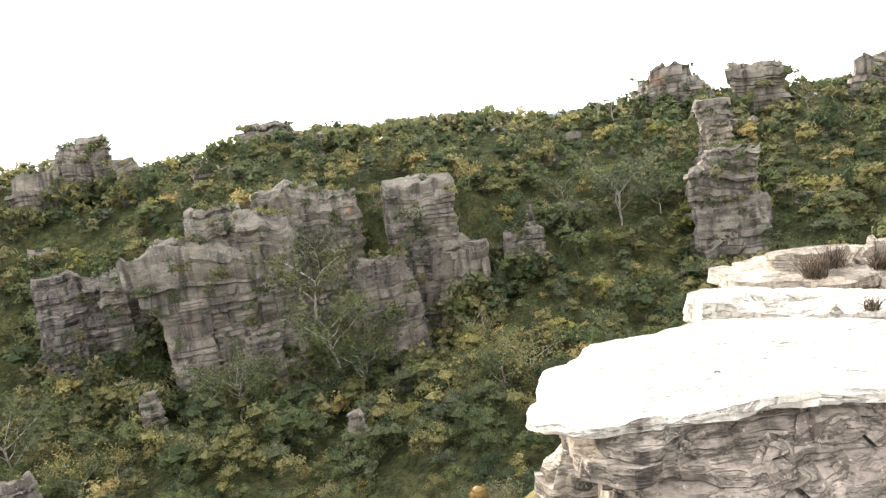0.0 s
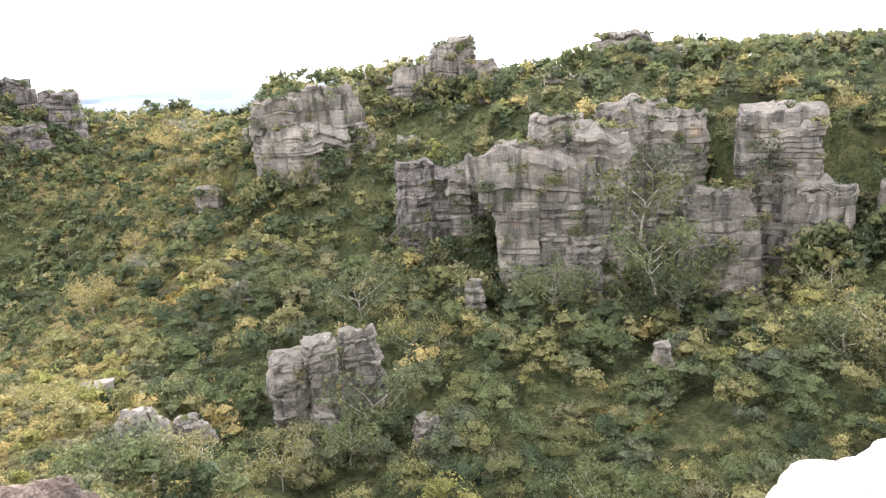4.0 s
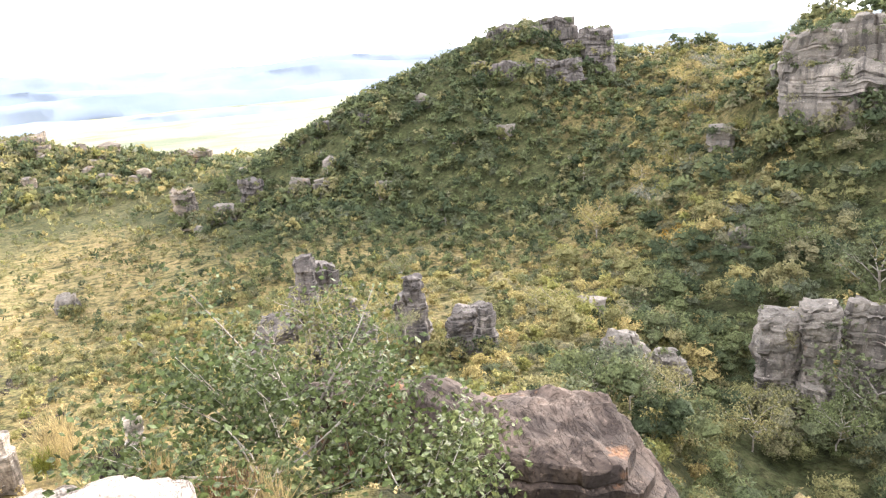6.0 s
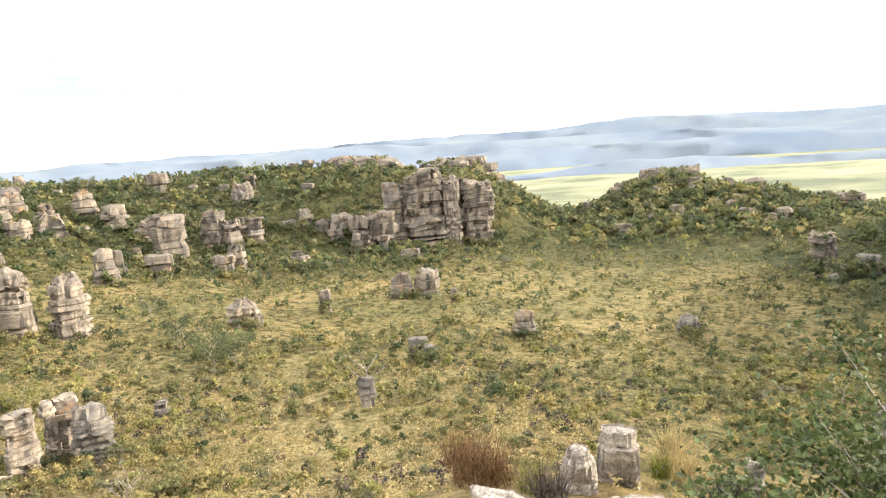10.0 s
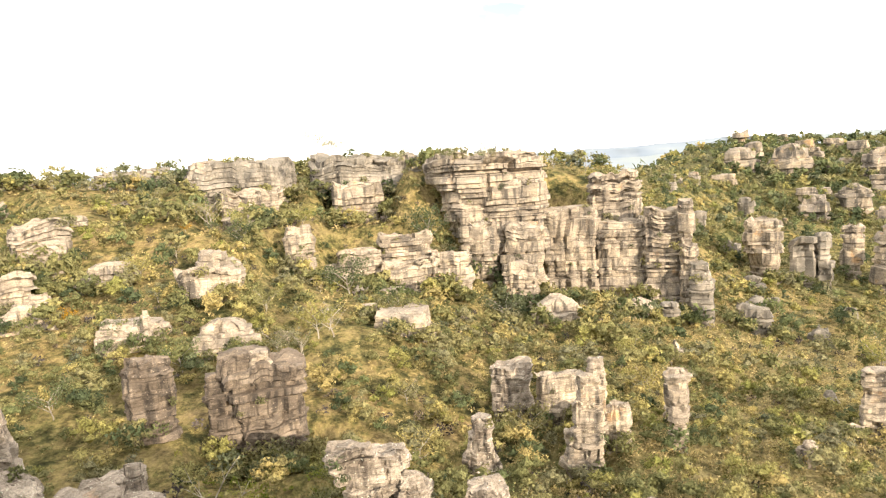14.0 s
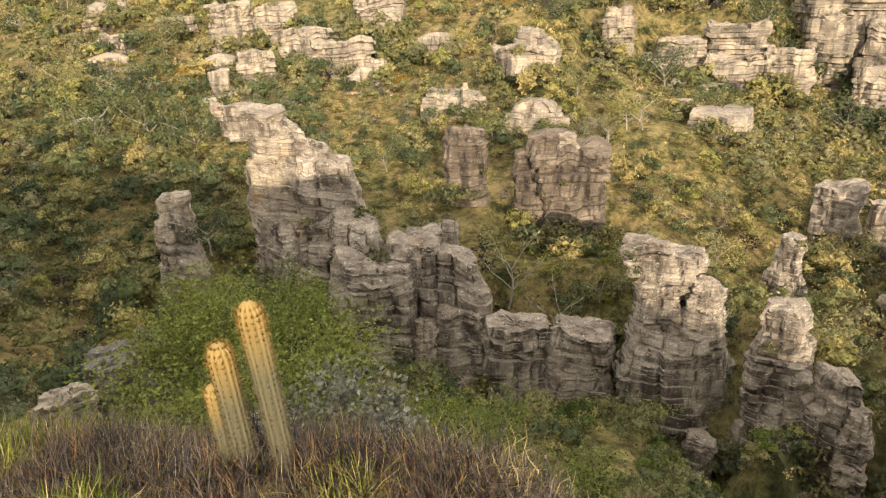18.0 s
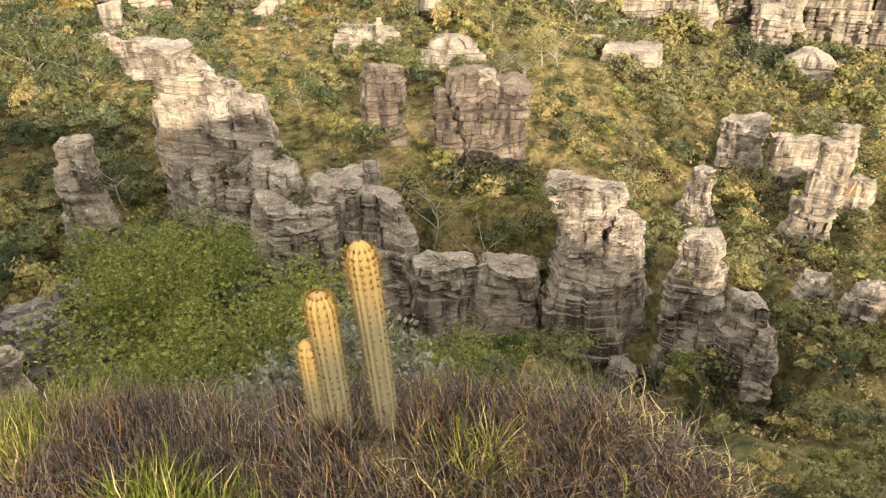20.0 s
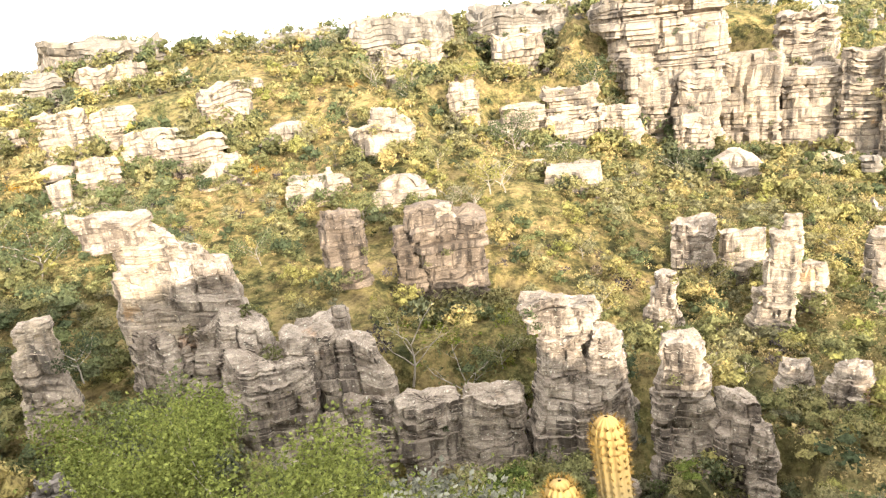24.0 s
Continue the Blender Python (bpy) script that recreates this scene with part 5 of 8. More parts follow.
# the pale escarpment and the ledges of its slope
FORM = formation("rock_cliff", -89.33, 0.94, -17.56, "tall pale buttress with overhanging layered cap and tapering foot", "pale escarpment")
block(FORM, "slab", -89.33, 0.94, -4.11, 14.05, 9.84, 4.35, 89.5, 1091, PALE, sink=1.00, beds=1.8, blocky=0.9)
block(FORM, "shelf", -87.74, -1.03, -9.04, 8.09, 5.66, 5.66, -269.3, 1092, PALE, sink=1.50, beds=1.6, blocky=0.8)
block(FORM, "block", -85.86, 4.25, -9.74, 7.27, 5.09, 6.44, 87.2, 1093, PALE, sink=1.50, beds=1.4)
block(FORM, "block", -84.25, -0.17, -14.38, 5.23, 3.66, 6.54, -269.8, 1094, PALE, sink=3.00, beds=1.4)
block(FORM, "block", -83.06, 4.68, -13.35, 5.07, 3.55, 5.41, 86.8, 1095, PALE, sink=2.00)
block(FORM, "pillar", -80.82, 4.05, -17.56, 4.28, 3.00, 5.17, 87.2, 1096, PALE, sink=3.00, beds=1.4)
FORM = formation("rock_cliff", -90.56, 11.19, -18.51, "long grey and tan layered cliff wall beside the buttress", "pale escarpment")
block(FORM, "cliff", -90.56, 11.19, -17.54, 7.29, 3.64, 10.27, 83.0, 1097, PALE, sink=6.00)
block(FORM, "cliff", -92.97, 17.25, -9.78, 7.11, 4.27, 6.44, 79.5, 1098, PALE, sink=5.00, beds=1.7)
block(FORM, "cliff", -89.37, 17.35, -18.51, 6.42, 3.21, 9.36, 79.0, 1099, PALE, sink=5.00)
block(FORM, "cliff", -87.06, 21.93, -18.17, 4.50, 2.70, 10.59, 75.9, 1100, PALE, sink=5.00)
block(FORM, "pillar", -85.01, 24.14, -12.52, 2.09, 1.88, 5.75, 74.1, 1101, PALE, sink=2.00)
block(FORM, "pillar", -84.50, 24.37, -17.76, 2.25, 2.02, 5.93, 73.9, 1102, PALE, sink=3.00)
block(FORM, "boulder", -83.39, 25.35, -17.81, 3.07, 2.46, 3.68, 73.1, 1103, GREY, sink=2.00)
FORM = formation("rock_ledge", -86.16, -72.86, -1.26, "grey-brown layered sandstone outcrop on the crest of the slope", "pale escarpment")
block(FORM, "slab", -86.16, -72.86, -1.26, 18.33, 9.16, 3.98, -229.6, 1104, GREY, sink=4.00, beds=1.7, dug=False)
FORM = formation("rock_ledge", -80.85, -67.74, -3.68, "pale layered sandstone ledge cropping out of the grassy slope", "pale escarpment")
block(FORM, "slab", -80.85, -67.74, -3.68, 8.92, 4.46, 3.31, -229.9, 1105, PALE, sink=4.00, beds=1.7)
FORM = formation("rock_ledge", -70.06, -68.84, -3.73, "grey-brown layered sandstone outcrop on the crest of the slope", "pale escarpment")
block(FORM, "slab", -70.06, -68.84, -3.73, 3.99, 2.00, 3.65, -225.3, 1106, GREY, sink=4.00, beds=1.7, dug=False)
FORM = formation("boulder", -94.26, -46.63, -5.75, "grey-brown layered sandstone outcrop on the crest of the slope", "pale escarpment")
block(FORM, "bluff", -94.26, -46.63, -5.75, 15.36, 7.68, 7.31, -243.5, 1107, GREY, sink=6.00, dug=False)
FORM = formation("rock_ledge", -94.07, -31.71, -3.39, "grey-brown layered sandstone outcrop on the crest of the slope", "pale escarpment")
block(FORM, "slab", -94.07, -31.71, -3.39, 14.5, 5.82, 4.6, -251.2, 1108, GREY, sink=4.00, beds=1.7, dug=False)
FORM = formation("rock_ledge", -90.60, -29.90, -6.70, "pale layered sandstone ledge cropping out of the grassy slope", "pale escarpment")
block(FORM, "shelf", -90.60, -29.90, -6.70, 8.16, 4.08, 4.46, -251.6, 1109, PALE, sink=3.00, beds=1.7)
FORM = formation("rock_ledge", -98.37, -15.82, -2.94, "grey-brown layered sandstone outcrop on the crest of the slope", "pale escarpment")
block(FORM, "slab", -98.37, -15.82, -2.94, 15.5, 6.47, 4.2, -260.8, 1110, GREY, sink=4.00, beds=1.7, dug=False)
FORM = formation("rock_ledge", -92.62, -16.31, -7.39, "pale layered sandstone ledge cropping out of the grassy slope", "pale escarpment")
block(FORM, "shelf", -92.62, -16.31, -7.39, 6.63, 3.31, 5.02, -259.9, 1111, PALE, sink=3.00, beds=1.7)
FORM = formation("rock_ledge", -65.42, -42.62, -5.86, "pale layered sandstone ledge cropping out of the grassy slope", "pale escarpment")
block(FORM, "shelf", -65.42, -42.62, -5.86, 5.97, 3.58, 2.13, -236.7, 1112, PALE, sink=2.00, beds=1.7)
FORM = formation("rock_ledge", -63.32, -41.21, -7.81, "pale layered sandstone ledge cropping out of the grassy slope", "pale escarpment")
block(FORM, "slab", -63.32, -41.21, -7.81, 5.04, 2.52, 2.37, -236.7, 1113, PALE, sink=3.00, beds=1.7)
FORM = formation("rock_ledge", -56.32, -54.67, -7.32, "pale layered sandstone ledge cropping out of the grassy slope", "pale escarpment")
block(FORM, "shelf", -56.32, -54.67, -7.32, 5.05, 2.53, 3.31, -225.6, 1114, PALE, sink=3.00, beds=1.7)
FORM = formation("rock_ledge", -60.04, -52.08, -7.43, "pale layered sandstone ledge cropping out of the grassy slope", "pale escarpment")
block(FORM, "slab", -60.04, -52.08, -7.43, 4.95, 2.48, 3.07, -228.8, 1115, PALE, sink=3.00, beds=1.7)
FORM = formation("rock_ledge", -55.72, -44.85, -8.54, "pale layered sandstone ledge cropping out of the grassy slope", "pale escarpment")
block(FORM, "slab", -55.72, -44.85, -8.54, 5.08, 2.54, 2.31, -230.9, 1116, PALE, sink=2.00, beds=1.7)
FORM = formation("rock_ledge", -56.30, -41.11, -9.50, "pale layered sandstone ledge cropping out of the grassy slope", "pale escarpment")
block(FORM, "shelf", -56.30, -41.11, -9.50, 5.77, 2.89, 2.30, -233.6, 1117, PALE, sink=2.00, beds=1.7)
FORM = formation("boulder", -55.91, -37.10, -11.15, "pale layered sandstone ledge cropping out of the grassy slope", "pale escarpment")
block(FORM, "boulder", -55.91, -37.10, -11.15, 2.70, 1.62, 2.29, -236.2, 1118, PALE, sink=2.00)
FORM = formation("rock_ledge", -49.23, -45.59, -9.90, "pale layered sandstone ledge cropping out of the grassy slope", "pale escarpment")
block(FORM, "slab", -49.23, -45.59, -9.90, 3.46, 1.73, 2.44, -226.9, 1119, PALE, sink=2.00, beds=1.7)
FORM = formation("rock_ledge", -42.41, -43.45, -10.60, "pale layered sandstone ledge cropping out of the grassy slope", "pale escarpment")
block(FORM, "slab", -42.41, -43.45, -10.60, 1.68, 1.01, 2.58, -224.0, 1120, PALE, sink=2.00, beds=1.7)
FORM = formation("rock_ledge", -58.89, -23.21, -8.43, "pale layered sandstone ledge cropping out of the grassy slope", "pale escarpment")
block(FORM, "slab", -58.89, -23.21, -8.43, 2.36, 1.89, 2.15, -248.3, 1121, PALE, sink=2.00, beds=1.7)
FORM = formation("rock_ledge", -57.65, -22.96, -9.96, "pale layered sandstone ledge cropping out of the grassy slope", "pale escarpment")
block(FORM, "shelf", -57.65, -22.96, -9.96, 5.68, 3.41, 2.29, -248.1, 1122, PALE, sink=2.00, beds=1.7)
FORM = formation("boulder", -71.85, -18.98, -11.24, "pale layered sandstone ledge cropping out of the grassy slope", "pale escarpment")
block(FORM, "block", -71.85, -18.98, -11.24, 3.13, 1.88, 5.36, -255.0, 1123, PALE, sink=3.00)
FORM = formation("rock_ledge", -75.48, -13.52, -12.88, "pale layered sandstone ledge cropping out of the grassy slope", "pale escarpment")
block(FORM, "shelf", -75.48, -13.52, -12.88, 5.16, 2.58, 3.69, -259.7, 1124, PALE, sink=3.00, beds=1.7)
FORM = formation("rock_ledge", -77.45, -8.78, -11.44, "pale layered sandstone ledge cropping out of the grassy slope", "pale escarpment")
block(FORM, "shelf", -77.45, -8.78, -11.44, 6.19, 3.10, 3.70, -263.4, 1125, PALE, sink=3.00, beds=1.7)
FORM = formation("rock_ledge", -75.51, -8.29, -13.58, "pale layered sandstone ledge cropping out of the grassy slope", "pale escarpment")
block(FORM, "slab", -75.51, -8.29, -13.58, 6.23, 3.11, 3.03, -263.6, 1126, PALE, sink=2.00, beds=1.7)
FORM = formation("rock_ledge", -76.50, -3.66, -13.95, "pale layered sandstone ledge cropping out of the grassy slope", "pale escarpment")
block(FORM, "slab", -76.50, -3.66, -13.95, 4.72, 2.36, 3.95, -267.2, 1127, PALE, sink=3.00, beds=1.7)
FORM = formation("boulder", -47.86, -24.13, -10.37, "pale layered sandstone ledge cropping out of the grassy slope", "pale escarpment")
block(FORM, "boulder", -47.86, -24.13, -10.37, 0.70, 0.56, 1.28, -242.9, 1128, PALE, sink=0.50)
FORM = formation("rock_ledge", -52.43, -15.83, -13.06, "pale layered sandstone ledge cropping out of the grassy slope", "pale escarpment")
block(FORM, "slab", -52.43, -15.83, -13.06, 1.15, 0.80, 0.72, -253.0, 1129, PALE, sink=0.50, beds=1.7)
FORM = formation("rock_ledge", -58.17, -10.17, -12.47, "pale layered sandstone ledge cropping out of the grassy slope", "pale escarpment")
block(FORM, "slab", -58.17, -10.17, -12.47, 1.89, 1.33, 0.82, -259.9, 1130, PALE, sink=0.50, beds=1.7)
FORM = formation("rock_ledge", -65.71, 17.13, -15.44, "grey-brown layered sandstone outcrop on the crest of the slope", "pale escarpment")
block(FORM, "slab", -65.71, 17.13, -15.44, 1.37, 0.96, 0.80, 75.4, 1131, GREY, sink=0.50, beds=1.7, dug=False)
FORM = formation("rock_ledge", -85.48, -43.54, -5.78, "grey-brown layered sandstone outcrop on the crest of the slope", "pale escarpment")
block(FORM, "slab", -85.48, -43.54, -5.78, 6.42, 3.21, 3.44, -242.8, 1132, GREY, sink=3.00, beds=1.7, dug=False)
FORM = formation("rock_ledge", -101.34, -10.41, -3.83, "grey-brown layered sandstone outcrop on the crest of the slope", "pale escarpment")
block(FORM, "slab", -101.34, -10.41, -3.83, 5.90, 2.95, 3.16, -264.1, 1133, GREY, sink=3.00, beds=1.7, dug=False)
FORM = formation("rock_ledge", -80.41, -58.51, -3.76, "pale layered sandstone ledge cropping out of the grassy slope", "pale escarpment")
block(FORM, "slab", -80.41, -58.51, -3.76, 4.69, 2.34, 2.17, -233.8, 1134, PALE, sink=3.00, beds=1.7)
# rocks of the near gully
FORM = formation("rock_formation", -37.72, -12.51, -15.09, "blocky brown sandstone rock with a loose cap stone", "gully rocks")
block(FORM, "shelf", -37.72, -12.51, -12.66, 4.59, 2.75, 2.10, -251.3, 1135, BEDS_SHADED, sink=0.80, beds=1.3, strata=0.3, blocky=0.6)
block(FORM, "block", -37.28, -14.79, -13.58, 1.90, 1.52, 2.80, -248.0, 1136, BEDS_SHADED, sink=2.00)
block(FORM, "block", -37.91, -12.50, -15.09, 4.18, 2.51, 2.47, -251.4, 1137, BEDS_SHADED, sink=2.00)
block(FORM, "slab", -37.50, -13.68, -10.74, 2.66, 2.13, 1.00, -249.6, 1138, BEDS_SHADED, sink=0.50)
block(FORM, "boulder", -37.12, -12.53, -10.32, 1.37, 1.24, 0.77, -251.0, 1139, PALE, sink=0.10)
FORM = formation("boulder", -36.72, -18.73, -13.14, "brown-grey block with vertical cracks", "gully rocks")
block(FORM, "block", -36.72, -18.73, -13.14, 2.56, 1.79, 3.42, -242.6, 1140, BEDS_SHADED, sink=1.50)
FORM = formation("boulder", -45.34, 1.45, -15.75, "low brown-grey block on the slope", "gully rocks")
block(FORM, "block", -45.34, 1.45, -15.75, 2.69, 1.88, 2.27, 88.3, 1141, GULLY, sink=1.50)
FORM = formation("rock_ledge", -46.09, 4.39, -16.63, "low tan ledge on the slope", "gully rocks")
block(FORM, "slab", -46.09, 4.39, -16.63, 2.92, 1.75, 1.96, 84.6, 1142, PALE, sink=1.50)
FORM = formation("rock_pillar", -39.81, 5.53, -18.98, "tall stacked sandstone pillar with a flat cap", "gully rocks")
block(FORM, "block", -39.81, 5.53, -16.36, 1.90, 1.52, 2.07, 82.2, 1143, PALE, sink=0.60, beds=2.0)
block(FORM, "shelf", -40.03, 5.23, -18.98, 2.36, 1.89, 2.76, 82.6, 1144, PALE, sink=2.00, beds=1.8)
block(FORM, "block", -39.95, 5.75, -14.55, 1.59, 1.27, 1.74, 81.9, 1145, PALE, sink=0.50)
block(FORM, "slab", -39.83, 6.19, -12.97, 1.07, 0.96, 1.07, 81.2, 1146, PALE, sink=0.30)
block(FORM, "boulder", -41.46, 7.48, -17.21, 1.76, 1.41, 1.98, 79.8, 1147, PALE, sink=2.00)
FORM = formation("mushroom_rock", -41.56, 11.16, -16.43, "pale mushroom-shaped standing stone", "gully rocks")
block(FORM, "shelf", -41.56, 11.16, -14.75, 1.52, 1.21, 1.44, 75.0, 1148, PALE, sink=0.30, beds=1.6)
block(FORM, "block", -41.43, 11.09, -16.43, 1.14, 0.91, 1.94, 75.0, 1149, PALE, sink=1.50)
FORM = formation("rock_pillar", -37.42, -0.57, -17.32, "grey leaning pillar of thin beds", "gully rocks")
block(FORM, "pillar", -37.42, -0.57, -15.51, 1.27, 1.15, 1.48, 89.2, 1150, GULLY, sink=0.50)
block(FORM, "bluff", -37.71, -0.81, -17.32, 2.15, 1.72, 2.19, 89.5, 1151, GULLY, sink=3.00)
FORM = formation("rock_formation", -24.16, -23.59, -12.16, "pale hooked sandstone rock with a jutting plank and dipping beds", "gully rocks")
block(FORM, "shelf", -24.3, -23.45, -7.2, 3.2, 1.7, 1.15, -226.6, 1152, GULLY, sink=0.30, beds=1.2, blocky=0.3, dip=(-0.08, 0.0))
block(FORM, "block", -25.05, -22.95, -9.17, 2.1, 1.7, 2.2, -227.4, 1153, PALE, sink=0.60, blocky=0.5, dip=(-0.2, 0.0))
block(FORM, "bluff", -25.92, -22.61, -9.68, 2.52, 2.01, 2.66, -229.9, 1154, GULLY, sink=0.80, dip=(-0.45, 0.0), beds=1.7)
block(FORM, "bluff", -26.53, -21.37, -10.07, 2.01, 1.61, 1.92, -232.3, 1155, GULLY, sink=0.80, dip=(-0.45, 0.0), beds=1.7)
block(FORM, "block", -25.0, -22.8, -11.79, 3.2, 2.43, 2.90, -227.4, 1156, PALE, sink=1.20, blocky=0.35, beds=0.6)
block(FORM, "boulder", -26.40, -21.04, -12.16, 3.51, 2.81, 3.20, -232.6, 1157, GULLY, sink=1.20, dip=(-0.3, 0.0), beds=1.9)
FORM = formation("boulder", -20.77, -25.16, -12.53, "pale leaning rock beside the hooked rock", "gully rocks")
block(FORM, "block", -20.77, -25.16, -10.66, 1.36, 1.09, 1.29, -220.3, 1158, PALE, sink=0.50, lean=(-0.1, 0.0), blocky=0.9)
block(FORM, "bluff", -20.58, -25.19, -12.53, 2.11, 1.69, 2.30, -220.1, 1159, PALE, sink=2.00, dip=(-0.4, 0.0))
FORM = formation("rock_cliff", -23.80, -23.01, -18.20, "massive brown-grey rock face with a small pale hollow", "gully rocks")
block(FORM, "bluff", -24.5, -22.3, -13.8, 3.6, 2.96, 2.3, -227.0, 1160, GULLY, sink=2.50, dip=(-0.1, 0.0))
block(FORM, "bluff", -25.55, -19.67, -14.06, 4.28, 3.00, 2.66, -233.6, 1161, GULLY, sink=2.50, dip=(-0.25, 0.0), beds=1.6)
block(FORM, "shelf", -26.36, -16.47, -13.58, 2.58, 1.81, 1.19, -239.4, 1162, GULLY, sink=0.60, dip=(-0.1, 0.0))
block(FORM, "cliff", -25.07, -17.78, -17.69, 4.03, 2.82, 4.73, -236.0, 1163, GULLY, sink=2.50, dip=(-0.22, 0.0), blocky=0.5)
block(FORM, "boulder", -27.21, -14.86, -16.19, 3.92, 2.74, 2.85, -242.9, 1164, GULLY, sink=2.00, dip=(-0.25, 0.0))
block(FORM, "block", -26.66, -14.12, -18.20, 2.88, 2.31, 2.75, -243.7, 1165, GULLY, sink=2.50, blocky=0.5)
block(FORM, "boulder", -25.01, -15.21, -17.58, 1.15, 0.81, 1.95, -240.2, 1166, PALE, sink=1.00)
FORM = formation("rock_cliff", -27.02, -11.31, -19.89, "low brown-grey rock wall between the larger rocks", "gully rocks")
block(FORM, "cliff", -27.02, -11.31, -19.89, 3.18, 1.91, 3.97, -249.1, 1167, GULLY, sink=2.50)
block(FORM, "cliff", -27.68, -8.59, -19.56, 3.13, 1.88, 3.70, -254.7, 1168, GULLY, sink=2.50)
FORM = formation("rock_formation", -28.03, -6.03, -19.14, "brown-grey rock of thick beds with a layered pale cap", "gully rocks")
block(FORM, "shelf", -28.03, -6.03, -12.62, 1.79, 1.43, 1.11, -259.9, 1169, GULLY, sink=0.40, beds=1.6)
block(FORM, "shelf", -28.75, -5.00, -13.54, 3.03, 2.12, 1.31, -262.2, 1170, GULLY, sink=0.50, beds=1.7)
block(FORM, "block", -28.09, -5.33, -15.02, 1.90, 1.52, 1.85, -261.4, 1171, GULLY, sink=0.60)
block(FORM, "boulder", -28.31, -3.64, -15.34, 2.20, 1.76, 2.15, -264.8, 1172, GULLY, sink=1.00)
block(FORM, "bluff", -28.77, -4.58, -19.14, 5.25, 3.68, 4.84, -263.0, 1173, GULLY, sink=3.00, blocky=0.5, beds=0.9, strata=0.22)
FORM = formation("rock_pillar", -27.57, -0.37, -21.75, "stacked brown-grey pillar beside a dark cleft", "gully rocks")
block(FORM, "pillar", -27.57, -0.37, -14.91, 1.85, 1.66, 1.77, 88.4, 1174, GULLY, sink=0.50, beds=1.8)
block(FORM, "bluff", -27.72, -0.33, -17.98, 2.72, 2.17, 3.56, 88.3, 1175, GULLY, sink=3.00, beds=1.5)
block(FORM, "bluff", -27.22, 1.69, -17.38, 2.61, 1.83, 1.84, 84.0, 1176, GULLY, sink=3.00, dip=(-0.3, 0.0))
block(FORM, "bluff", -26.26, 2.55, -20.52, 1.42, 1.14, 4.09, 81.9, 1177, GULLY, sink=3.00)
block(FORM, "block", -26.60, -2.90, -21.75, 1.29, 1.03, 2.21, -266.1, 1178, GULLY, sink=2.50)
FORM = formation("boulder", -31.53, 4.72, -17.91, "brown-grey layered rock in the gully", "gully rocks")
block(FORM, "bluff", -31.53, 4.72, -17.91, 1.80, 1.44, 1.68, 79.4, 1179, GULLY, sink=1.50)
FORM = formation("boulder", -30.12, 6.68, -17.89, "brown-grey layered rock in the gully", "gully rocks")
block(FORM, "bluff", -30.12, 6.68, -17.89, 1.95, 1.56, 2.30, 75.3, 1180, GULLY, sink=1.50)
FORM = formation("boulder", -22.67, -0.30, -20.51, "brown-grey layered rock in the gully", "gully rocks")
block(FORM, "boulder", -22.67, -0.30, -20.51, 0.83, 0.66, 1.26, 87.9, 1181, GULLY, sink=1.50)
FORM = formation("boulder", -30.28, -17.62, -14.33, "brown-grey layered rock in the gully", "gully rocks")
block(FORM, "slab", -30.28, -17.62, -14.33, 2.96, 2.37, 0.77, -241.1, 1182, GULLY, sink=1.50)
FORM = formation("boulder", -29.98, -16.44, -13.38, "brown-grey layered rock in the gully", "gully rocks")
block(FORM, "boulder", -29.98, -16.44, -13.38, 0.90, 0.72, 0.66, -242.7, 1183, GULLY, sink=1.50)
FORM = formation("rock_formation", -9.02, -12.59, -8.34, "dark grey weathered rock in the bushes below the rim", "gully rocks")
block(FORM, "bluff", -9.02, -12.59, -8.02, 0.96, 0.77, 0.83, -217.1, 1184, GREY_SHADED, sink=1.50, strata=0.12)
block(FORM, "bluff", -8.01, -12.45, -8.34, 1.69, 1.35, 1.22, -214.1, 1185, GREY_SHADED, sink=2.00, strata=0.12)
block(FORM, "slab", -6.00, -10.99, -7.45, 0.94, 0.75, 0.87, -209.8, 1186, PALE, sink=2.00, strata=0.1)
# stones on the near slope
rock("boulder", "boulder", 4.77, -4.70, -1.38, 0.72, 0.6, 0.6, -130.8, 206, WHITE, "sun-bleached white sandstone boulder on the ledge", "rocks of the viewpoint ledge", sink=0.2, step=0.04, strata=0.12, dome=0.04)
rock("rock_pillar", "pillar", -0.49, 5.92, -3.04, 0.15, 0.14, 0.41, 6.2, 209, TAN, "tan weathered sandstone pillar on the ledge", "rocks of the viewpoint ledge", sink=0.92, step=0.04, tiers=0)
rock("boulder", "boulder", 3.15, -0.68, -2.53, 0.37, 0.33, 0.51, -99.5, 210, WHITE, "sun-bleached white sandstone boulder under the jutting slab", "rocks of the viewpoint ledge", sink=0.30, step=0.05, beds=0.4)
FORM = formation("boulder", -2.06, 7.78, -4.11, "tan weathered boulder with a sloping foot among dry tufts", "rocks of the viewpoint ledge")
block(FORM, "boulder", -2.06, 7.78, -3.77, 0.53, 0.42, 0.39, 16.2, 1401, TAN, sink=0.60, step=0.035, strata=0.16, beds=0.35, blocky=0.7, lump=1.5, square=3.0, dome=0.25, calm=0.9, bushes=False)
block(FORM, "bluff", -2.36, 7.26, -4.11, 0.51, 0.41, 0.69, 19.6, 1402, TAN, sink=0.80, step=0.035, strata=0.16, beds=0.35, blocky=0.7, lump=1.5, square=3.0, dome=0.25, calm=0.9, bushes=False)
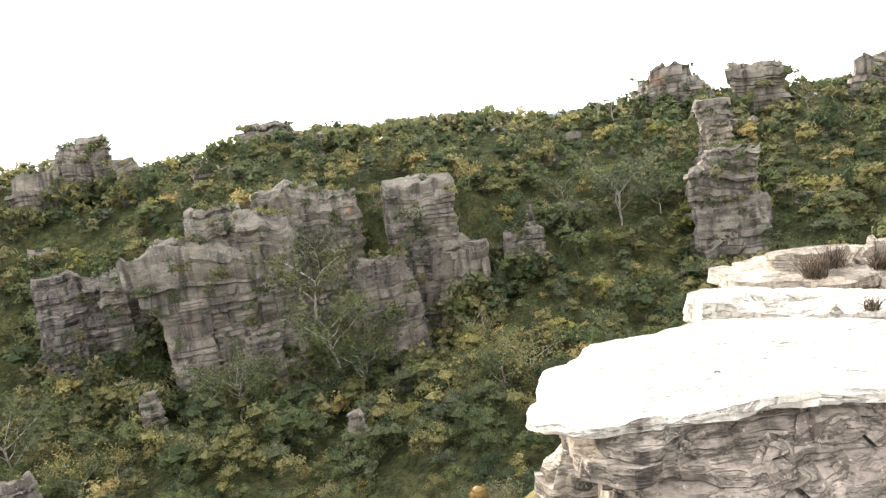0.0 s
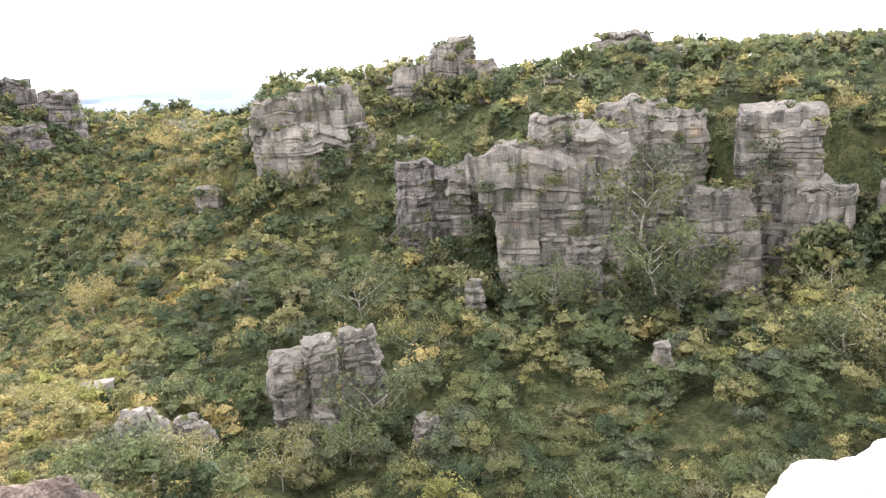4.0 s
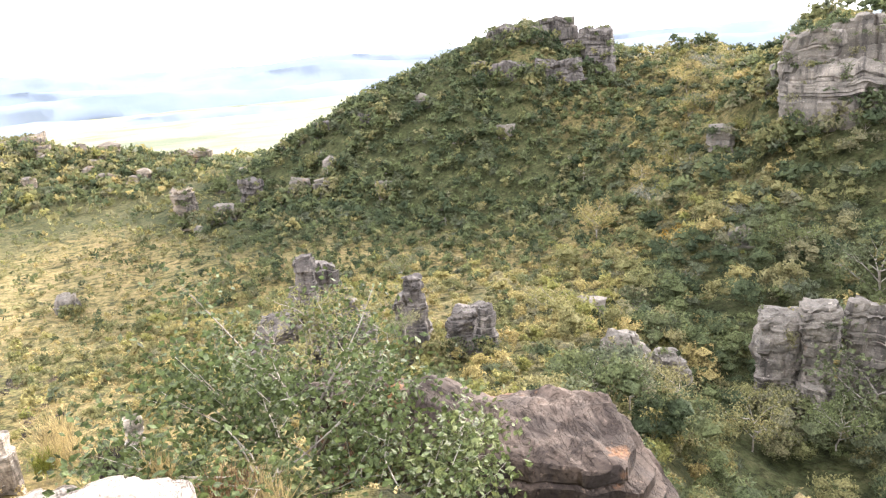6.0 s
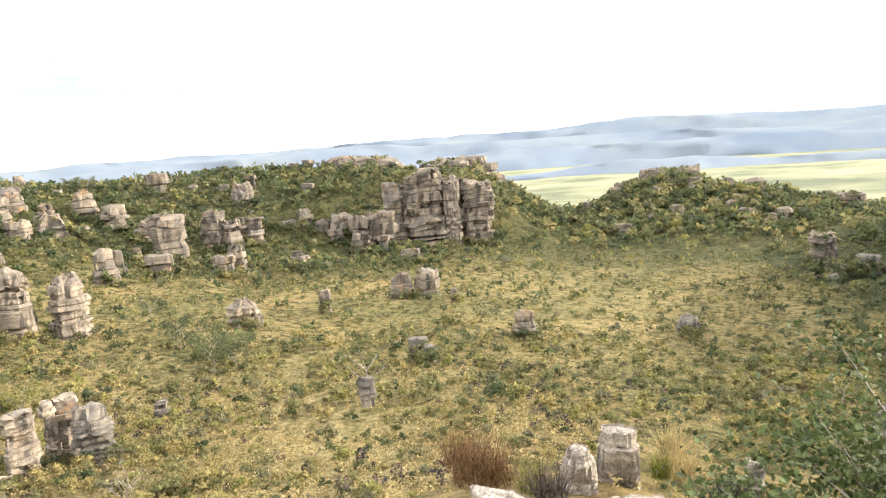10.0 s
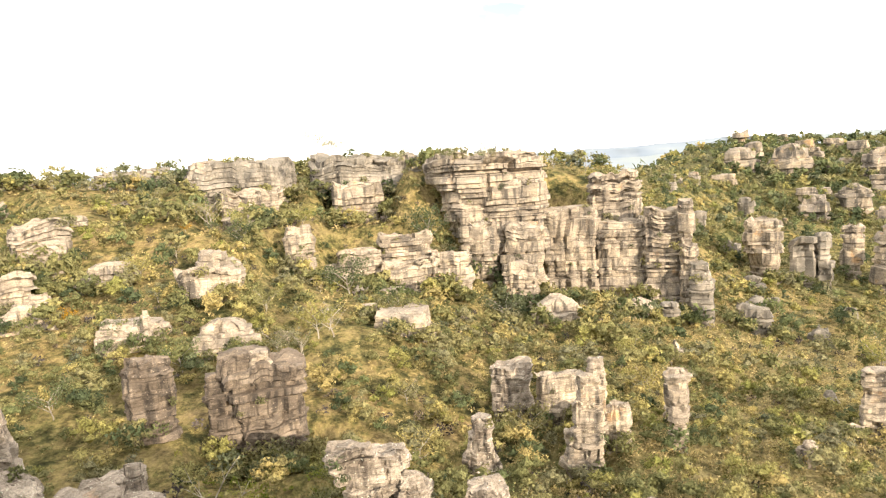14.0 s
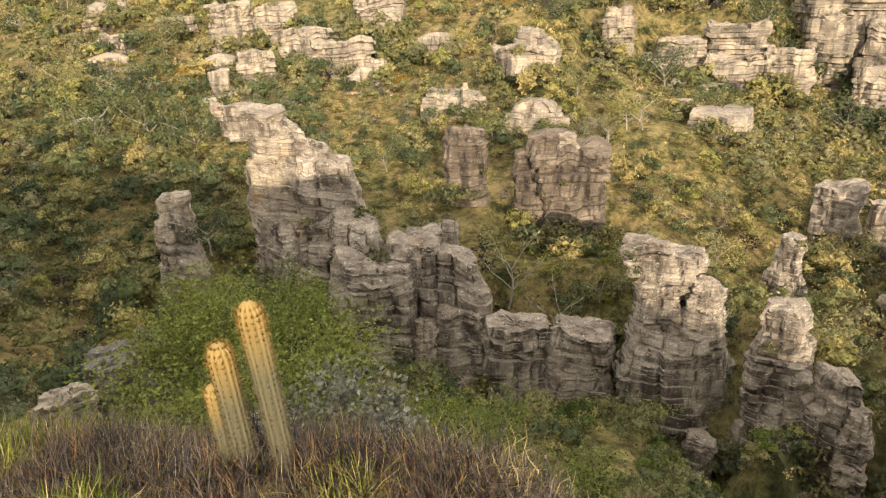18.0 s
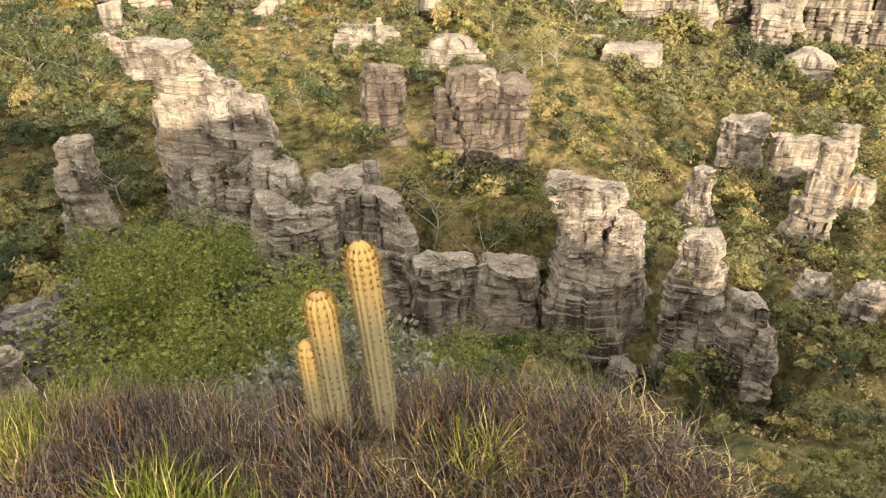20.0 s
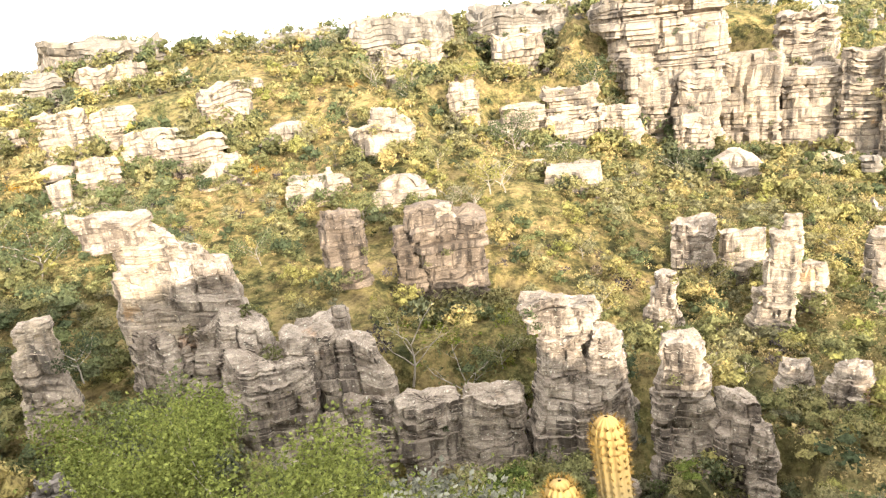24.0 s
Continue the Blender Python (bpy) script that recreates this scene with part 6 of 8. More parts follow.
# smaller rocks strewn over the land
rock_field(119, 162, 195, 330, 55, (2.5, 7.5), (0.5, 1.3), ("boulder", "pillar", "cliff"), FAR, "broken ochre sandstone rock among dark scrub", "plateau rocks", 2100)
rock_field(92, 106, 300, 385, 26, (4, 10), (0.35, 0.8), ("boulder", "slab", "boulder"), FAR, "rugged ochre rock on the scrubby butte", "rocks of the butte", 2200)
rock_field(60, 89, 165, 245, 34, (2, 7), (0.35, 0.9), ("boulder", "cliff", "slab"), GREY, "grey sandstone outcrop on the dark scrubby hill", "outcrops of the hill", 2300)
rock_field(168, 240, 52, 112, 60, (1.8, 5.5), (0.2, 0.5), ("slab", "boulder", "slab"), PALE, "flat pale sandstone outcrop on the sunny slope", "outcrops of the slope", 2400)
rock_field(-36, 46, 95, 175, 44, (1.8, 5.5), (0.35, 0.8), ("boulder", "slab", "cliff"), GREY, "grey layered rock among the trees of the ravine", "rocks of the ravine", 2500)
rock_field(150, 168, 90, 190, 24, (1.2, 4), (0.5, 1.3), ("boulder", "pillar"), GREY, "grey weathered stone among low scrub", "standing stones", 2600)
rock("boulder", "boulder", 3.19, -0.53, -2.57, 0.54, 0.49, 0.53, -92.0, 211, TAN, "tan weathered sandstone boulder under the jutting slab", "rocks of the viewpoint ledge", sink=0.30, step=0.05, beds=0.5)

# ---- the sheet of the ground ----
steps_seen = np.arange(-42, 250, 0.7)
steps_hidden = np.arange(250, 318, 2.0)
bearings = np.radians(np.concatenate([steps_seen, steps_hidden]))
rings = np.concatenate([[0.02, 0.4, 0.8], np.exp(np.linspace(math.log(1.2), math.log(520), 190)), np.exp(np.linspace(math.log(540), math.log(4600), 24))])
gr, ga = np.meshgrid(rings, bearings, indexing="ij")
gx, gy = gr * np.cos(ga), gr * np.sin(ga)
gz = ground_height(gx, gy)
gv = np.stack([gx, gy, gz], -1).reshape(-1, 3)
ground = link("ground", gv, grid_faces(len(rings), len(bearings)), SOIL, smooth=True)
# leaf mould and undergrowth under the woods of the ravine and on the hill
bear = np.degrees(np.arctan2(gy, gx)) + 5 * rough(gx / 35, gy / 35, 0 * gx, 12, 3)
wood_shade = np.clip((58 - bear) / 8, 0, 1) * np.clip((gr - 9) / 5, 0, 1) * (bear > -60)
wood_shade = np.maximum(wood_shade, np.clip((gr - 140) / 30, 0, 1) * np.clip((94 - bear) / 4, 0, 1) * (bear > -60))
wood_shade = np.maximum(wood_shade, 0.8 * np.clip((gr - 190) / 40, 0, 1)) * np.clip((520 - gr) / 120, 0, 1)
saddle = np.clip((62 - bear) / 4, 0, 1) * np.clip((bear - 42) / 6, 0, 1) * np.clip((gr - 90) / 20, 0, 1)
wood_shade = np.clip(wood_shade - 0.7 * saddle, 0, 1)
wood_shade = np.maximum(wood_shade, 0.55 * np.clip((78 - bear) / 10, 0, 1) * np.clip((gr - 12) / 8, 0, 1) * (bear > 0) * np.clip((150 - gr) / 40, 0, 1))
# rim and gully darkened with it too, painting the shade between plants
wood_shade = np.maximum(wood_shade, 0.95 * np.clip((gr - 1.5) / 0.3, 0, 1) * np.clip((7 - gr) / 3, 0, 1) * np.clip((bear - 145) / 8, 0, 1) * np.clip((265 - bear) / 8, 0, 1))
wood_shade = np.maximum(wood_shade, 0.75 * np.clip((bear - 158) / 10, 0, 1) * np.clip((262 - bear) / 10, 0, 1) * np.clip((gr - 6) / 4, 0, 1) * np.clip((75 - gr) / 40, 0, 1))
straw = np.clip((bear - 112) / 18, 0, 1) * np.clip((176 - bear) / 16, 0, 1) * np.clip((gr - 14) / 8, 0, 1) * np.clip((110 - gr) / 35, 0, 1)
straw = 0.8 * np.maximum(straw, 0.3 * np.clip((bear - 98) / 6, 0, 1) * np.clip((124 - bear) / 12, 0, 1) * np.clip((gr - 80) / 30, 0, 1) * np.clip((230 - gr) / 50, 0, 1))
ground.data.attributes.new("straw", "FLOAT", "POINT").data.foreach_set("value", np.ascontiguousarray(straw.ravel(), dtype=np.float32))
ground.data.attributes.new("wood_shade", "FLOAT", "POINT").data.foreach_set("value", np.ascontiguousarray(wood_shade.ravel(), dtype=np.float32))
tagged(ground, "uneven slopes of dry grass and scrub in a rocky valley", "ground", kind="structure")

# ---- the ledge of the viewpoint ----
LEDGE = "rocks of the viewpoint ledge"


def ledge_rock(name, style, x, y, top, length, width, thick, yaw, seed, material, label, step=0.035, **how):
    how = {"strata": 0.11, "blocky": 0.45, "dome": 0.1, "square": 2.7, "calm": 0.5 if material is GREY_NEAR else 0.8, **how}
    return rock(name, style, x, y, top - thick, length, width, thick, yaw, seed, material, label, LEDGE, step=step, tiers=0, **how)


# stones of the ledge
# slab split into pale lit top and brown underside, shade put into its colour
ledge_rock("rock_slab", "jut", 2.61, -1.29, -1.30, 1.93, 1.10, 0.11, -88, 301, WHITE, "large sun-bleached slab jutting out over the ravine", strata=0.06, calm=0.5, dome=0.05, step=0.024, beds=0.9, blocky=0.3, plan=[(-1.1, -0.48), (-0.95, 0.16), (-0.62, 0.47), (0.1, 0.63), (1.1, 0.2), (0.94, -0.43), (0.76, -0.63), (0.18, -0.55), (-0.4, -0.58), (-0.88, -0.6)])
ledge_rock("rock_slab", "jut", 2.65, -1.44, -1.39, 1.88, 1.19, 0.42, -82, 323, BROWN_SHADE, "layered brown underside of the jutting slab", strata=0.06, step=0.03, beds=1.3, blocky=0.4, plan=[(-1.07, -0.38), (-0.95, 0.12), (-0.65, 0.48), (0.04, 0.68), (1.07, 0.2), (0.83, -0.45), (0.62, -0.68), (-0.03, -0.57), (-0.61, -0.53), (-0.91, -0.57)])
ledge_rock("rock_slab", "slab", 2.25, -1.38, -1.50, 1.76, 0.76, 1.3, -85, 302, BROWN_SHADE, "undercut block carrying the bleached slab", step=0.05)
ledge_rock("rock_slab", "slab", 3.79, -2.13, -1.42, 1.32, 0.73, 0.45, 62, 303, WHITE, "bleached slab behind the jutting slab")
ledge_rock("rock_slab", "slab", 5.21, -2.97, -1.55, 1.59, 1.13, 0.3, -63, 304, TAN, "flat layered slab with dry tufts on it")
ledge_rock("rock_slab", "slab", 5.09, -2.87, -1.40, 0.74, 0.40, 0.16, -105, 305, TAN, "thin slab lying on a larger slab")
ledge_rock("rock_slab", "slab", 5.18, -3.92, -1.50, 1.69, 1.21, 0.5, -52, 306, TAN, "layered ledge of pale sandstone beside a cactus")
ledge_rock("boulder", "boulder", 3.56, -2.86, -1.38, 0.66, 0.30, 0.6, -32, 307, TAN, "rounded brownish boulder wedged between slabs")
ledge_rock("boulder", "boulder", 3.82, -3.76, -1.30, 1.03, 0.67, 0.6, 136, 308, TAN, "pale cracked boulder beside dry grass")
ledge_rock("boulder", "slab", 2.91, -3.11, -1.33, 0.95, 0.64, 0.6, -88, 309, WHITE, "pale square boulder on the ledge")
ledge_rock("boulder", "slab", 2.28, -2.81, -1.27, 0.91, 0.51, 0.7, -82, 310, WHITE, "pale blocky boulder with sharp edges")
ledge_rock("rock_slab", "slab", 1.69, -2.16, -1.45, 1.1, 0.56, 0.55, -85, 321, WHITE, "bleached slab at the edge of the ledge")
ledge_rock("rock_slab", "slab", -0.63, 3.58, -2.00, 1.24, 0.73, 0.5, -3, 311, TAN, "pale rounded slab in front of the leafy bush", beds=0.4, calm=0.6, dome=0.2, plan=[(-0.71, -0.07), (-0.18, 0.26), (0.27, 0.42), (0.63, 0.13), (0.71, -0.29), (-0.02, -0.42)])
ledge_rock("rock_slab", "slab", -1.91, 4.53, -2.50, 0.87, 0.22, 0.4, -11, 312, TAN, "low pale slab among dry tufts")
ledge_rock("rock_slab", "slab", -1.07, 4.93, -2.60, 0.69, 0.42, 0.4, 20, 313, TAN, "grey streaked slab below a low bush")
dark_rock = formation("boulder", 2.6, 4.8, -4.4, "long dark crusted boulder with rusty lichen patches", LEDGE)
block(dark_rock, "boulder", 2.3, 4.98, -4.3, 3.3, 1.5, 1.36, -29, 314, BROWN, sink=1.2, step=0.03, strata=0.2, blocky=0.2, beds=0.3, lump=0.5, calm=0.5, tilt=(-0.14, 0.22), dome=0.16, square=2.8, bushes=False)
block(dark_rock, "slab", 1.55, 6.3, -3.9, 1.3, 0.6, 0.85, -42, 324, BROWN, sink=1.2, step=0.03, strata=0.14, blocky=0.3, beds=0.5, calm=0.5, tilt=(-0.1, 0.0), bushes=False)
ledge_rock("rock_slab", "slab", -1.56, -1.07, -1.75, 1.24, 0.36, 0.4, 109, 315, GREY_NEAR, "cracked grey slab at the edge of the viewpoint", step=0.018, beds=0.6, strata=0.05, calm=0.35, plan=[(-0.7, 0.05), (-0.24, 0.2), (0.24, 0.1), (0.7, 0.03), (0.46, -0.2), (-0.37, -0.2), (-0.7, -0.1)])
ledge_rock("rock_slab", "slab", -1.23, -0.91, -1.72, 0.71, 0.25, 0.4, 114, 316, GREY_NEAR, "smooth grey slab beside a long crack", step=0.018, beds=0.6, strata=0.05, calm=0.35, plan=[(-0.4, 0.14), (0.02, 0.12), (0.4, 0.12), (0.18, -0.14), (-0.31, -0.09)])
ledge_rock("stone", "boulder", -1.61, -1.26, -1.68, 0.15, 0.05, 0.07, 86, 317, GREY_NEAR, "small flat grey stone on the slab", step=0.012)
ledge_rock("stone", "boulder", -1.58, -1.10, -1.67, 0.15, 0.07, 0.05, 106, 318, TAN, "small pale stone on the grey slab", step=0.012)
ledge_rock("rock_slab", "slab", -1.52, -3.40, -2.00, 0.72, 0.13, 0.4, -113, 320, GREY_NEAR, "grey slab at the corner of the ledge")
ledge_rock("rock_ledge", "slab", 0.1, -0.5, -1.7, 3.0, 3.6, 0.6, 10, 322, GREY_NEAR, "flat grey rock ledge that carries the viewpoint", step=0.05, dome=0.02)

# ---- scrub ----


def clear_of_rocks(x, y, margin=0.85):
    keep = np.ones(len(x), bool)
    for rx, ry, a, b, yaw in ROCK_SPOTS:
        near = (np.abs(x - rx) < a + b) & (np.abs(y - ry) < a + b)
        if near.any():
            dx, dy = x[near] - rx, y[near] - ry
            u, v = dx * math.cos(yaw) + dy * math.sin(yaw), -dx * math.sin(yaw) + dy * math.cos(yaw)
            keep[near] &= (u / (a * margin)) ** 2 + (v / (b * margin)) ** 2 > 1
    return keep


def bush_template(leaves, size, seed, tall=1.0, lobes=6, core=False):
    """Leaf triangles of one bush of radius 1: uneven lobes, thick on their sunny side, with gaps between."""
    g = np.random.default_rng(seed)
    turn = np.sort(g.uniform(0, 2 * np.pi, lobes))
    out = g.uniform(0.25, 0.62, lobes)
    centres = np.stack([np.cos(turn) * out, np.sin(turn) * out, (0.5 + 0.45 * g.random(lobes)) * tall], -1)
    centres[0] = (0, 0, 0.95 * tall)
    radii = g.uniform(0.3, 0.5, lobes)
    which = g.integers(0, lobes, leaves)
    way = g.normal(0, 1, (leaves, 3)) + (0, 0, 0.45)
    way /= np.linalg.norm(way, axis=1, keepdims=True)
    p = centres[which] + way * (radii[which] * g.uniform(0.6, 1.08, leaves))[:, None] * (1, 1, 0.72)
    p[:, 2] = np.abs(p[:, 2])
    u = np.cross(way, g.normal(0, 1, (leaves, 3)))
    u = u / np.linalg.norm(u, axis=1, keepdims=True) + way * g.normal(0, 0.45, (leaves, 1))
    v = np.cross(u, way) + g.normal(0, 0.4, (leaves, 3))
    v /= np.linalg.norm(v, axis=1, keepdims=True)
    s = size * g.uniform(0.65, 1.3, leaves)[:, None]
    leaf = np.stack([p - u * s * 0.5, p + u * s * 0.5 + v * s * 0.35, p + v * s], 1)
    if not core:
        return leaf
    # the dense inside of each lobe
    tips = np.array([(1, 0, 0), (0, 1, 0), (-1, 0, 0), (0, -1, 0), (0, 0, 1), (0, 0, -0.8)], float)
    sides = np.array([(0, 1, 4), (1, 2, 4), (2, 3, 4), (3, 0, 4), (1, 0, 5), (2, 1, 5), (3, 2, 5), (0, 3, 5)])
    inside = []
    for c, r in zip(centres, radii):
        a = g.uniform(0, 6.28)
        spun = np.stack([tips[:, 0] * np.cos(a) - tips[:, 1] * np.sin(a), tips[:, 0] * np.sin(a) + tips[:, 1] * np.cos(a), tips[:, 2]], -1)
        inside.append((c + spun * r * g.uniform(0.5, 0.82, (6, 1)) * (1, 1, 0.75))[sides])
    return np.concatenate([leaf] + inside)


def strew(name, material, label, bearing0, bearing1, r0, r1, density, radius, leaves, size, tall=1.0, patch=0.0, seed=1, category="scrub", core=0):
    """Bushes over a stretch of the ground, joined: nobody could count them."""
    g = np.random.default_rng(seed)
    area = radians(bearing1 - bearing0) / 2 * (r1 ** 2 - r0 ** 2)
    count = int(area * density)
    a, r = np.radians(g.uniform(bearing0, bearing1, count)), np.sqrt(g.uniform(r0 ** 2, r1 ** 2, count))
    if r0 > 20:
        a, r = a + np.radians(6 * smooth_noise(r / 22, 0 * r + seed, 0 * r, 3) + g.normal(0, 1.5, count)), r * np.exp(g.normal(0, 0.06, count))
    x, y = r * np.cos(a), r * np.sin(a)
    keep = clear_of_rocks(x, y)
    if patch:
        keep &= rough(x / 9, y / 9, 0 * x, seed + 40, 3) > g.uniform(-1, 1, count) * 0.3 + patch
    x, y = x[keep], y[keep]
    if not len(x):
        return None
    z = ground_height(x, y)
    sizes = radius[0] + (radius[1] - radius[0]) * g.uniform(0, 1, len(x)) ** 1.7
    turn = g.uniform(0, 2 * np.pi, len(x))
    kinds = [bush_template(leaves, size, seed * 31 + k, tall, core or 6, core > 0) for k in range(6)]
    which = g.integers(0, 6, len(x))
    chunks, tints = [], []
    for k, t in enumerate(kinds):
        sel = which == k
        c, s = np.cos(turn[sel])[:, None, None], np.sin(turn[sel])[:, None, None]
        v = np.stack([t[None, ..., 0] * c - t[None, ..., 1] * s, t[None, ..., 0] * s + t[None, ..., 1] * c, np.broadcast_to(t[None, ..., 2], (sel.sum(),) + t.shape[:2])], -1)
        v = v * sizes[sel][:, None, None, None] + np.stack([x[sel], y[sel], z[sel] - 0.08 * sizes[sel]], -1)[:, None, None, :]
        chunks.append(v.reshape(-1, 3))
        tints.append(np.repeat(g.uniform(0, 1, sel.sum()), t.shape[0] * 3))
    v = np.concatenate(chunks)
    ob = link(name, v, np.arange(len(v)).reshape(-1, 3), material, tint=np.concatenate(tints))
    return tagged(ob, label, category, kind="stuff")


def cover(b0, b1, r0, r1, green, olive, gold, radius, tall, seed, leaves, size, patch=-0.1, core=0):
    strew("green_scrub", GREEN, "dense green bushes covering the rocky slope", b0, b1, r0, r1, green, radius, leaves, size, tall, patch, seed, core=core)
    strew("olive_scrub", OLIVE, "olive green bushes covering the rocky slope", b0, b1, r0, r1, olive, radius, leaves, size, tall, patch, seed + 1, core=core)
    strew("yellow_scrub", GOLD, "yellow-green bushes among the scrub", b0, b1, r0, r1, gold, radius, leaves, size, tall, patch, seed + 2, core=core)


# the ravine, thick with small trees
cover(-42, 62, 13, 34, 0.16, 0.06, 0.012, (0.7, 2.0), 1.3, 99, 620, 0.095, -0.95)
cover(-42, 57, 34, 70, 0.12, 0.06, 0.012, (1.0, 3.2), 1.35, 101, 480, 0.09, -0.95, 6)
cover(-42, 57, 70, 125, 0.1, 0.055, 0.012, (1.2, 3.7), 1.35, 104, 190, 0.13, -0.95, 5)
cover(-42, 52, 125, 215, 0.06, 0.036, 0.008, (1.3, 3.7), 1.3, 107, 40, 0.26, -0.95, 4)
# the saddle, the hill and the bushes before it
cover(46, 92, 24, 70, 0.06, 0.13, 0.2, (0.5, 1.6), 1.15, 111, 190, 0.145, -0.85, 5)
cover(47, 92, 70, 115, 0.05, 0.12, 0.15, (0.6, 1.9), 1.2, 112, 100, 0.2, -0.85, 5)
cover(44, 60, 110, 270, 0.04, 0.09, 0.08, (0.8, 2.4), 1.2, 113, 40, 0.3, -0.95, 4)
cover(60, 92, 115, 160, 0.11, 0.07, 0.01, (0.7, 1.9), 1.1, 114, 32, 0.4, -0.95, 4)
cover(58, 90, 160, 275, 0.19, 0.03, 0.003, (1.1, 3.0), 1.2, 115, 34, 0.32, -0.95, 4)
# the open valley
cover(90, 152, 18, 60, 0.03, 0.19, 0.14, (0.25, 0.85), 1.0, 121, 100, 0.22, -0.6, 4)
cover(90, 152, 60, 120, 0.035, 0.16, 0.08, (0.4, 1.45), 1.0, 122, 40, 0.34, -0.6, 4)
cover(90, 152, 120, 260, 0.03, 0.07, 0.02, (0.45, 1.7), 0.95, 124, 17, 0.52, -0.55)
cover(84, 168, 260, 470, 0.022, 0.02, 0.003, (1.3, 3.2), 1.1, 127, 12, 0.75, -0.7)
cover(150, 170, 140, 262, 0.05, 0.09, 0.02, (0.7, 2.0), 1.0, 129, 24, 0.44, -0.75, 3)
# the scrub of the butte and of the plateau
cover(90, 108, 290, 390, 0.11, 0.08, 0.02, (1.4, 4.2), 1.2, 151, 22, 0.44, -0.95, 3)
cover(116, 160, 195, 330, 0.05, 0.03, 0.003, (1.2, 3.0), 1.2, 155, 22, 0.44, -0.95, 3)
# the sunlit slope
cover(152, 243, 12, 32, 0.2, 0.42, 0.12, (0.35, 1.25), 1.15, 131, 260, 0.1, -0.85, 5)
cover(218, 248, 15, 62, 0.2, 0.12, 0.03, (0.6, 1.9), 1.3, 171, 230, 0.11, -0.95, 5)
strew("green_scrub", LUSH, "lush green bushes at the foot of the gully rocks", 178, 214, 19, 26, 0.3, (0.5, 1.3), 380, 0.09, 1.1, -0.5, 175, core=5)
strew("green_scrub", LUSH, "lush green bushes on the steep side of the gully", 158, 192, 9, 21, 0.45, (0.4, 1.1), 330, 0.085, 1.1, -0.6, 177, core=5)
cover(140, 184, 24, 72, 0.04, 0.3, 0.26, (0.35, 1.3), 1.15, 181, 130, 0.13, -0.95, 4)
strew("dry_grass", STRAW, "tall sunlit straw on the slope of the gully", 138, 174, 24, 85, 1.6, (0.3, 0.6), 14, 0.32, 1.5, -0.4, 183, "grass")
strew("green_grass", GRASS, "patch of fresh green grass between the gully rocks", 191, 202, 28.5, 35, 5.0, (0.2, 0.45), 26, 0.3, 1.3, -0.6, 176, "grass")
cover(152, 243, 30, 60, 0.05, 0.31, 0.13, (0.4, 1.55), 1.2, 132, 190, 0.125, -0.8, 5)
cover(152, 243, 60, 150, 0.03, 0.17, 0.075, (0.5, 2.0), 1.2, 134, 50, 0.24, -0.8, 4)
cover(118, 172, 10, 24, 0.08, 0.3, 0.16, (0.25, 0.9), 1.1, 161, 200, 0.16, -0.8)
cover(128, 250, 5.5, 13, 0.45, 0.6, 0.15, (0.2, 0.6), 1.0, 137, 170, 0.13, -0.8, 5)
# dry grass between the bushes
strew("dry_litter", RUSTDRY, "rust-brown litter of dead leaves on the rim", 190, 262, 1.5, 3.4, 60, (0.02, 0.045), 8, 0.6, 0.4, 0.0, 146, "dead leaves")
strew("dry_litter", STRAW, "straw-coloured litter of dead grass on the ledge", 40, 150, 1.5, 6.5, 40, (0.02, 0.05), 8, 0.6, 0.5, 0.0, 147, "dead leaves")
strew("dry_grass", STRAW, "dry grass on the steep slope below the ledge", 40, 250, 7.5, 13, 3.5, (0.12, 0.26), 30, 0.22, 1.1, -0.5, 145, "grass")
strew("dry_grass", STRAW, "pale dry grass between the bushes", 88, 243, 13, 60, 1.2, (0.18, 0.42), 12, 0.36, 1.1, -0.25, 141, "grass")
strew("dry_grass", STRAW, "pale dry grass between the bushes", 88, 243, 60, 130, 0.5, (0.3, 0.6), 9, 0.5, 0.9, -0.2, 142, "grass")
strew("dry_grass", STRAW, "thick pale dry grass on the sunny slope", 108, 182, 22, 95, 1.5, (0.25, 0.5), 9, 0.45, 1.1, -0.5, 143, "grass")
strew("dry_brush", TWIGS, "leafless grey brushwood between the bushes", 100, 243, 14, 90, 0.12, (0.3, 0.8), 50, 0.26, 1.3, -0.2, 144, "scrub")
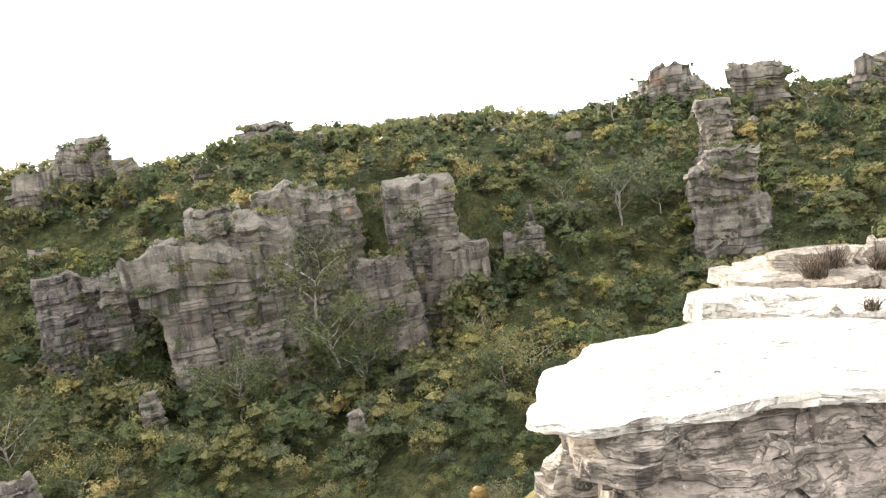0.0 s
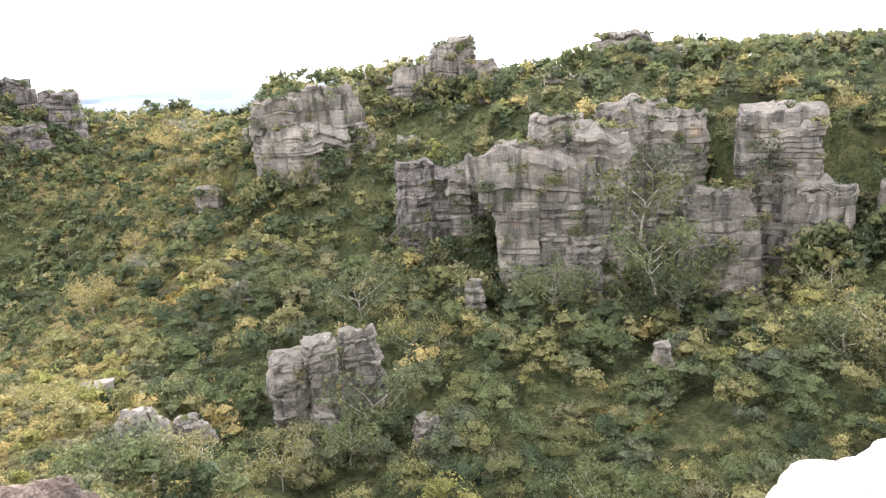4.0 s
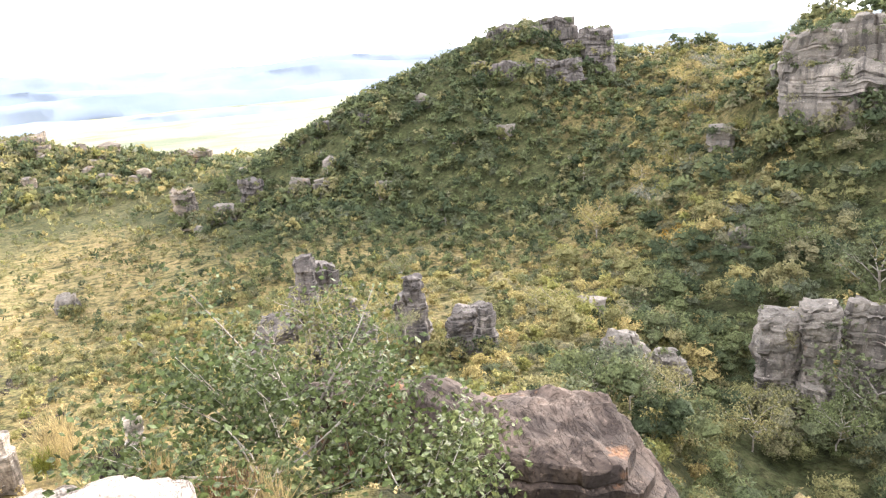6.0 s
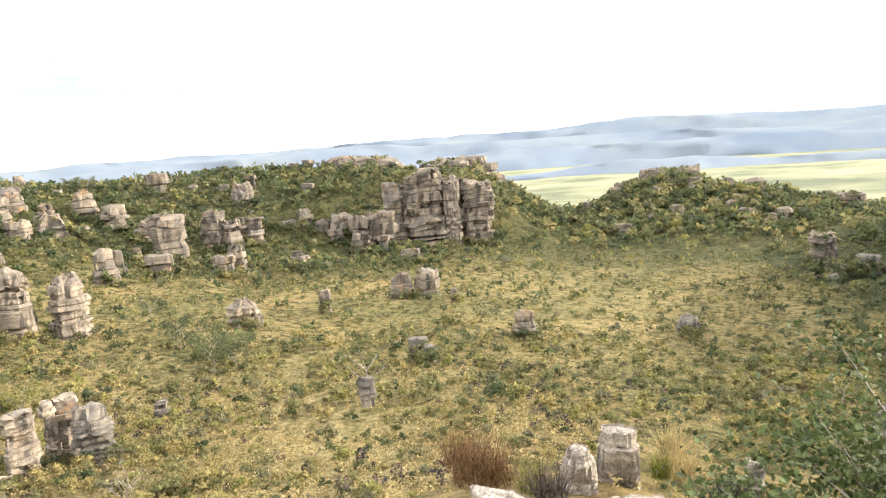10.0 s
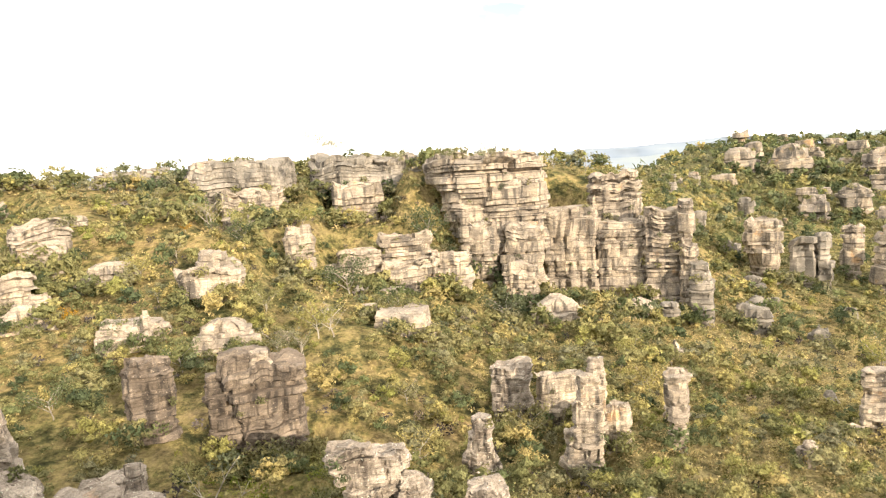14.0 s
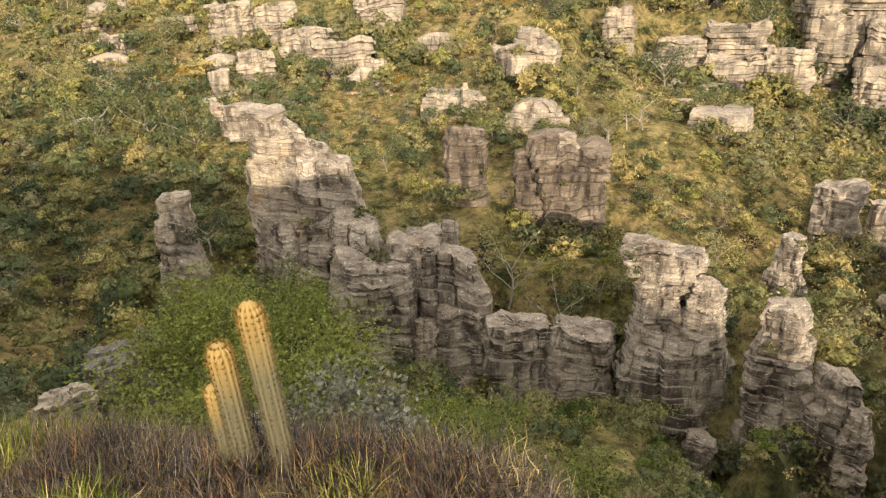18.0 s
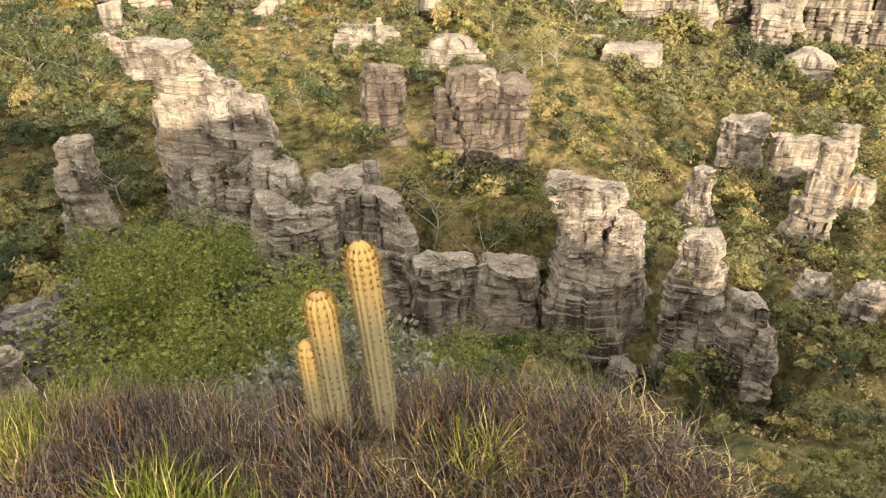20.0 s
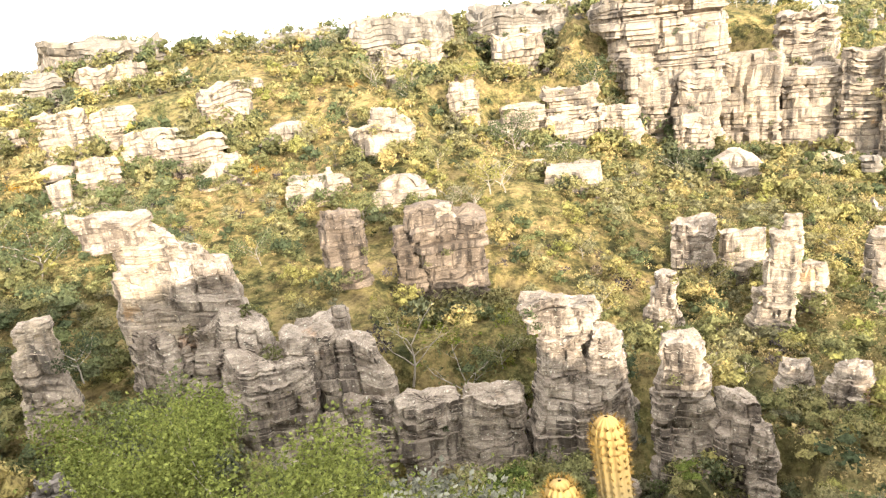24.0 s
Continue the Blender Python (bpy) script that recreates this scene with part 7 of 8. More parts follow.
# bushes that root on ledges and tops of the rocks
def ledge_bushes():
    g = np.random.default_rng(77)
    chunks, tints = {"GREEN": [], "OLIVE": []}, {"GREEN": [], "OLIVE": []}
    for x, y, top, w, d, yaw, style in ROCK_TOPS:
        far = math.hypot(x, y)
        if far < 25 or w < 2.5 or style in ("spire", "mushroom"):
            continue
        count = int(min(40 if style == "bluff" else 26, w * d / 12 * (3.5 if style == "bluff" else 2.2 if x > 0 else 1.2)))
        for _ in range(count):
            u, v = g.uniform(-0.34, 0.34) * w, g.uniform(-0.34, 0.34) * d
            a = radians(yaw)
            px, py = x + u * math.cos(a) - v * math.sin(a), y + u * math.sin(a) + v * math.cos(a)
            size = g.uniform(0.35, 1.25) * (1.15 if far > 90 else 0.7) * (1.7 if style == "bluff" else 1)
            t = bush_template(34 if far > 150 else 60, 0.36 if far > 150 else 0.3, int(g.integers(0, 30)))
            key = "GREEN" if g.random() < (0.5 if x > 0 else 0.15) else "OLIVE"
            tints[key].append(np.full(t.shape[0] * 3, g.random()))
            chunks[key].append(t.reshape(-1, 3) * size + (px, py, top - 0.25 - 0.3 * size - (0.25 * abs(v) if style == "bluff" else 0)))
    # thickets at the foot of the cliffs
    for x, y, top, w, d, yaw, style in ROCK_TOPS:
        far = math.hypot(x, y)
        if far < 24 or style not in ("cliff", "spire", "bluff", "boulder", "slab", "pillar", "block") or w < 1.4:
            continue
        a = radians(yaw)
        for _ in range(int(min(26, 2 + w / (0.95 if far > 70 else 0.8)))):
            size = g.uniform(0.35, 1.0) ** 1.3 * (3.6 if far > 90 and x > 0 else 2.3 if far > 70 else 1.6 if far > 38 else 1.15) * (0.8 if style == "boulder" else 1)
            u, v = g.uniform(-0.62, 0.62) * w, -0.5 * d - size * g.uniform(0.1, 0.9)
            px, py = x + u * math.cos(a) - v * math.sin(a), y + u * math.sin(a) + v * math.cos(a)
            t = bush_template(40 if far > 150 else 72 if far > 70 else 150, 0.4 if far > 150 else 0.27 if far > 70 else 0.18, int(g.integers(0, 30)), 1.55 if x > 0 else 1.2)
            key = "GREEN" if g.random() < (0.65 if far > 70 and x > 0 else 0.35) else "OLIVE"
            tints[key].append(np.full(t.shape[0] * 3, g.random()))
            chunks[key].append(t.reshape(-1, 3) * size + (px, py, float(ground_height(px, py)) - 0.1 * size))
    # bushes rooted in the cracks of the faces
    for x, y, z, w, d, h, yaw in ROCK_FACES:
        far, a = math.hypot(x, y), radians(yaw)
        if far < 22:
            continue
        for _ in range(int(min(26, w * h / (9 if x > 0 else 26) + g.random()))):
            size = g.uniform(0.3, 1.0) ** 1.4 * (2.3 if far > 80 and x > 0 else 1.2 if far > 50 else 0.6)
            u, v, up = g.uniform(-0.5, 0.5) * w, -g.uniform(0.5, 0.57) * d, g.random() ** 1.3 * 0.95 * h
            px, py = x + u * math.cos(a) - v * math.sin(a), y + u * math.sin(a) + v * math.cos(a)
            t = bush_template(60 if far > 150 else 90, 0.3 if far > 150 else 0.2, int(g.integers(0, 30)), 1.2)
            key = "GREEN" if g.random() < (0.6 if x > 0 else 0.3) else "OLIVE"
            tints[key].append(np.full(t.shape[0] * 3, g.random()))
            chunks[key].append(t.reshape(-1, 3) * size + (px, py, z + up - 0.5 * size))
    for key, mat in (("GREEN", GREEN), ("OLIVE", OLIVE)):
        v = np.concatenate(chunks[key])
        ob = link("ledge_bushes", v, np.arange(len(v)).reshape(-1, 3), mat, tint=np.concatenate(tints[key]))
        tagged(ob, "low bushes rooted on ledges and round the feet of rocks", "scrub", kind="stuff")


ledge_bushes()

# ---- trees ----
def tube(points, radii, sides=4):
    """A tapering limb along points: its vertices and triangles."""
    points, v, f = np.array(points, float), [], []
    for k, (p, r) in enumerate(zip(points, radii)):
        along = points[min(k + 1, len(points) - 1)] - points[max(k - 1, 0)]
        along /= np.linalg.norm(along) + 1e-9
        u = np.cross(along, (0.3, 0.9, 0.2))
        u /= np.linalg.norm(u) + 1e-9
        w = np.cross(along, u)
        for s in range(sides):
            q = 2 * np.pi * s / sides
            v.append(p + r * (u * np.cos(q) + w * np.sin(q)))
    for k in range(len(points) - 1):
        for s in range(sides):
            a, b = k * sides + s, k * sides + (s + 1) % sides
            f += [(a, b, b + sides), (a, b + sides, a + sides)]
    return np.array(v), np.array(f)


def gather(pieces):
    vs, fs, at = [], [], 0
    for v, f in pieces:
        vs.append(v)
        fs.append(np.asarray(f) + at)
        at += len(v)
    return np.concatenate(vs), np.concatenate(fs)


def limbs(seed, tall, spread, forks, stout=1.0):
    g = np.random.default_rng(seed)
    trunk = [np.zeros(3) - (0, 0, 0.15)]
    for k in range(4):
        trunk.append(trunk[-1] + (g.normal(0, 0.07), g.normal(0, 0.07), tall * 0.13))
    pieces = [tube(trunk, np.linspace(0.032, 0.021, 5) * tall ** 0.5 * 1.1 * stout)]
    tips = []
    for k in range(forks):
        start = trunk[-1 - (k % 3)]
        a = 2 * np.pi * k / forks + g.uniform(-0.5, 0.5)
        line = [start]
        for s in range(4):
            out = spread * 0.24 * g.uniform(0.7, 1.2)
            line.append(line[-1] + (math.cos(a) * out, math.sin(a) * out, tall * 0.12 * g.uniform(0.5, 1.2)))
            a += g.uniform(-0.5, 0.5)
        pieces.append(tube(line, np.linspace(0.02, 0.005, 5) * tall ** 0.5 * stout, 3))
        tips += line[2:]
        for s in (2, 3):
            twig = [line[s]]
            b = a + g.uniform(-1.5, 1.5)
            for q in range(2):
                twig.append(twig[-1] + (math.cos(b) * spread * 0.17, math.sin(b) * spread * 0.17, tall * 0.08 * g.uniform(0.2, 1.4)))
            pieces.append(tube(twig, (0.008 * tall ** 0.5 * stout, 0.005 * tall ** 0.5 * stout, 0.002), 3))
            tips += twig[1:]
    return gather(pieces), np.array(tips)


def leaves_at(tips, count, size, cloud, seed):
    g = np.random.default_rng(seed)
    weight = g.uniform(0.2, 1.0, len(tips))
    p = tips[g.choice(len(tips), count, p=weight / weight.sum())] + np.clip(g.normal(0, cloud, (count, 3)), -2 * cloud, 2 * cloud) * (1, 1, 0.62)
    u = g.normal(0, 1, (count, 3)) * (1, 1, 0.5)
    u /= np.linalg.norm(u, axis=1, keepdims=True)
    v = np.cross(u, g.normal(0, 1, (count, 3)))
    v /= np.linalg.norm(v, axis=1, keepdims=True)
    s = size * g.uniform(0.6, 1.3, count)[:, None]
    return np.stack([p - u * s * 0.5, p + u * s * 0.5 + v * s * 0.3, p + v * s], 1).reshape(-1, 3)


TREES = {}


def tree_kind(key, seed, tall, spread, count, size, material, label, forks=6, cloud=0.3):
    """One tree of a kind, kept to be copied: a trunk with its limbs, and a crown."""
    (v, f), tips = limbs(seed, tall, spread, forks)
    top = new("tree")
    top.empty_display_size = 0.5
    link("trunk", v, f, BARK, top, smooth=True)
    if count:
        c = leaves_at(tips, count, size, cloud * spread * 0.6, seed + 1)
        link("crown", c, np.arange(len(c)).reshape(-1, 3), material, top)
    TREES[key] = tagged(top, label, "tree")
    TREES[key]["used"] = 0
    return top


def plant(key, x, y, size, turn, group="", drop=0.1, z=None):
    base = TREES[key]
    z = float(ground_height(x, y)) if z is None else z
    m = Matrix.LocRotScale((x, y, z - drop), Euler((0, 0, radians(turn))), (size, size, size))
    if not base["used"]:
        base["used"], base.matrix_basis, ob = 1, m, base
    else:
        ob = copy_thing(base, m)
        ob.scale = (size, size, size)
    if group:
        ob["group"] = group
    return ob


for key, seed in (("green_a", 1), ("green_b", 2), ("green_c", 3)):
    tree_kind(key, 500 + seed * 7, 4.2, 2.3, 900, 0.2, GREEN, "small green tree with pale forked trunk among scrub", forks=5 + seed)
for key, seed in (("olive_a", 4), ("olive_b", 5)):
    tree_kind(key, 500 + seed * 7, 3.8, 2.2, 750, 0.2, OLIVE, "small olive green tree with twisted pale limbs", forks=6)
tree_kind("gold", 560, 3.6, 2.0, 700, 0.2, GOLD, "small tree with yellow-green leaves on the slope", forks=6)
tree_kind("orange", 570, 3.2, 1.8, 600, 0.2, RUSTY, "small tree with orange flowers among green trees", forks=6)
tree_kind("sparse", 580, 4.4, 2.0, 170, 0.2, OLIVE, "sparse tree with bare pale limbs", forks=6, cloud=0.18)
tree_kind("bare", 590, 3.8, 1.8, 0, 0.1, OLIVE, "leafless tree with white twisted limbs", forks=7)
tree_kind("silver", 595, 3.0, 2.2, 800, 0.18, SILVER, "bushy grey-green tree among the scrub", forks=7)

# each tree that stands out
plant("sparse", -29.40, -12.84, 0.98, 0)
plant("sparse", -29.40, -10.28, 1.04, 67)
plant("olive_a", -30.85, -8.59, 0.52, 134)
plant("bare", -51.69, -11.64, 0.81, 201)
plant("sparse", -48.89, -13.32, 0.48, 268)
plant("sparse", -75.61, -29.78, 0.95, 335)
plant("green_a", -69.32, -24.11, 0.65, 42)
plant("green_b", -35.46, -45.95, 1.17, 109)
plant("green_c", -38.08, -25.28, 0.58, 176)
plant("green_a", -37.55, -45.07, 0.52, 243)
plant("olive_b", -40.71, -61.08, 0.98, 310)
plant("green_b", -25.37, -44.02, 0.35, 17)
plant("olive_a", -18.01, -33.59, 0.52, 84)
plant("silver", -15.17, -30.64, 0.64, 151)
plant("green_a", -20.08, -30.14, 0.53, 218)
plant("green_c", -19.43, -19.68, 0.87, 285)
plant("green_b", -21.40, -18.84, 0.67, 352)
plant("green_a", -19.68, -14.76, 0.28, 59)
plant("green_b", -20.15, -12.99, 0.28, 126)
plant("gold", -51.52, -12.75, 0.89, 193)
plant("gold", -62.16, -31.31, 0.76, 260)
plant("green_c", -48.76, -26.45, 0.64, 327)
plant("orange", -56.45, -35.19, 0.49, 34)
plant("orange", -47.13, -51.74, 0.50, 101)
plant("gold", -89.74, -67.55, 0.59, 168, drop=0.5, z=0.08)
plant("olive_a", -64.86, -92.23, 0.83, 235)
plant("green_a", -53.05, -87.79, 0.73, 302)
plant("olive_b", -82.38, -4.65, 0.71, 9)
plant("green_b", -41.81, -36.43, 0.57, 76)
plant("sparse", -75.94, -30.03, 1.03, 143)
plant("green_b", -80.32, -6.44, 1.18, 210)
plant("green_c", -74.95, 1.79, 0.94, 277)
plant("olive_a", -92.82, 10.57, 1.16, 344)
plant("bare", -52.70, -12.15, 0.66, 51)
plant("sparse", -49.16, -13.52, 0.48, 118)
plant("olive_b", -84.39, 1.29, 0.49, 185, drop=0.5, z=-0.04)
plant("olive_a", -84.30, -3.70, 0.53, 252, drop=0.5, z=0.12)
plant("sparse", -90.00, -20.49, 0.70, 319, drop=0.5, z=2.20)
plant("olive_b", -90.43, -18.56, 0.64, 26, drop=0.5, z=1.86)
plant("gold", -74.19, 41.13, 0.95, 93)
plant("bare", -34.08, 24.07, 0.63, 160)
plant("green_a", -68.91, -23.78, 0.62, 227)
plant("gold", -77.11, -19.84, 0.78, 294)
plant("olive_a", -59.00, -7.47, 0.67, 1)
plant("gold", -53.65, 11.58, 0.70, 68)
plant("olive_b", -44.16, -5.51, 0.49, 135)
plant("green_c", -45.39, -20.74, 0.58, 202)
plant("green_a", -56.28, -27.11, 0.40, 269)
plant("olive_a", -62.39, 16.25, 0.50, 336)
plant("olive_a", -92.07, 7.93, 0.34, 43, drop=0.5, z=-1.10)
plant("sparse", -93.71, -11.10, 0.47, 110, drop=0.5, z=0.25)
plant("green_c", -65.74, -12.98, 0.97, 177)
plant("orange", -72.39, -31.23, 0.32, 244)
plant("gold", -78.19, -4.03, 0.71, 311)
plant("green_a", -76.38, 42.55, 0.88, 18)
plant("olive_a", -28.67, 28.57, 0.50, 85)
plant("bare", -32.81, 23.42, 0.74, 152)
plant("green_b", -71.10, 64.80, 1.12, 219)
plant("green_a", -84.96, 71.46, 1.07, 286)
plant("green_c", -81.26, 79.25, 0.66, 353)
plant("gold", -53.87, 12.06, 0.84, 60)
plant("sparse", -71.10, 29.00, 0.58, 127)
plant("olive_b", -39.12, 55.08, 0.65, 194)
plant("sparse", -38.08, 52.95, 1.35, 261)
plant("green_a", -76.09, 68.55, 1.31, 328)
plant("green_b", -69.18, 66.96, 1.17, 35)
plant("green_c", -91.93, 77.55, 0.96, 102)
plant("green_a", -114.47, 90.56, 1.02, 169)
plant("gold", -71.27, 39.45, 1.08, 236)
plant("orange", 61.98, 13.78, 0.99, 303)
plant("orange", 44.11, 13.76, 0.66, 10)
plant("bare", 76.45, 13.06, 0.98, 77)
plant("sparse", 69.95, -0.90, 0.97, 144)
plant("sparse", 91.57, -1.51, 1.21, 211)
plant("green_a", 89.86, 15.52, 2.73, 278)
plant("olive_a", 96.12, 15.91, 3.16, 345)
plant("green_b", 94.02, 19.53, 1.90, 52)
plant("green_c", 82.83, 30.08, 2.15, 119)
plant("sparse", 89.08, 19.64, 1.49, 186)
plant("olive_b", 70.99, -6.39, 1.09, 253)
plant("green_b", 68.32, 43.14, 1.32, 320)
plant("gold", 70.44, 45.18, 1.53, 27)
plant("olive_b", 78.98, 1.95, 1.24, 94)
plant("green_a", 93.49, 41.97, 1.70, 161)
plant("gold", 114.70, 135.54, 1.71, 228)
plant("gold", 126.47, 135.23, 1.50, 295)
plant("gold", 108.14, 110.35, 1.26, 2)
plant("orange", 72.85, 86.71, 0.88, 69)
plant("silver", 81.07, 84.22, 1.14, 136)
plant("olive_a", 104.96, 70.92, 1.14, 203)
plant("gold", 117.39, 34.50, 1.07, 270)
plant("gold", 128.72, -9.31, 0.62, 337)
plant("green_a", 107.94, -8.30, 1.25, 44)
plant("green_b", 110.54, -18.03, 1.26, 111)
plant("gold", 116.24, 13.43, 0.80, 178)
plant("green_b", 99.55, 20.79, 1.70, 245, drop=0.5, z=-16.53)
plant("sparse", 162.35, -28.91, 1.65, 312, drop=0.5, z=-0.41)
plant("sparse", 150.94, -66.67, 1.31, 19)
plant("olive_a", 147.77, 24.32, 0.66, 86)
plant("sparse", 131.52, -74.21, 1.25, 153)
plant("gold", 120.95, -24.98, 1.56, 220)
plant("green_a", 116.99, -18.25, 1.51, 287)
plant("green_b", 119.58, -28.69, 1.32, 354)
plant("orange", 62.70, 17.57, 0.78, 61)
plant("gold", 117.09, -2.68, 1.25, 128)
plant("orange", 109.14, -85.71, 0.87, 195)
plant("green_c", 93.13, -58.58, 1.13, 262)
plant("green_a", 104.52, -17.67, 0.98, 329)
plant("green_b", 91.10, -42.06, 1.12, 36)
plant("sparse", 152.45, -70.64, 0.98, 103, drop=0.5, z=-1.48)
plant("olive_b", 140.27, -99.64, 0.95, 170, drop=0.5, z=-4.32)
plant("olive_a", 136.17, -109.98, 0.90, 237)
plant("olive_a", 143.90, 40.85, 0.58, 304, drop=0.5, z=6.19)
plant("gold", 76.95, 117.28, 1.77, 11)
plant("orange", 70.80, 87.11, 0.89, 78)
plant("olive_b", 72.20, 46.55, 1.20, 145)
plant("gold", 72.68, 41.41, 0.99, 212)
plant("olive_a", 39.97, 68.90, 1.30, 279)
plant("gold", 107.92, 105.75, 0.96, 346)
plant("gold", 117.55, 128.90, 1.43, 53)
plant("gold", 129.28, 153.18, 1.45, 120)
plant("olive_a", 99.25, 121.13, 1.47, 187)
plant("gold", 93.26, 124.38, 1.48, 254)
plant("silver", 79.87, 84.80, 0.91, 321)
plant("green_c", 73.16, 53.20, 2.32, 28)
plant("olive_b", 77.82, 67.89, 1.22, 95)
plant("green_a", 89.44, 217.65, 0.78, 162, drop=0.5, z=0.69)
plant("sparse", 91.49, 216.80, 0.79, 229, drop=0.5, z=-1.16)
plant("sparse", 135.59, 198.40, 1.35, 296, drop=0.5, z=-3.37)
plant("olive_a", 31.54, 107.59, 1.23, 3)
plant("green_b", 22.48, 123.54, 0.85, 70)
plant("green_a", 13.08, 366.10, 0.82, 137)
plant("olive_a", 3.62, 32.91, 0.57, 204, drop=0.5, z=-14.79)
plant("olive_b", 6.61, 30.53, 0.50, 271, drop=0.5, z=-14.08)
plant("sparse", 3.26, 34.34, 0.61, 338, drop=0.5, z=-14.09)
plant("olive_a", 7.89, 40.91, 0.60, 45, drop=0.5, z=-14.99)
plant("gold", 6.88, 39.19, 0.41, 112, drop=0.5, z=-14.28)
plant("green_b", 9.25, 34.12, 0.44, 179, drop=0.5, z=-14.67)
plant("olive_b", 1.19, 41.53, 0.51, 246, drop=0.5, z=-15.26)
plant("green_a", 31.85, 106.53, 1.23, 313)
plant("gold", 22.77, 66.26, 0.73, 20)
plant("olive_a", 93.56, 147.96, 1.20, 87)
plant("gold", 72.58, 110.27, 1.86, 154)
plant("olive_b", 62.08, 87.21, 0.96, 221)
plant("gold", 41.10, 78.93, 0.70, 288)
plant("olive_b", 6.07, 39.86, 1.00, 355, drop=0.5, z=-15.71)
plant("gold", 8.07, 39.41, 0.83, 62, drop=0.5, z=-15.94)
plant("olive_a", 6.35, 36.67, 0.63, 129, drop=0.5, z=-15.38)
plant("green_b", 2.20, 29.30, 0.47, 196, drop=0.5, z=-13.31)
plant("olive_a", 4.58, 29.83, 0.62, 263, drop=0.5, z=-13.97)
plant("gold", 5.81, 28.68, 0.41, 330, drop=0.5, z=-13.59)
plant("olive_b", 7.78, 30.25, 0.40, 37, drop=0.5, z=-14.10)
plant("olive_b", 11.77, 39.43, 0.51, 104, drop=0.5, z=-16.35)
plant("olive_a", 21.92, 30.28, 0.74, 171, drop=0.5, z=-19.78)
plant("green_b", 20.49, 31.57, 0.57, 238, drop=0.5, z=-19.30)
plant("olive_b", 25.22, 30.10, 0.65, 305, drop=0.5, z=-20.49)
plant("olive_a", 37.40, 36.27, 1.29, 12, drop=0.5, z=-30.33)
plant("green_a", 53.44, 37.62, 2.27, 79)
plant("green_c", 45.49, 35.64, 1.02, 146, drop=0.5, z=-32.47)
plant("green_b", -36.92, -32.52, 0.47, 213)
plant("green_a", -32.44, -45.61, 1.07, 280)
plant("green_c", -32.75, -37.11, 0.90, 347)
plant("olive_a", -33.88, -42.28, 1.15, 54)
plant("green_b", -21.26, -24.10, 0.50, 121, drop=0.5, z=-11.79)
plant("sparse", -84.16, -19.39, 0.77, 188, drop=0.5, z=1.78)
plant("sparse", -84.65, -17.17, 0.68, 255, drop=0.5, z=1.63)
plant("olive_a", -79.35, -3.52, 0.52, 322, drop=0.5, z=0.17)
plant("green_a", -79.43, 1.02, 0.49, 29, drop=0.5, z=-0.01)
plant("sparse", -89.84, -10.14, 0.41, 96, drop=0.5, z=0.25)
plant("sparse", -87.96, 9.24, 0.48, 163, drop=0.5, z=-1.41)
plant("sparse", 146.10, -31.31, 1.37, 230, drop=0.5, z=-0.16)
plant("sparse", 147.39, -34.72, 1.22, 297, drop=0.5, z=-0.58)
plant("sparse", 142.18, -72.17, 1.28, 4, drop=0.5, z=-3.47)
plant("sparse", 116.81, 42.79, 0.86, 71, drop=0.5, z=-1.83)
plant("sparse", 146.56, 15.63, 0.67, 138)
plant("sparse", -78.33, -62.58, 0.43, 205, drop=0.5, z=2.00)
plant("sparse", -61.57, -91.41, 0.30, 272, drop=0.5, z=-0.73)
plant("sparse", -67.62, -87.04, 0.45, 339, drop=0.5, z=-1.10)
plant("green_a", 85.80, 17.41, 2.37, 46, drop=0.5, z=-26.43)
plant("olive_a", 90.75, 20.44, 2.80, 113, drop=0.5, z=-21.31)
plant("green_b", 73.71, -3.12, 1.50, 180)
plant("olive_b", 73.48, -6.28, 1.93, 247)
plant("sparse", 92.17, -0.13, 1.28, 314, drop=0.5, z=-28.40)
plant("green_c", 81.57, 29.22, 1.63, 21, drop=0.5, z=-29.33)
plant("green_a", 111.16, -25.97, 2.70, 88)
plant("green_b", 113.62, -33.12, 1.68, 155)
plant("olive_a", 106.36, 9.45, 1.20, 222, drop=0.5, z=-11.53)


def grove(keys, b0, b1, r0, r1, count, s0, s1, seed):
    """Single trees strewn over a stretch of the land, clear of the rocks."""
    g = random.Random(seed)
    for _ in range(count):
        b, r = radians(g.uniform(b0, b1)), math.sqrt(g.uniform(r0 * r0, r1 * r1))
        x, y, key, size, turn = r * math.cos(b), r * math.sin(b), g.choice(keys), g.uniform(s0, s1), g.uniform(0, 360)
        if clear_of_rocks(np.array([x]), np.array([y]))[0]:
            plant(key, x, y, size, turn, "small trees of the valley")


WOOD = ["green_a", "green_b", "green_c", "olive_a", "green_b", "sparse"]
grove(WOOD, -40, 50, 24, 100, 26, 0.7, 1.3, 11)
grove(WOOD, -40, 50, 100, 180, 20, 0.8, 1.4, 12)
grove(["green_a", "olive_a", "olive_b", "gold", "sparse"], 50, 88, 40, 130, 8, 0.45, 0.9, 13)
grove(["green_a", "olive_a", "olive_b", "green_c"], 52, 82, 150, 260, 8, 0.8, 1.3, 14)
grove(["olive_a", "olive_a", "olive_b", "gold", "sparse", "bare"], 154, 242, 28, 75, 24, 0.3, 0.75, 15)
grove(["olive_b", "olive_a", "olive_b", "gold", "sparse"], 165, 242, 75, 130, 14, 0.45, 0.95, 16)
grove(["gold", "gold", "silver"], 46, 54, 110, 230, 16, 0.9, 1.7, 18)
grove(["green_a", "green_c", "olive_b"], 112, 160, 235, 340, 6, 0.8, 1.4, 17)

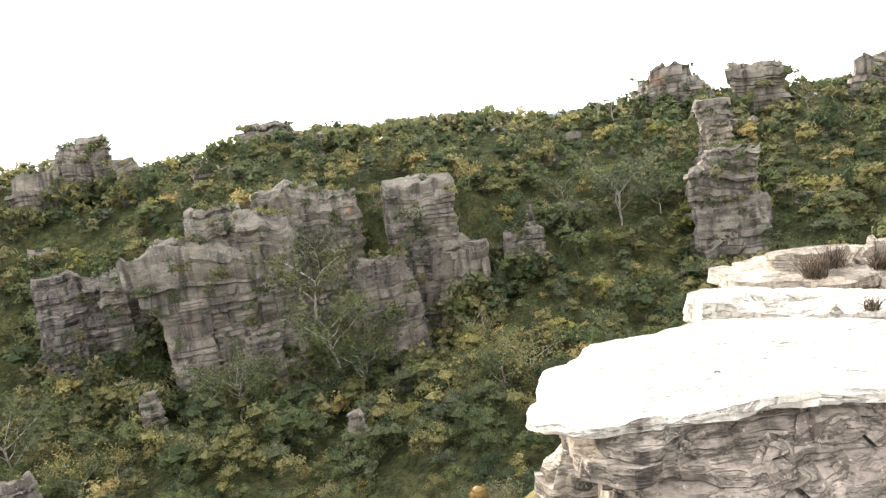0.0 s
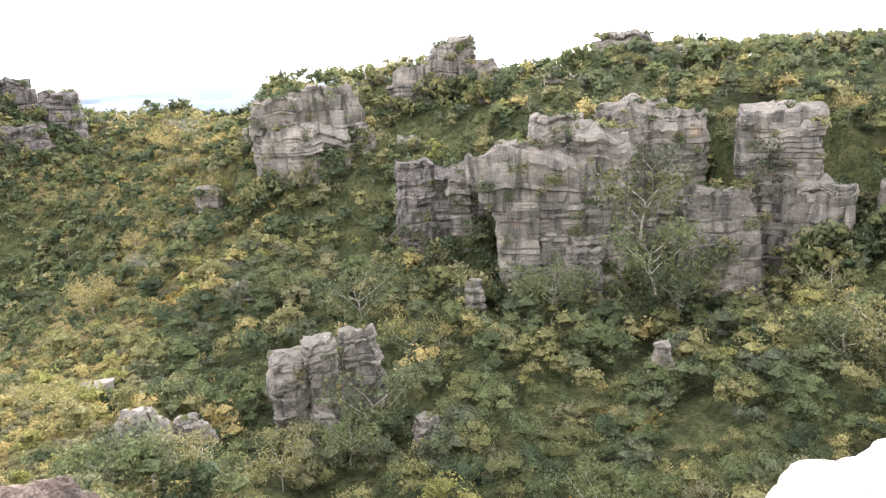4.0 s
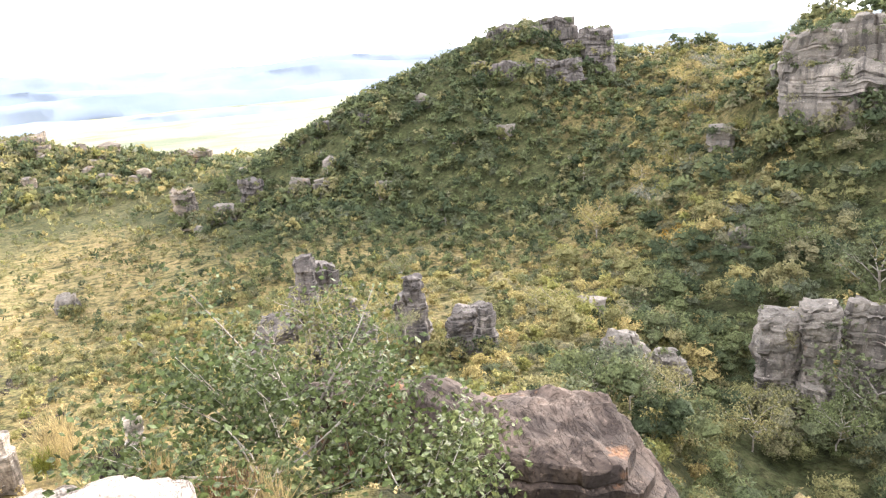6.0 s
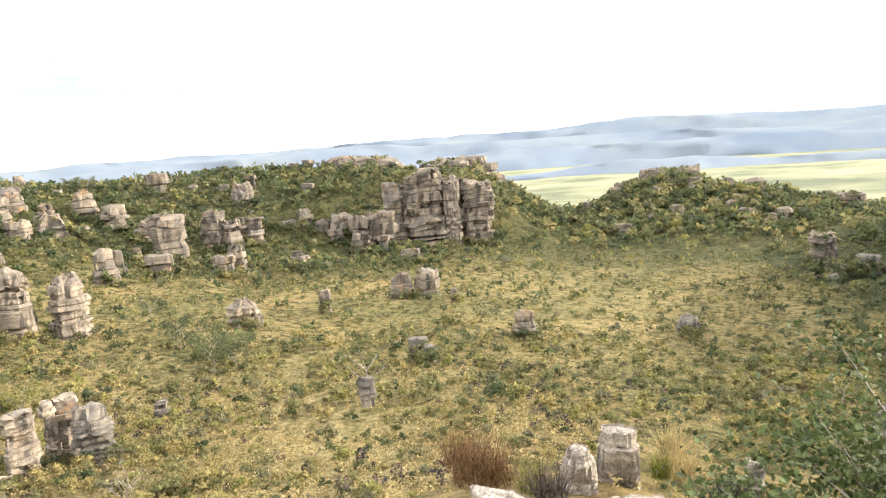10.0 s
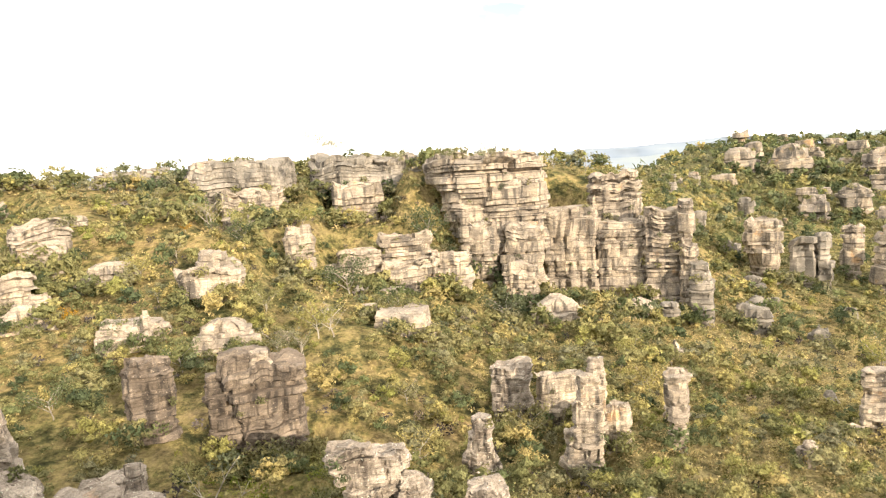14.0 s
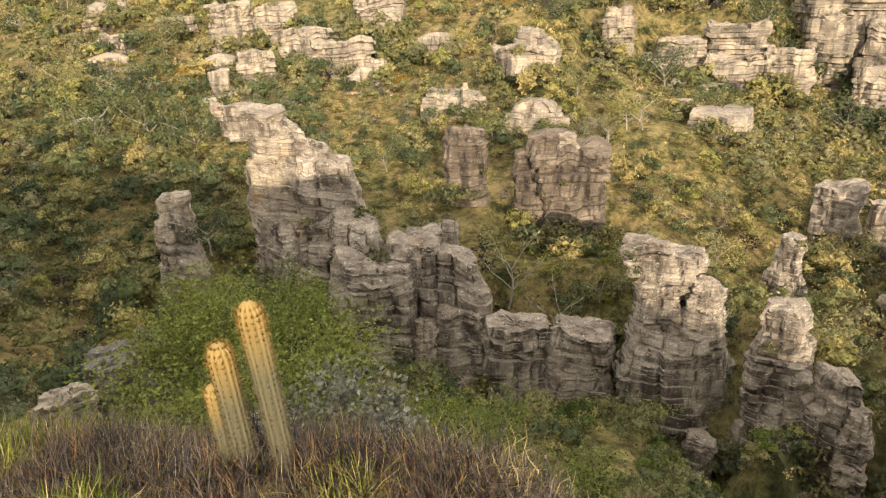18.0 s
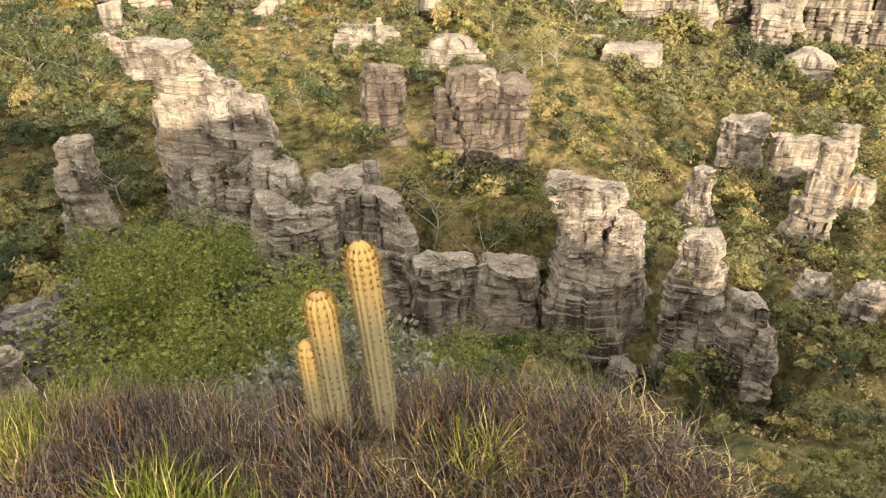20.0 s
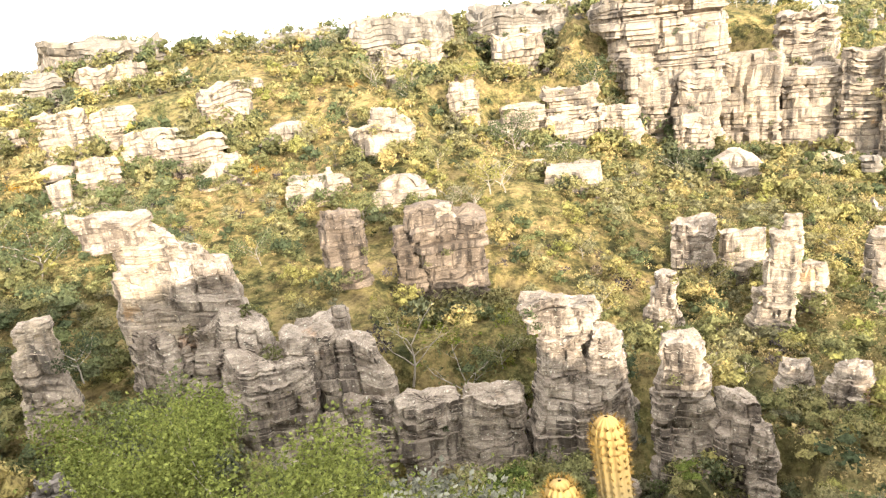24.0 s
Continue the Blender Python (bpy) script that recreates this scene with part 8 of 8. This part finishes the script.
# ---- plants of the ledge ----
def blade(foot, way, long_, wide, droop, curl, bends=3):
    """A narrow, bent blade, as a strip of triangles."""
    side = np.cross(way, (0, 0, 1.0))
    side /= np.linalg.norm(side) + 1e-9
    v, p, w = [], np.array(foot, float), np.array(way, float)
    for k in range(bends + 1):
        s = k / bends
        half = side * wide * (1 - s) ** 0.7 / 2
        v += [p - half, p + half]
        w = w + np.array((curl[k % 3] * 0.5, curl[(k + 1) % 3] * 0.5, -droop * 1.1 * s))
        w /= np.linalg.norm(w)
        p = p + w * long_ / bends
    f = []
    for k in range(bends):
        a = 2 * k
        f += [(a, a + 1, a + 3), (a, a + 3, a + 2)]
    return np.array(v), np.array(f)


def tuft(name, x, y, count, reach, spread, wide, droop, material, label, seed, z=None, parts=(), category="plant", upright=0.9, curly=0.35):
    g = np.random.default_rng(seed)
    z = float(ground_height(x, y)) if z is None else z
    top = new(name)
    top.location = (x, y, z - 0.03)
    top.empty_display_size = 0.2
    for part_name, share, mat in ((("foliage", 1.0, material),) + tuple(parts)):
        pieces = []
        for _ in range(int(count * share)):
            a, lean = g.uniform(0, 2 * np.pi), abs(g.normal(0, upright * 0.6))
            way = np.array((math.cos(a) * math.sin(lean), math.sin(a) * math.sin(lean), math.cos(lean)))
            rad = spread * math.sqrt(g.uniform(0, 1))
            q = g.uniform(0, 2 * np.pi)
            foot = np.array((math.cos(q) * rad, math.sin(q) * rad, 0.0))
            pieces.append(blade(foot, way, reach * g.uniform(0.55, 1.1), wide * g.uniform(0.6, 1.3), droop * g.uniform(0.3, 1.3), g.normal(0, curly, 3)))
        v, f = gather(pieces)
        link(part_name, v, f, mat, top)
    return tagged(top, label, category)


def cactus(x, y, tip, tall, thick, lean, seed, label, group="columnar cacti"):
    """A ribbed column with rows of golden spines and a woolly crown."""
    ribs, rings = 14, 30
    top = new("cactus")
    top.empty_display_size = 0.2
    top.location = (x, y, tip - tall)
    t = np.linspace(0, 2 * np.pi, ribs * 4, endpoint=False)
    s = np.linspace(0, 1, rings)
    s = 1 - (1 - s) ** 1.5
    r = thick / 2 * np.where(s > 0.93, np.sqrt(np.clip(1 - ((s - 0.93) / 0.07) ** 2, 0.01, 1)), 1.0) * (0.88 + 0.12 * s)
    lobe = 1 + 0.1 * np.cos(ribs * t)
    cx, cy = lean[0] * s ** 1.2, lean[1] * s ** 1.2
    v = np.stack([cx[:, None] + r[:, None] * lobe * np.cos(t), cy[:, None] + r[:, None] * lobe * np.sin(t), np.repeat(s[:, None] * tall, len(t), 1)], -1)
    f = grid_faces(rings, len(t))
    column = link("column", v, f, FLESH, top, "ribbed green column", smooth=True)
    g = np.random.default_rng(seed)
    pieces, crown = [], []
    for k in range(ribs):
        a = 2 * np.pi * k / ribs
        for z in np.arange(0.05, 0.995, 0.022 / tall * 1.0):
            rr = float(np.interp(z, s, r)) * 1.08
            p = np.array((lean[0] * z ** 1.2 + rr * math.cos(a), lean[1] * z ** 1.2 + rr * math.sin(a), z * tall))
            for _ in range(7 if z < 0.85 else 12):
                w = np.array((math.cos(a), math.sin(a), 0.2 + 1.0 * max(0, z - 0.8) * 5)) + g.normal(0, 0.55, 3)
                w /= np.linalg.norm(w)
                q = np.cross(w, g.normal(0, 1, 3))
                q *= 0.0015 / (np.linalg.norm(q) + 1e-9)
                long_ = thick * g.uniform(0.1, 0.2) * (1.4 if z > 0.9 else 1)
                (crown if z > 0.8 + g.uniform(-0.1, 0.1) else pieces).append((np.array([p - q, p + q, p + w * long_]), np.array([(0, 1, 2)])))
    sv, sf = gather(pieces)
    link("spine_cover", sv, sf, GREYSPINES, column, "fine grey spines in rows")
    sv, sf = gather(crown)
    link("spine_crown", sv, sf, SPINES, column, "woolly golden crown of spines")
    return tagged(top, label, "cactus", group)


cactus(-1.88, -1.9, -1.0, 0.95, 0.082, (0.02, -0.05), 5, "tall ribbed cactus column with golden crown above dry tufts")
cactus(-1.83, -2.04, -1.16, 0.8, 0.084, (0.02, -0.03), 6, "ribbed cactus column with golden crown among dry tufts")
cactus(-1.8, -2.1, -1.33, 0.6, 0.066, (0.0, -0.02), 7, "short young cactus with woolly golden crown")
cactus(2.93, 0.03, -1.97, 0.9, 0.085, (0.0, 0.0), 8, "golden-tipped cactus beneath the jutting slab")
cactus(4.74, -3.6, -1.2, 0.42, 0.08, (0.05, 0.03), 9, "green cactus column leaning over the pale ledge")
cactus(4.72, -3.99, -1.36, 0.3, 0.05, (0.0, 0.0), 10, "brown dried cactus stump on the pale ledge")

# dry tufts on the rim of the ledge
def rim_tufts():
    """Tufts crowd the rim from the grass to the slab."""
    g = random.Random(21)
    for k in range(96):
        y = -1.12 - 2.3 * k / 95 + g.uniform(-0.12, 0.12)
        x = (-1.5 if y < -1.75 else -1.78 + 0.25 * max(0.0, -1.4 - y)) - 0.85 * g.random()
        low = float(ground_height(x, y)) - 0.02
        reach = 0.2 if x > -1.75 else g.uniform(0.18, 0.3)
        tuft("dry_tuft", x, y, 330, reach, 0.15, 0.005, 0.6, TWIGS, "tangled tuft of dry grey-brown stems on the rim", 700 + k, z=low, parts=(("dead_foliage", 0.3, RUSTDRY if k % 4 else STRAW), ("green_foliage", 0.04, GRASS)), category="dry plant", upright=1.75, curly=0.95)


rim_tufts()
for k in range(30):
    x, y = -1.35 - 0.22 * (k % 6) - 0.06 * (k // 6 % 2), -3.35 - 0.22 * (k // 6) - 0.07 * (k % 2)
    tuft("grass_tuft" if k % 3 == 0 else "dry_tuft", x, y, 220, 0.24 + 0.02 * (k % 4), 0.14, 0.007, 0.6, GRASS if k % 3 == 0 else TWIGS, "grass tuft with long yellow-green blades on the rim" if k % 3 == 0 else "tangled tuft of dry grey-brown stems on the rim", 930 + k, parts=(("dead_foliage", 0.35, STRAW),), category="grass" if k % 3 == 0 else "dry plant", upright=1.5, curly=0.8)
for k in range(26):
    x, y = -2.02 - 0.13 * (k % 6), -0.78 - 0.16 * (k // 6) - 0.05 * (k % 2)
    tuft("dry_tuft", x, y, 260, 0.2 + 0.02 * (k % 4), 0.15, 0.0055, 0.6, TWIGS, "tangled tuft of dry grey-brown stems on the rim", 900 + k, parts=(("dead_foliage", 0.4, STRAW if k % 3 else RUSTDRY), ("green_foliage", 0.04, GRASS)), category="dry plant", upright=1.6, curly=0.9)
for k, (x, y, reach) in enumerate(((-1.62, -1.72, 0.3), (-1.75, -1.55, 0.34), (-1.58, -1.9, 0.3), (-1.85, -1.35, 0.3), (-1.9, -1.7, 0.34), (-1.8, -1.2, 0.24), (-1.7, -2.05, 0.32), (-1.5, -2.6, 0.3), (-1.62, -2.8, 0.32), (-1.45, -2.95, 0.3), (-1.7, -3.1, 0.3))):
    tuft("dry_tuft", x, y, 250, reach * 0.85, 0.15, 0.006, 0.55, TWIGS, "tangled tuft of dry stems and rusty dead blades on the rim", 850 + k, parts=(("dead_foliage", 0.5, RUSTDRY), ("green_foliage", 0.05, GRASS)), category="dry plant", upright=1.6, curly=0.85)
for k, (x, y, reach) in enumerate(((-1.33, -2.05, 0.27), (-1.3, -2.25, 0.27), (-1.38, -2.45, 0.25), (-1.5, -3.2, 0.3), (-1.68, -3.35, 0.28), (-2.3, -1.6, 0.3), (-1.82, -1.62, 0.22))):
    tuft("grass_tuft", x, y, 240, reach, 0.1, 0.009, 0.55, GRASS, "bright yellow-green grass tuft with long blades", 740 + k, parts=(("dry_foliage", 0.2, STRAW),), category="grass", upright=1.0)
for k, (x, y, z, reach) in enumerate(((-2.05, -0.55, -2.25, 0.3), (-2.2, -0.72, -2.35, 0.28), (-2.3, -0.4, -2.4, 0.3), (-2.45, -0.2, -2.5, 0.32), (-2.5, -0.6, -2.6, 0.28))):
    tuft("burnt_shrub", x, y, 150, reach, 0.12, 0.007, 0.0, CHAR, "dark leafless shrub of upright twigs", 760 + k, z=z, category="dry plant", upright=1.0)


def leafy_bush(x, y, z, tall, spread, count, size, material, label, seed, forks=9):
    """A bush of woody stems and many small rounded leaves."""
    (v, f), tips = limbs(seed, tall, spread, forks, 0.45)
    top = new("leafy_bush")
    top.location = (x, y, z)
    top.empty_display_size = 0.3
    link("branchwork", v, f, BARK, top, "pale woody stems", smooth=True)
    g = np.random.default_rng(seed)
    p = tips[g.integers(0, len(tips), count)] + g.normal(0, spread * 0.15, (count, 3)) * (1, 1, 0.75)
    u = g.normal(0, 1, (count, 3)) * (1, 1, 0.6) + (0, 0, 0.3)
    u /= np.linalg.norm(u, axis=1, keepdims=True)
    w = np.cross(u, g.normal(0, 1, (count, 3)))
    w /= np.linalg.norm(w, axis=1, keepdims=True)
    s = size * g.uniform(0.6, 1.25, count)[:, None]
    leaf = np.stack([p, p + u * s * 0.45 + w * s * 0.33, p + u * s, p + u * s * 0.45 - w * s * 0.33], 1).reshape(-1, 3)
    link("foliage", leaf, np.arange(len(leaf)).reshape(-1, 4), material, top, "small glossy oval leaves")
    return tagged(top, label, "bush")


leafy_bush(0.55, 4.95, -3.5, 1.35, 1.25, 4600, 0.068, GLOSSY, "leafy evergreen bush with glossy oval leaves on the ledge", 41, 12)
leafy_bush(1.15, 4.65, -3.45, 1.05, 0.9, 2800, 0.066, GLOSSY, "leafy evergreen bush beside the dark boulder", 42, 11)
leafy_bush(1.05, 5.9, -4.3, 2.6, 1.0, 3000, 0.062, GLOSSY, "taller open bush with bare pale branches", 43, 9)
leafy_bush(-0.9, 5.9, -3.7, 0.6, 0.8, 1500, 0.05, GLOSSY, "low leafy bush below a pale stone", 44, 9)
leafy_bush(1.2, 4.0, -3.0, 0.7, 0.7, 1300, 0.055, GLOSSY, "low end of the leafy bush", 45, 9)
leafy_bush(-3.2, -3.0, -3.6, 1.0, 0.6, 6500, 0.05, SILVER, "rounded grey-green shrub below the cactus rim", 46, 10)
leafy_bush(-5.1, -5.8, -6.6, 2.7, 1.6, 22000, 0.06, LUSH, "dense green shrub below the cactus rim", 47, 11)

leafy_bush(-6.8, -4.2, -8.4, 2.5, 1.6, 18000, 0.065, LUSH, "dense green shrub on the slope under the rim", 48, 11)
leafy_bush(-17.5, -17.9, -15.3, 4.2, 2.7, 14000, 0.13, LUSH, "broad green tree at the foot of the hooked rock", 50, 12)
leafy_bush(-8.5, -2.6, -10.2, 2.3, 1.5, 13000, 0.075, LUSH, "spreading green shrub in the gully", 49, 11)
leafy_bush(-9.5, -6.2, -10.6, 2.5, 1.6, 13000, 0.075, LUSH, "broad green shrub at the foot of the rim", 50, 11)

tuft("dry_tuft", 4.51, -2.63, 240, 0.22, 0.08, 0.007, 0.3, TWIGS, "bristly tuft growing between the pale rocks", 800, z=-1.45, category="dry plant", upright=1.1)
tuft("dry_tuft", 4.75, -2.90, 240, 0.22, 0.08, 0.007, 0.3, TWIGS, "bristly tuft growing between the pale rocks", 801, z=-1.45, category="dry plant", upright=1.1)
tuft("dry_tuft", 4.34, -3.02, 240, 0.22, 0.08, 0.007, 0.3, TWIGS, "bristly tuft growing between the pale rocks", 802, z=-1.40, category="dry plant", upright=1.1)
tuft("spiky_plant", 5.05, -3.62, 200, 0.24, 0.08, 0.007, 0.3, GRASS, "spiky yellow-green plant with a dry collar", 803, z=-1.35, category="dry plant", upright=1.1)
tuft("dry_tuft", 5.15, -3.68, 240, 0.16, 0.06, 0.007, 0.3, STRAW, "bristly tuft growing between the pale rocks", 804, z=-1.40, category="dry plant", upright=1.1)
tuft("dry_tuft", 5.02, -4.21, 240, 0.3, 0.10, 0.007, 0.3, TWIGS, "bristly tuft growing between the pale rocks", 805, z=-1.30, category="dry plant", upright=1.1)
tuft("dry_tuft", 4.78, -4.19, 240, 0.28, 0.10, 0.007, 0.3, TWIGS, "bristly tuft growing between the pale rocks", 806, z=-1.30, category="dry plant", upright=1.1)
tuft("spiky_plant", 3.43, -3.43, 220, 0.3, 0.10, 0.007, 0.3, GRASS, "spiky yellow-green plant with a dry collar", 807, z=-1.35, category="dry plant", upright=1.1)
tuft("spiky_plant", 3.34, -3.54, 220, 0.3, 0.10, 0.007, 0.3, GRASS, "spiky yellow-green plant with a dry collar", 808, z=-1.30, category="dry plant", upright=1.1)
tuft("dry_tuft", 3.58, -3.59, 240, 0.3, 0.10, 0.007, 0.3, TWIGS, "bristly tuft growing between the pale rocks", 809, z=-1.30, category="dry plant", upright=1.1)
tuft("dry_tuft", 3.38, -2.38, 90, 0.11, 0.04, 0.007, 0.3, TWIGS, "bristly tuft growing between the pale rocks", 810, z=-1.38, category="dry plant", upright=1.1)
tuft("dry_tuft", -1.33, 7.48, 240, 0.5, 0.17, 0.007, 0.3, STRAW, "bristly tuft growing between the pale rocks", 811, z=-3.60, category="dry plant", upright=1.1)
tuft("dry_tuft", -1.50, 7.39, 240, 0.3, 0.10, 0.007, 0.3, GRASS, "bristly tuft growing between the pale rocks", 812, z=-3.60, category="dry plant", upright=1.1)
tuft("dry_tuft", -2.68, 5.54, 240, 0.5, 0.17, 0.007, 0.3, RUSTDRY, "bristly tuft growing between the pale rocks", 813, z=-2.90, category="dry plant", upright=1.1)
tuft("dry_tuft", -2.50, 5.50, 240, 0.45, 0.16, 0.007, 0.3, RUSTDRY, "bristly tuft growing between the pale rocks", 814, z=-2.90, category="dry plant", upright=1.1)
tuft("dry_tuft", -3.02, 5.86, 240, 0.45, 0.16, 0.007, 0.3, RUSTDRY, "bristly tuft growing between the pale rocks", 815, z=-3.00, category="dry plant", upright=1.1)
tuft("dry_tuft", -1.85, 5.04, 240, 0.4, 0.14, 0.007, 0.3, TWIGS, "bristly tuft growing between the pale rocks", 816, z=-2.70, category="dry plant", upright=1.1)
tuft("dry_tuft", 0.13, 4.25, 240, 0.4, 0.14, 0.007, 0.3, RUSTDRY, "bristly tuft growing between the pale rocks", 817, z=-2.60, category="dry plant", upright=1.1)
tuft("dry_tuft", 0.33, 4.08, 240, 0.4, 0.14, 0.007, 0.3, STRAW, "bristly tuft growing between the pale rocks", 818, z=-2.60, category="dry plant", upright=1.1)
tuft("dry_tuft", -0.67, 5.70, 240, 0.35, 0.12, 0.007, 0.3, TWIGS, "bristly tuft growing between the pale rocks", 819, z=-2.90, category="dry plant", upright=1.1)
tuft("dry_tuft", -0.28, 4.83, 240, 0.3, 0.10, 0.007, 0.3, STRAW, "bristly tuft growing between the pale rocks", 820, z=-2.60, category="dry plant", upright=1.1)
tuft("dry_tuft", 1.17, 4.94, 240, 0.5, 0.17, 0.007, 0.3, STRAW, "bristly tuft growing between the pale rocks", 821, z=-3.20, category="dry plant", upright=1.1)
tuft("dry_tuft", 2.04, 6.04, 240, 0.4, 0.14, 0.007, 0.3, STRAW, "bristly tuft growing between the pale rocks", 822, z=-3.80, category="dry plant", upright=1.1)
tuft("dry_tuft", -2.74, 5.88, 240, 0.45, 0.16, 0.007, 0.3, RUSTDRY, "bristly tuft growing between the pale rocks", 823, z=-3.20, category="dry plant", upright=1.1)
tuft("dry_tuft", -3.17, 6.25, 240, 0.45, 0.16, 0.007, 0.3, RUSTDRY, "bristly tuft growing between the pale rocks", 824, z=-3.40, category="dry plant", upright=1.1)
tuft("dry_tuft", -1.52, 8.15, 240, 0.45, 0.16, 0.007, 0.3, STRAW, "bristly tuft growing between the pale rocks", 825, z=-3.70, category="dry plant", upright=1.1)
tuft("dry_tuft", -2.25, 5.65, 240, 0.35, 0.12, 0.007, 0.3, GRASS, "bristly tuft growing between the pale rocks", 826, z=-3.00, category="dry plant", upright=1.1)
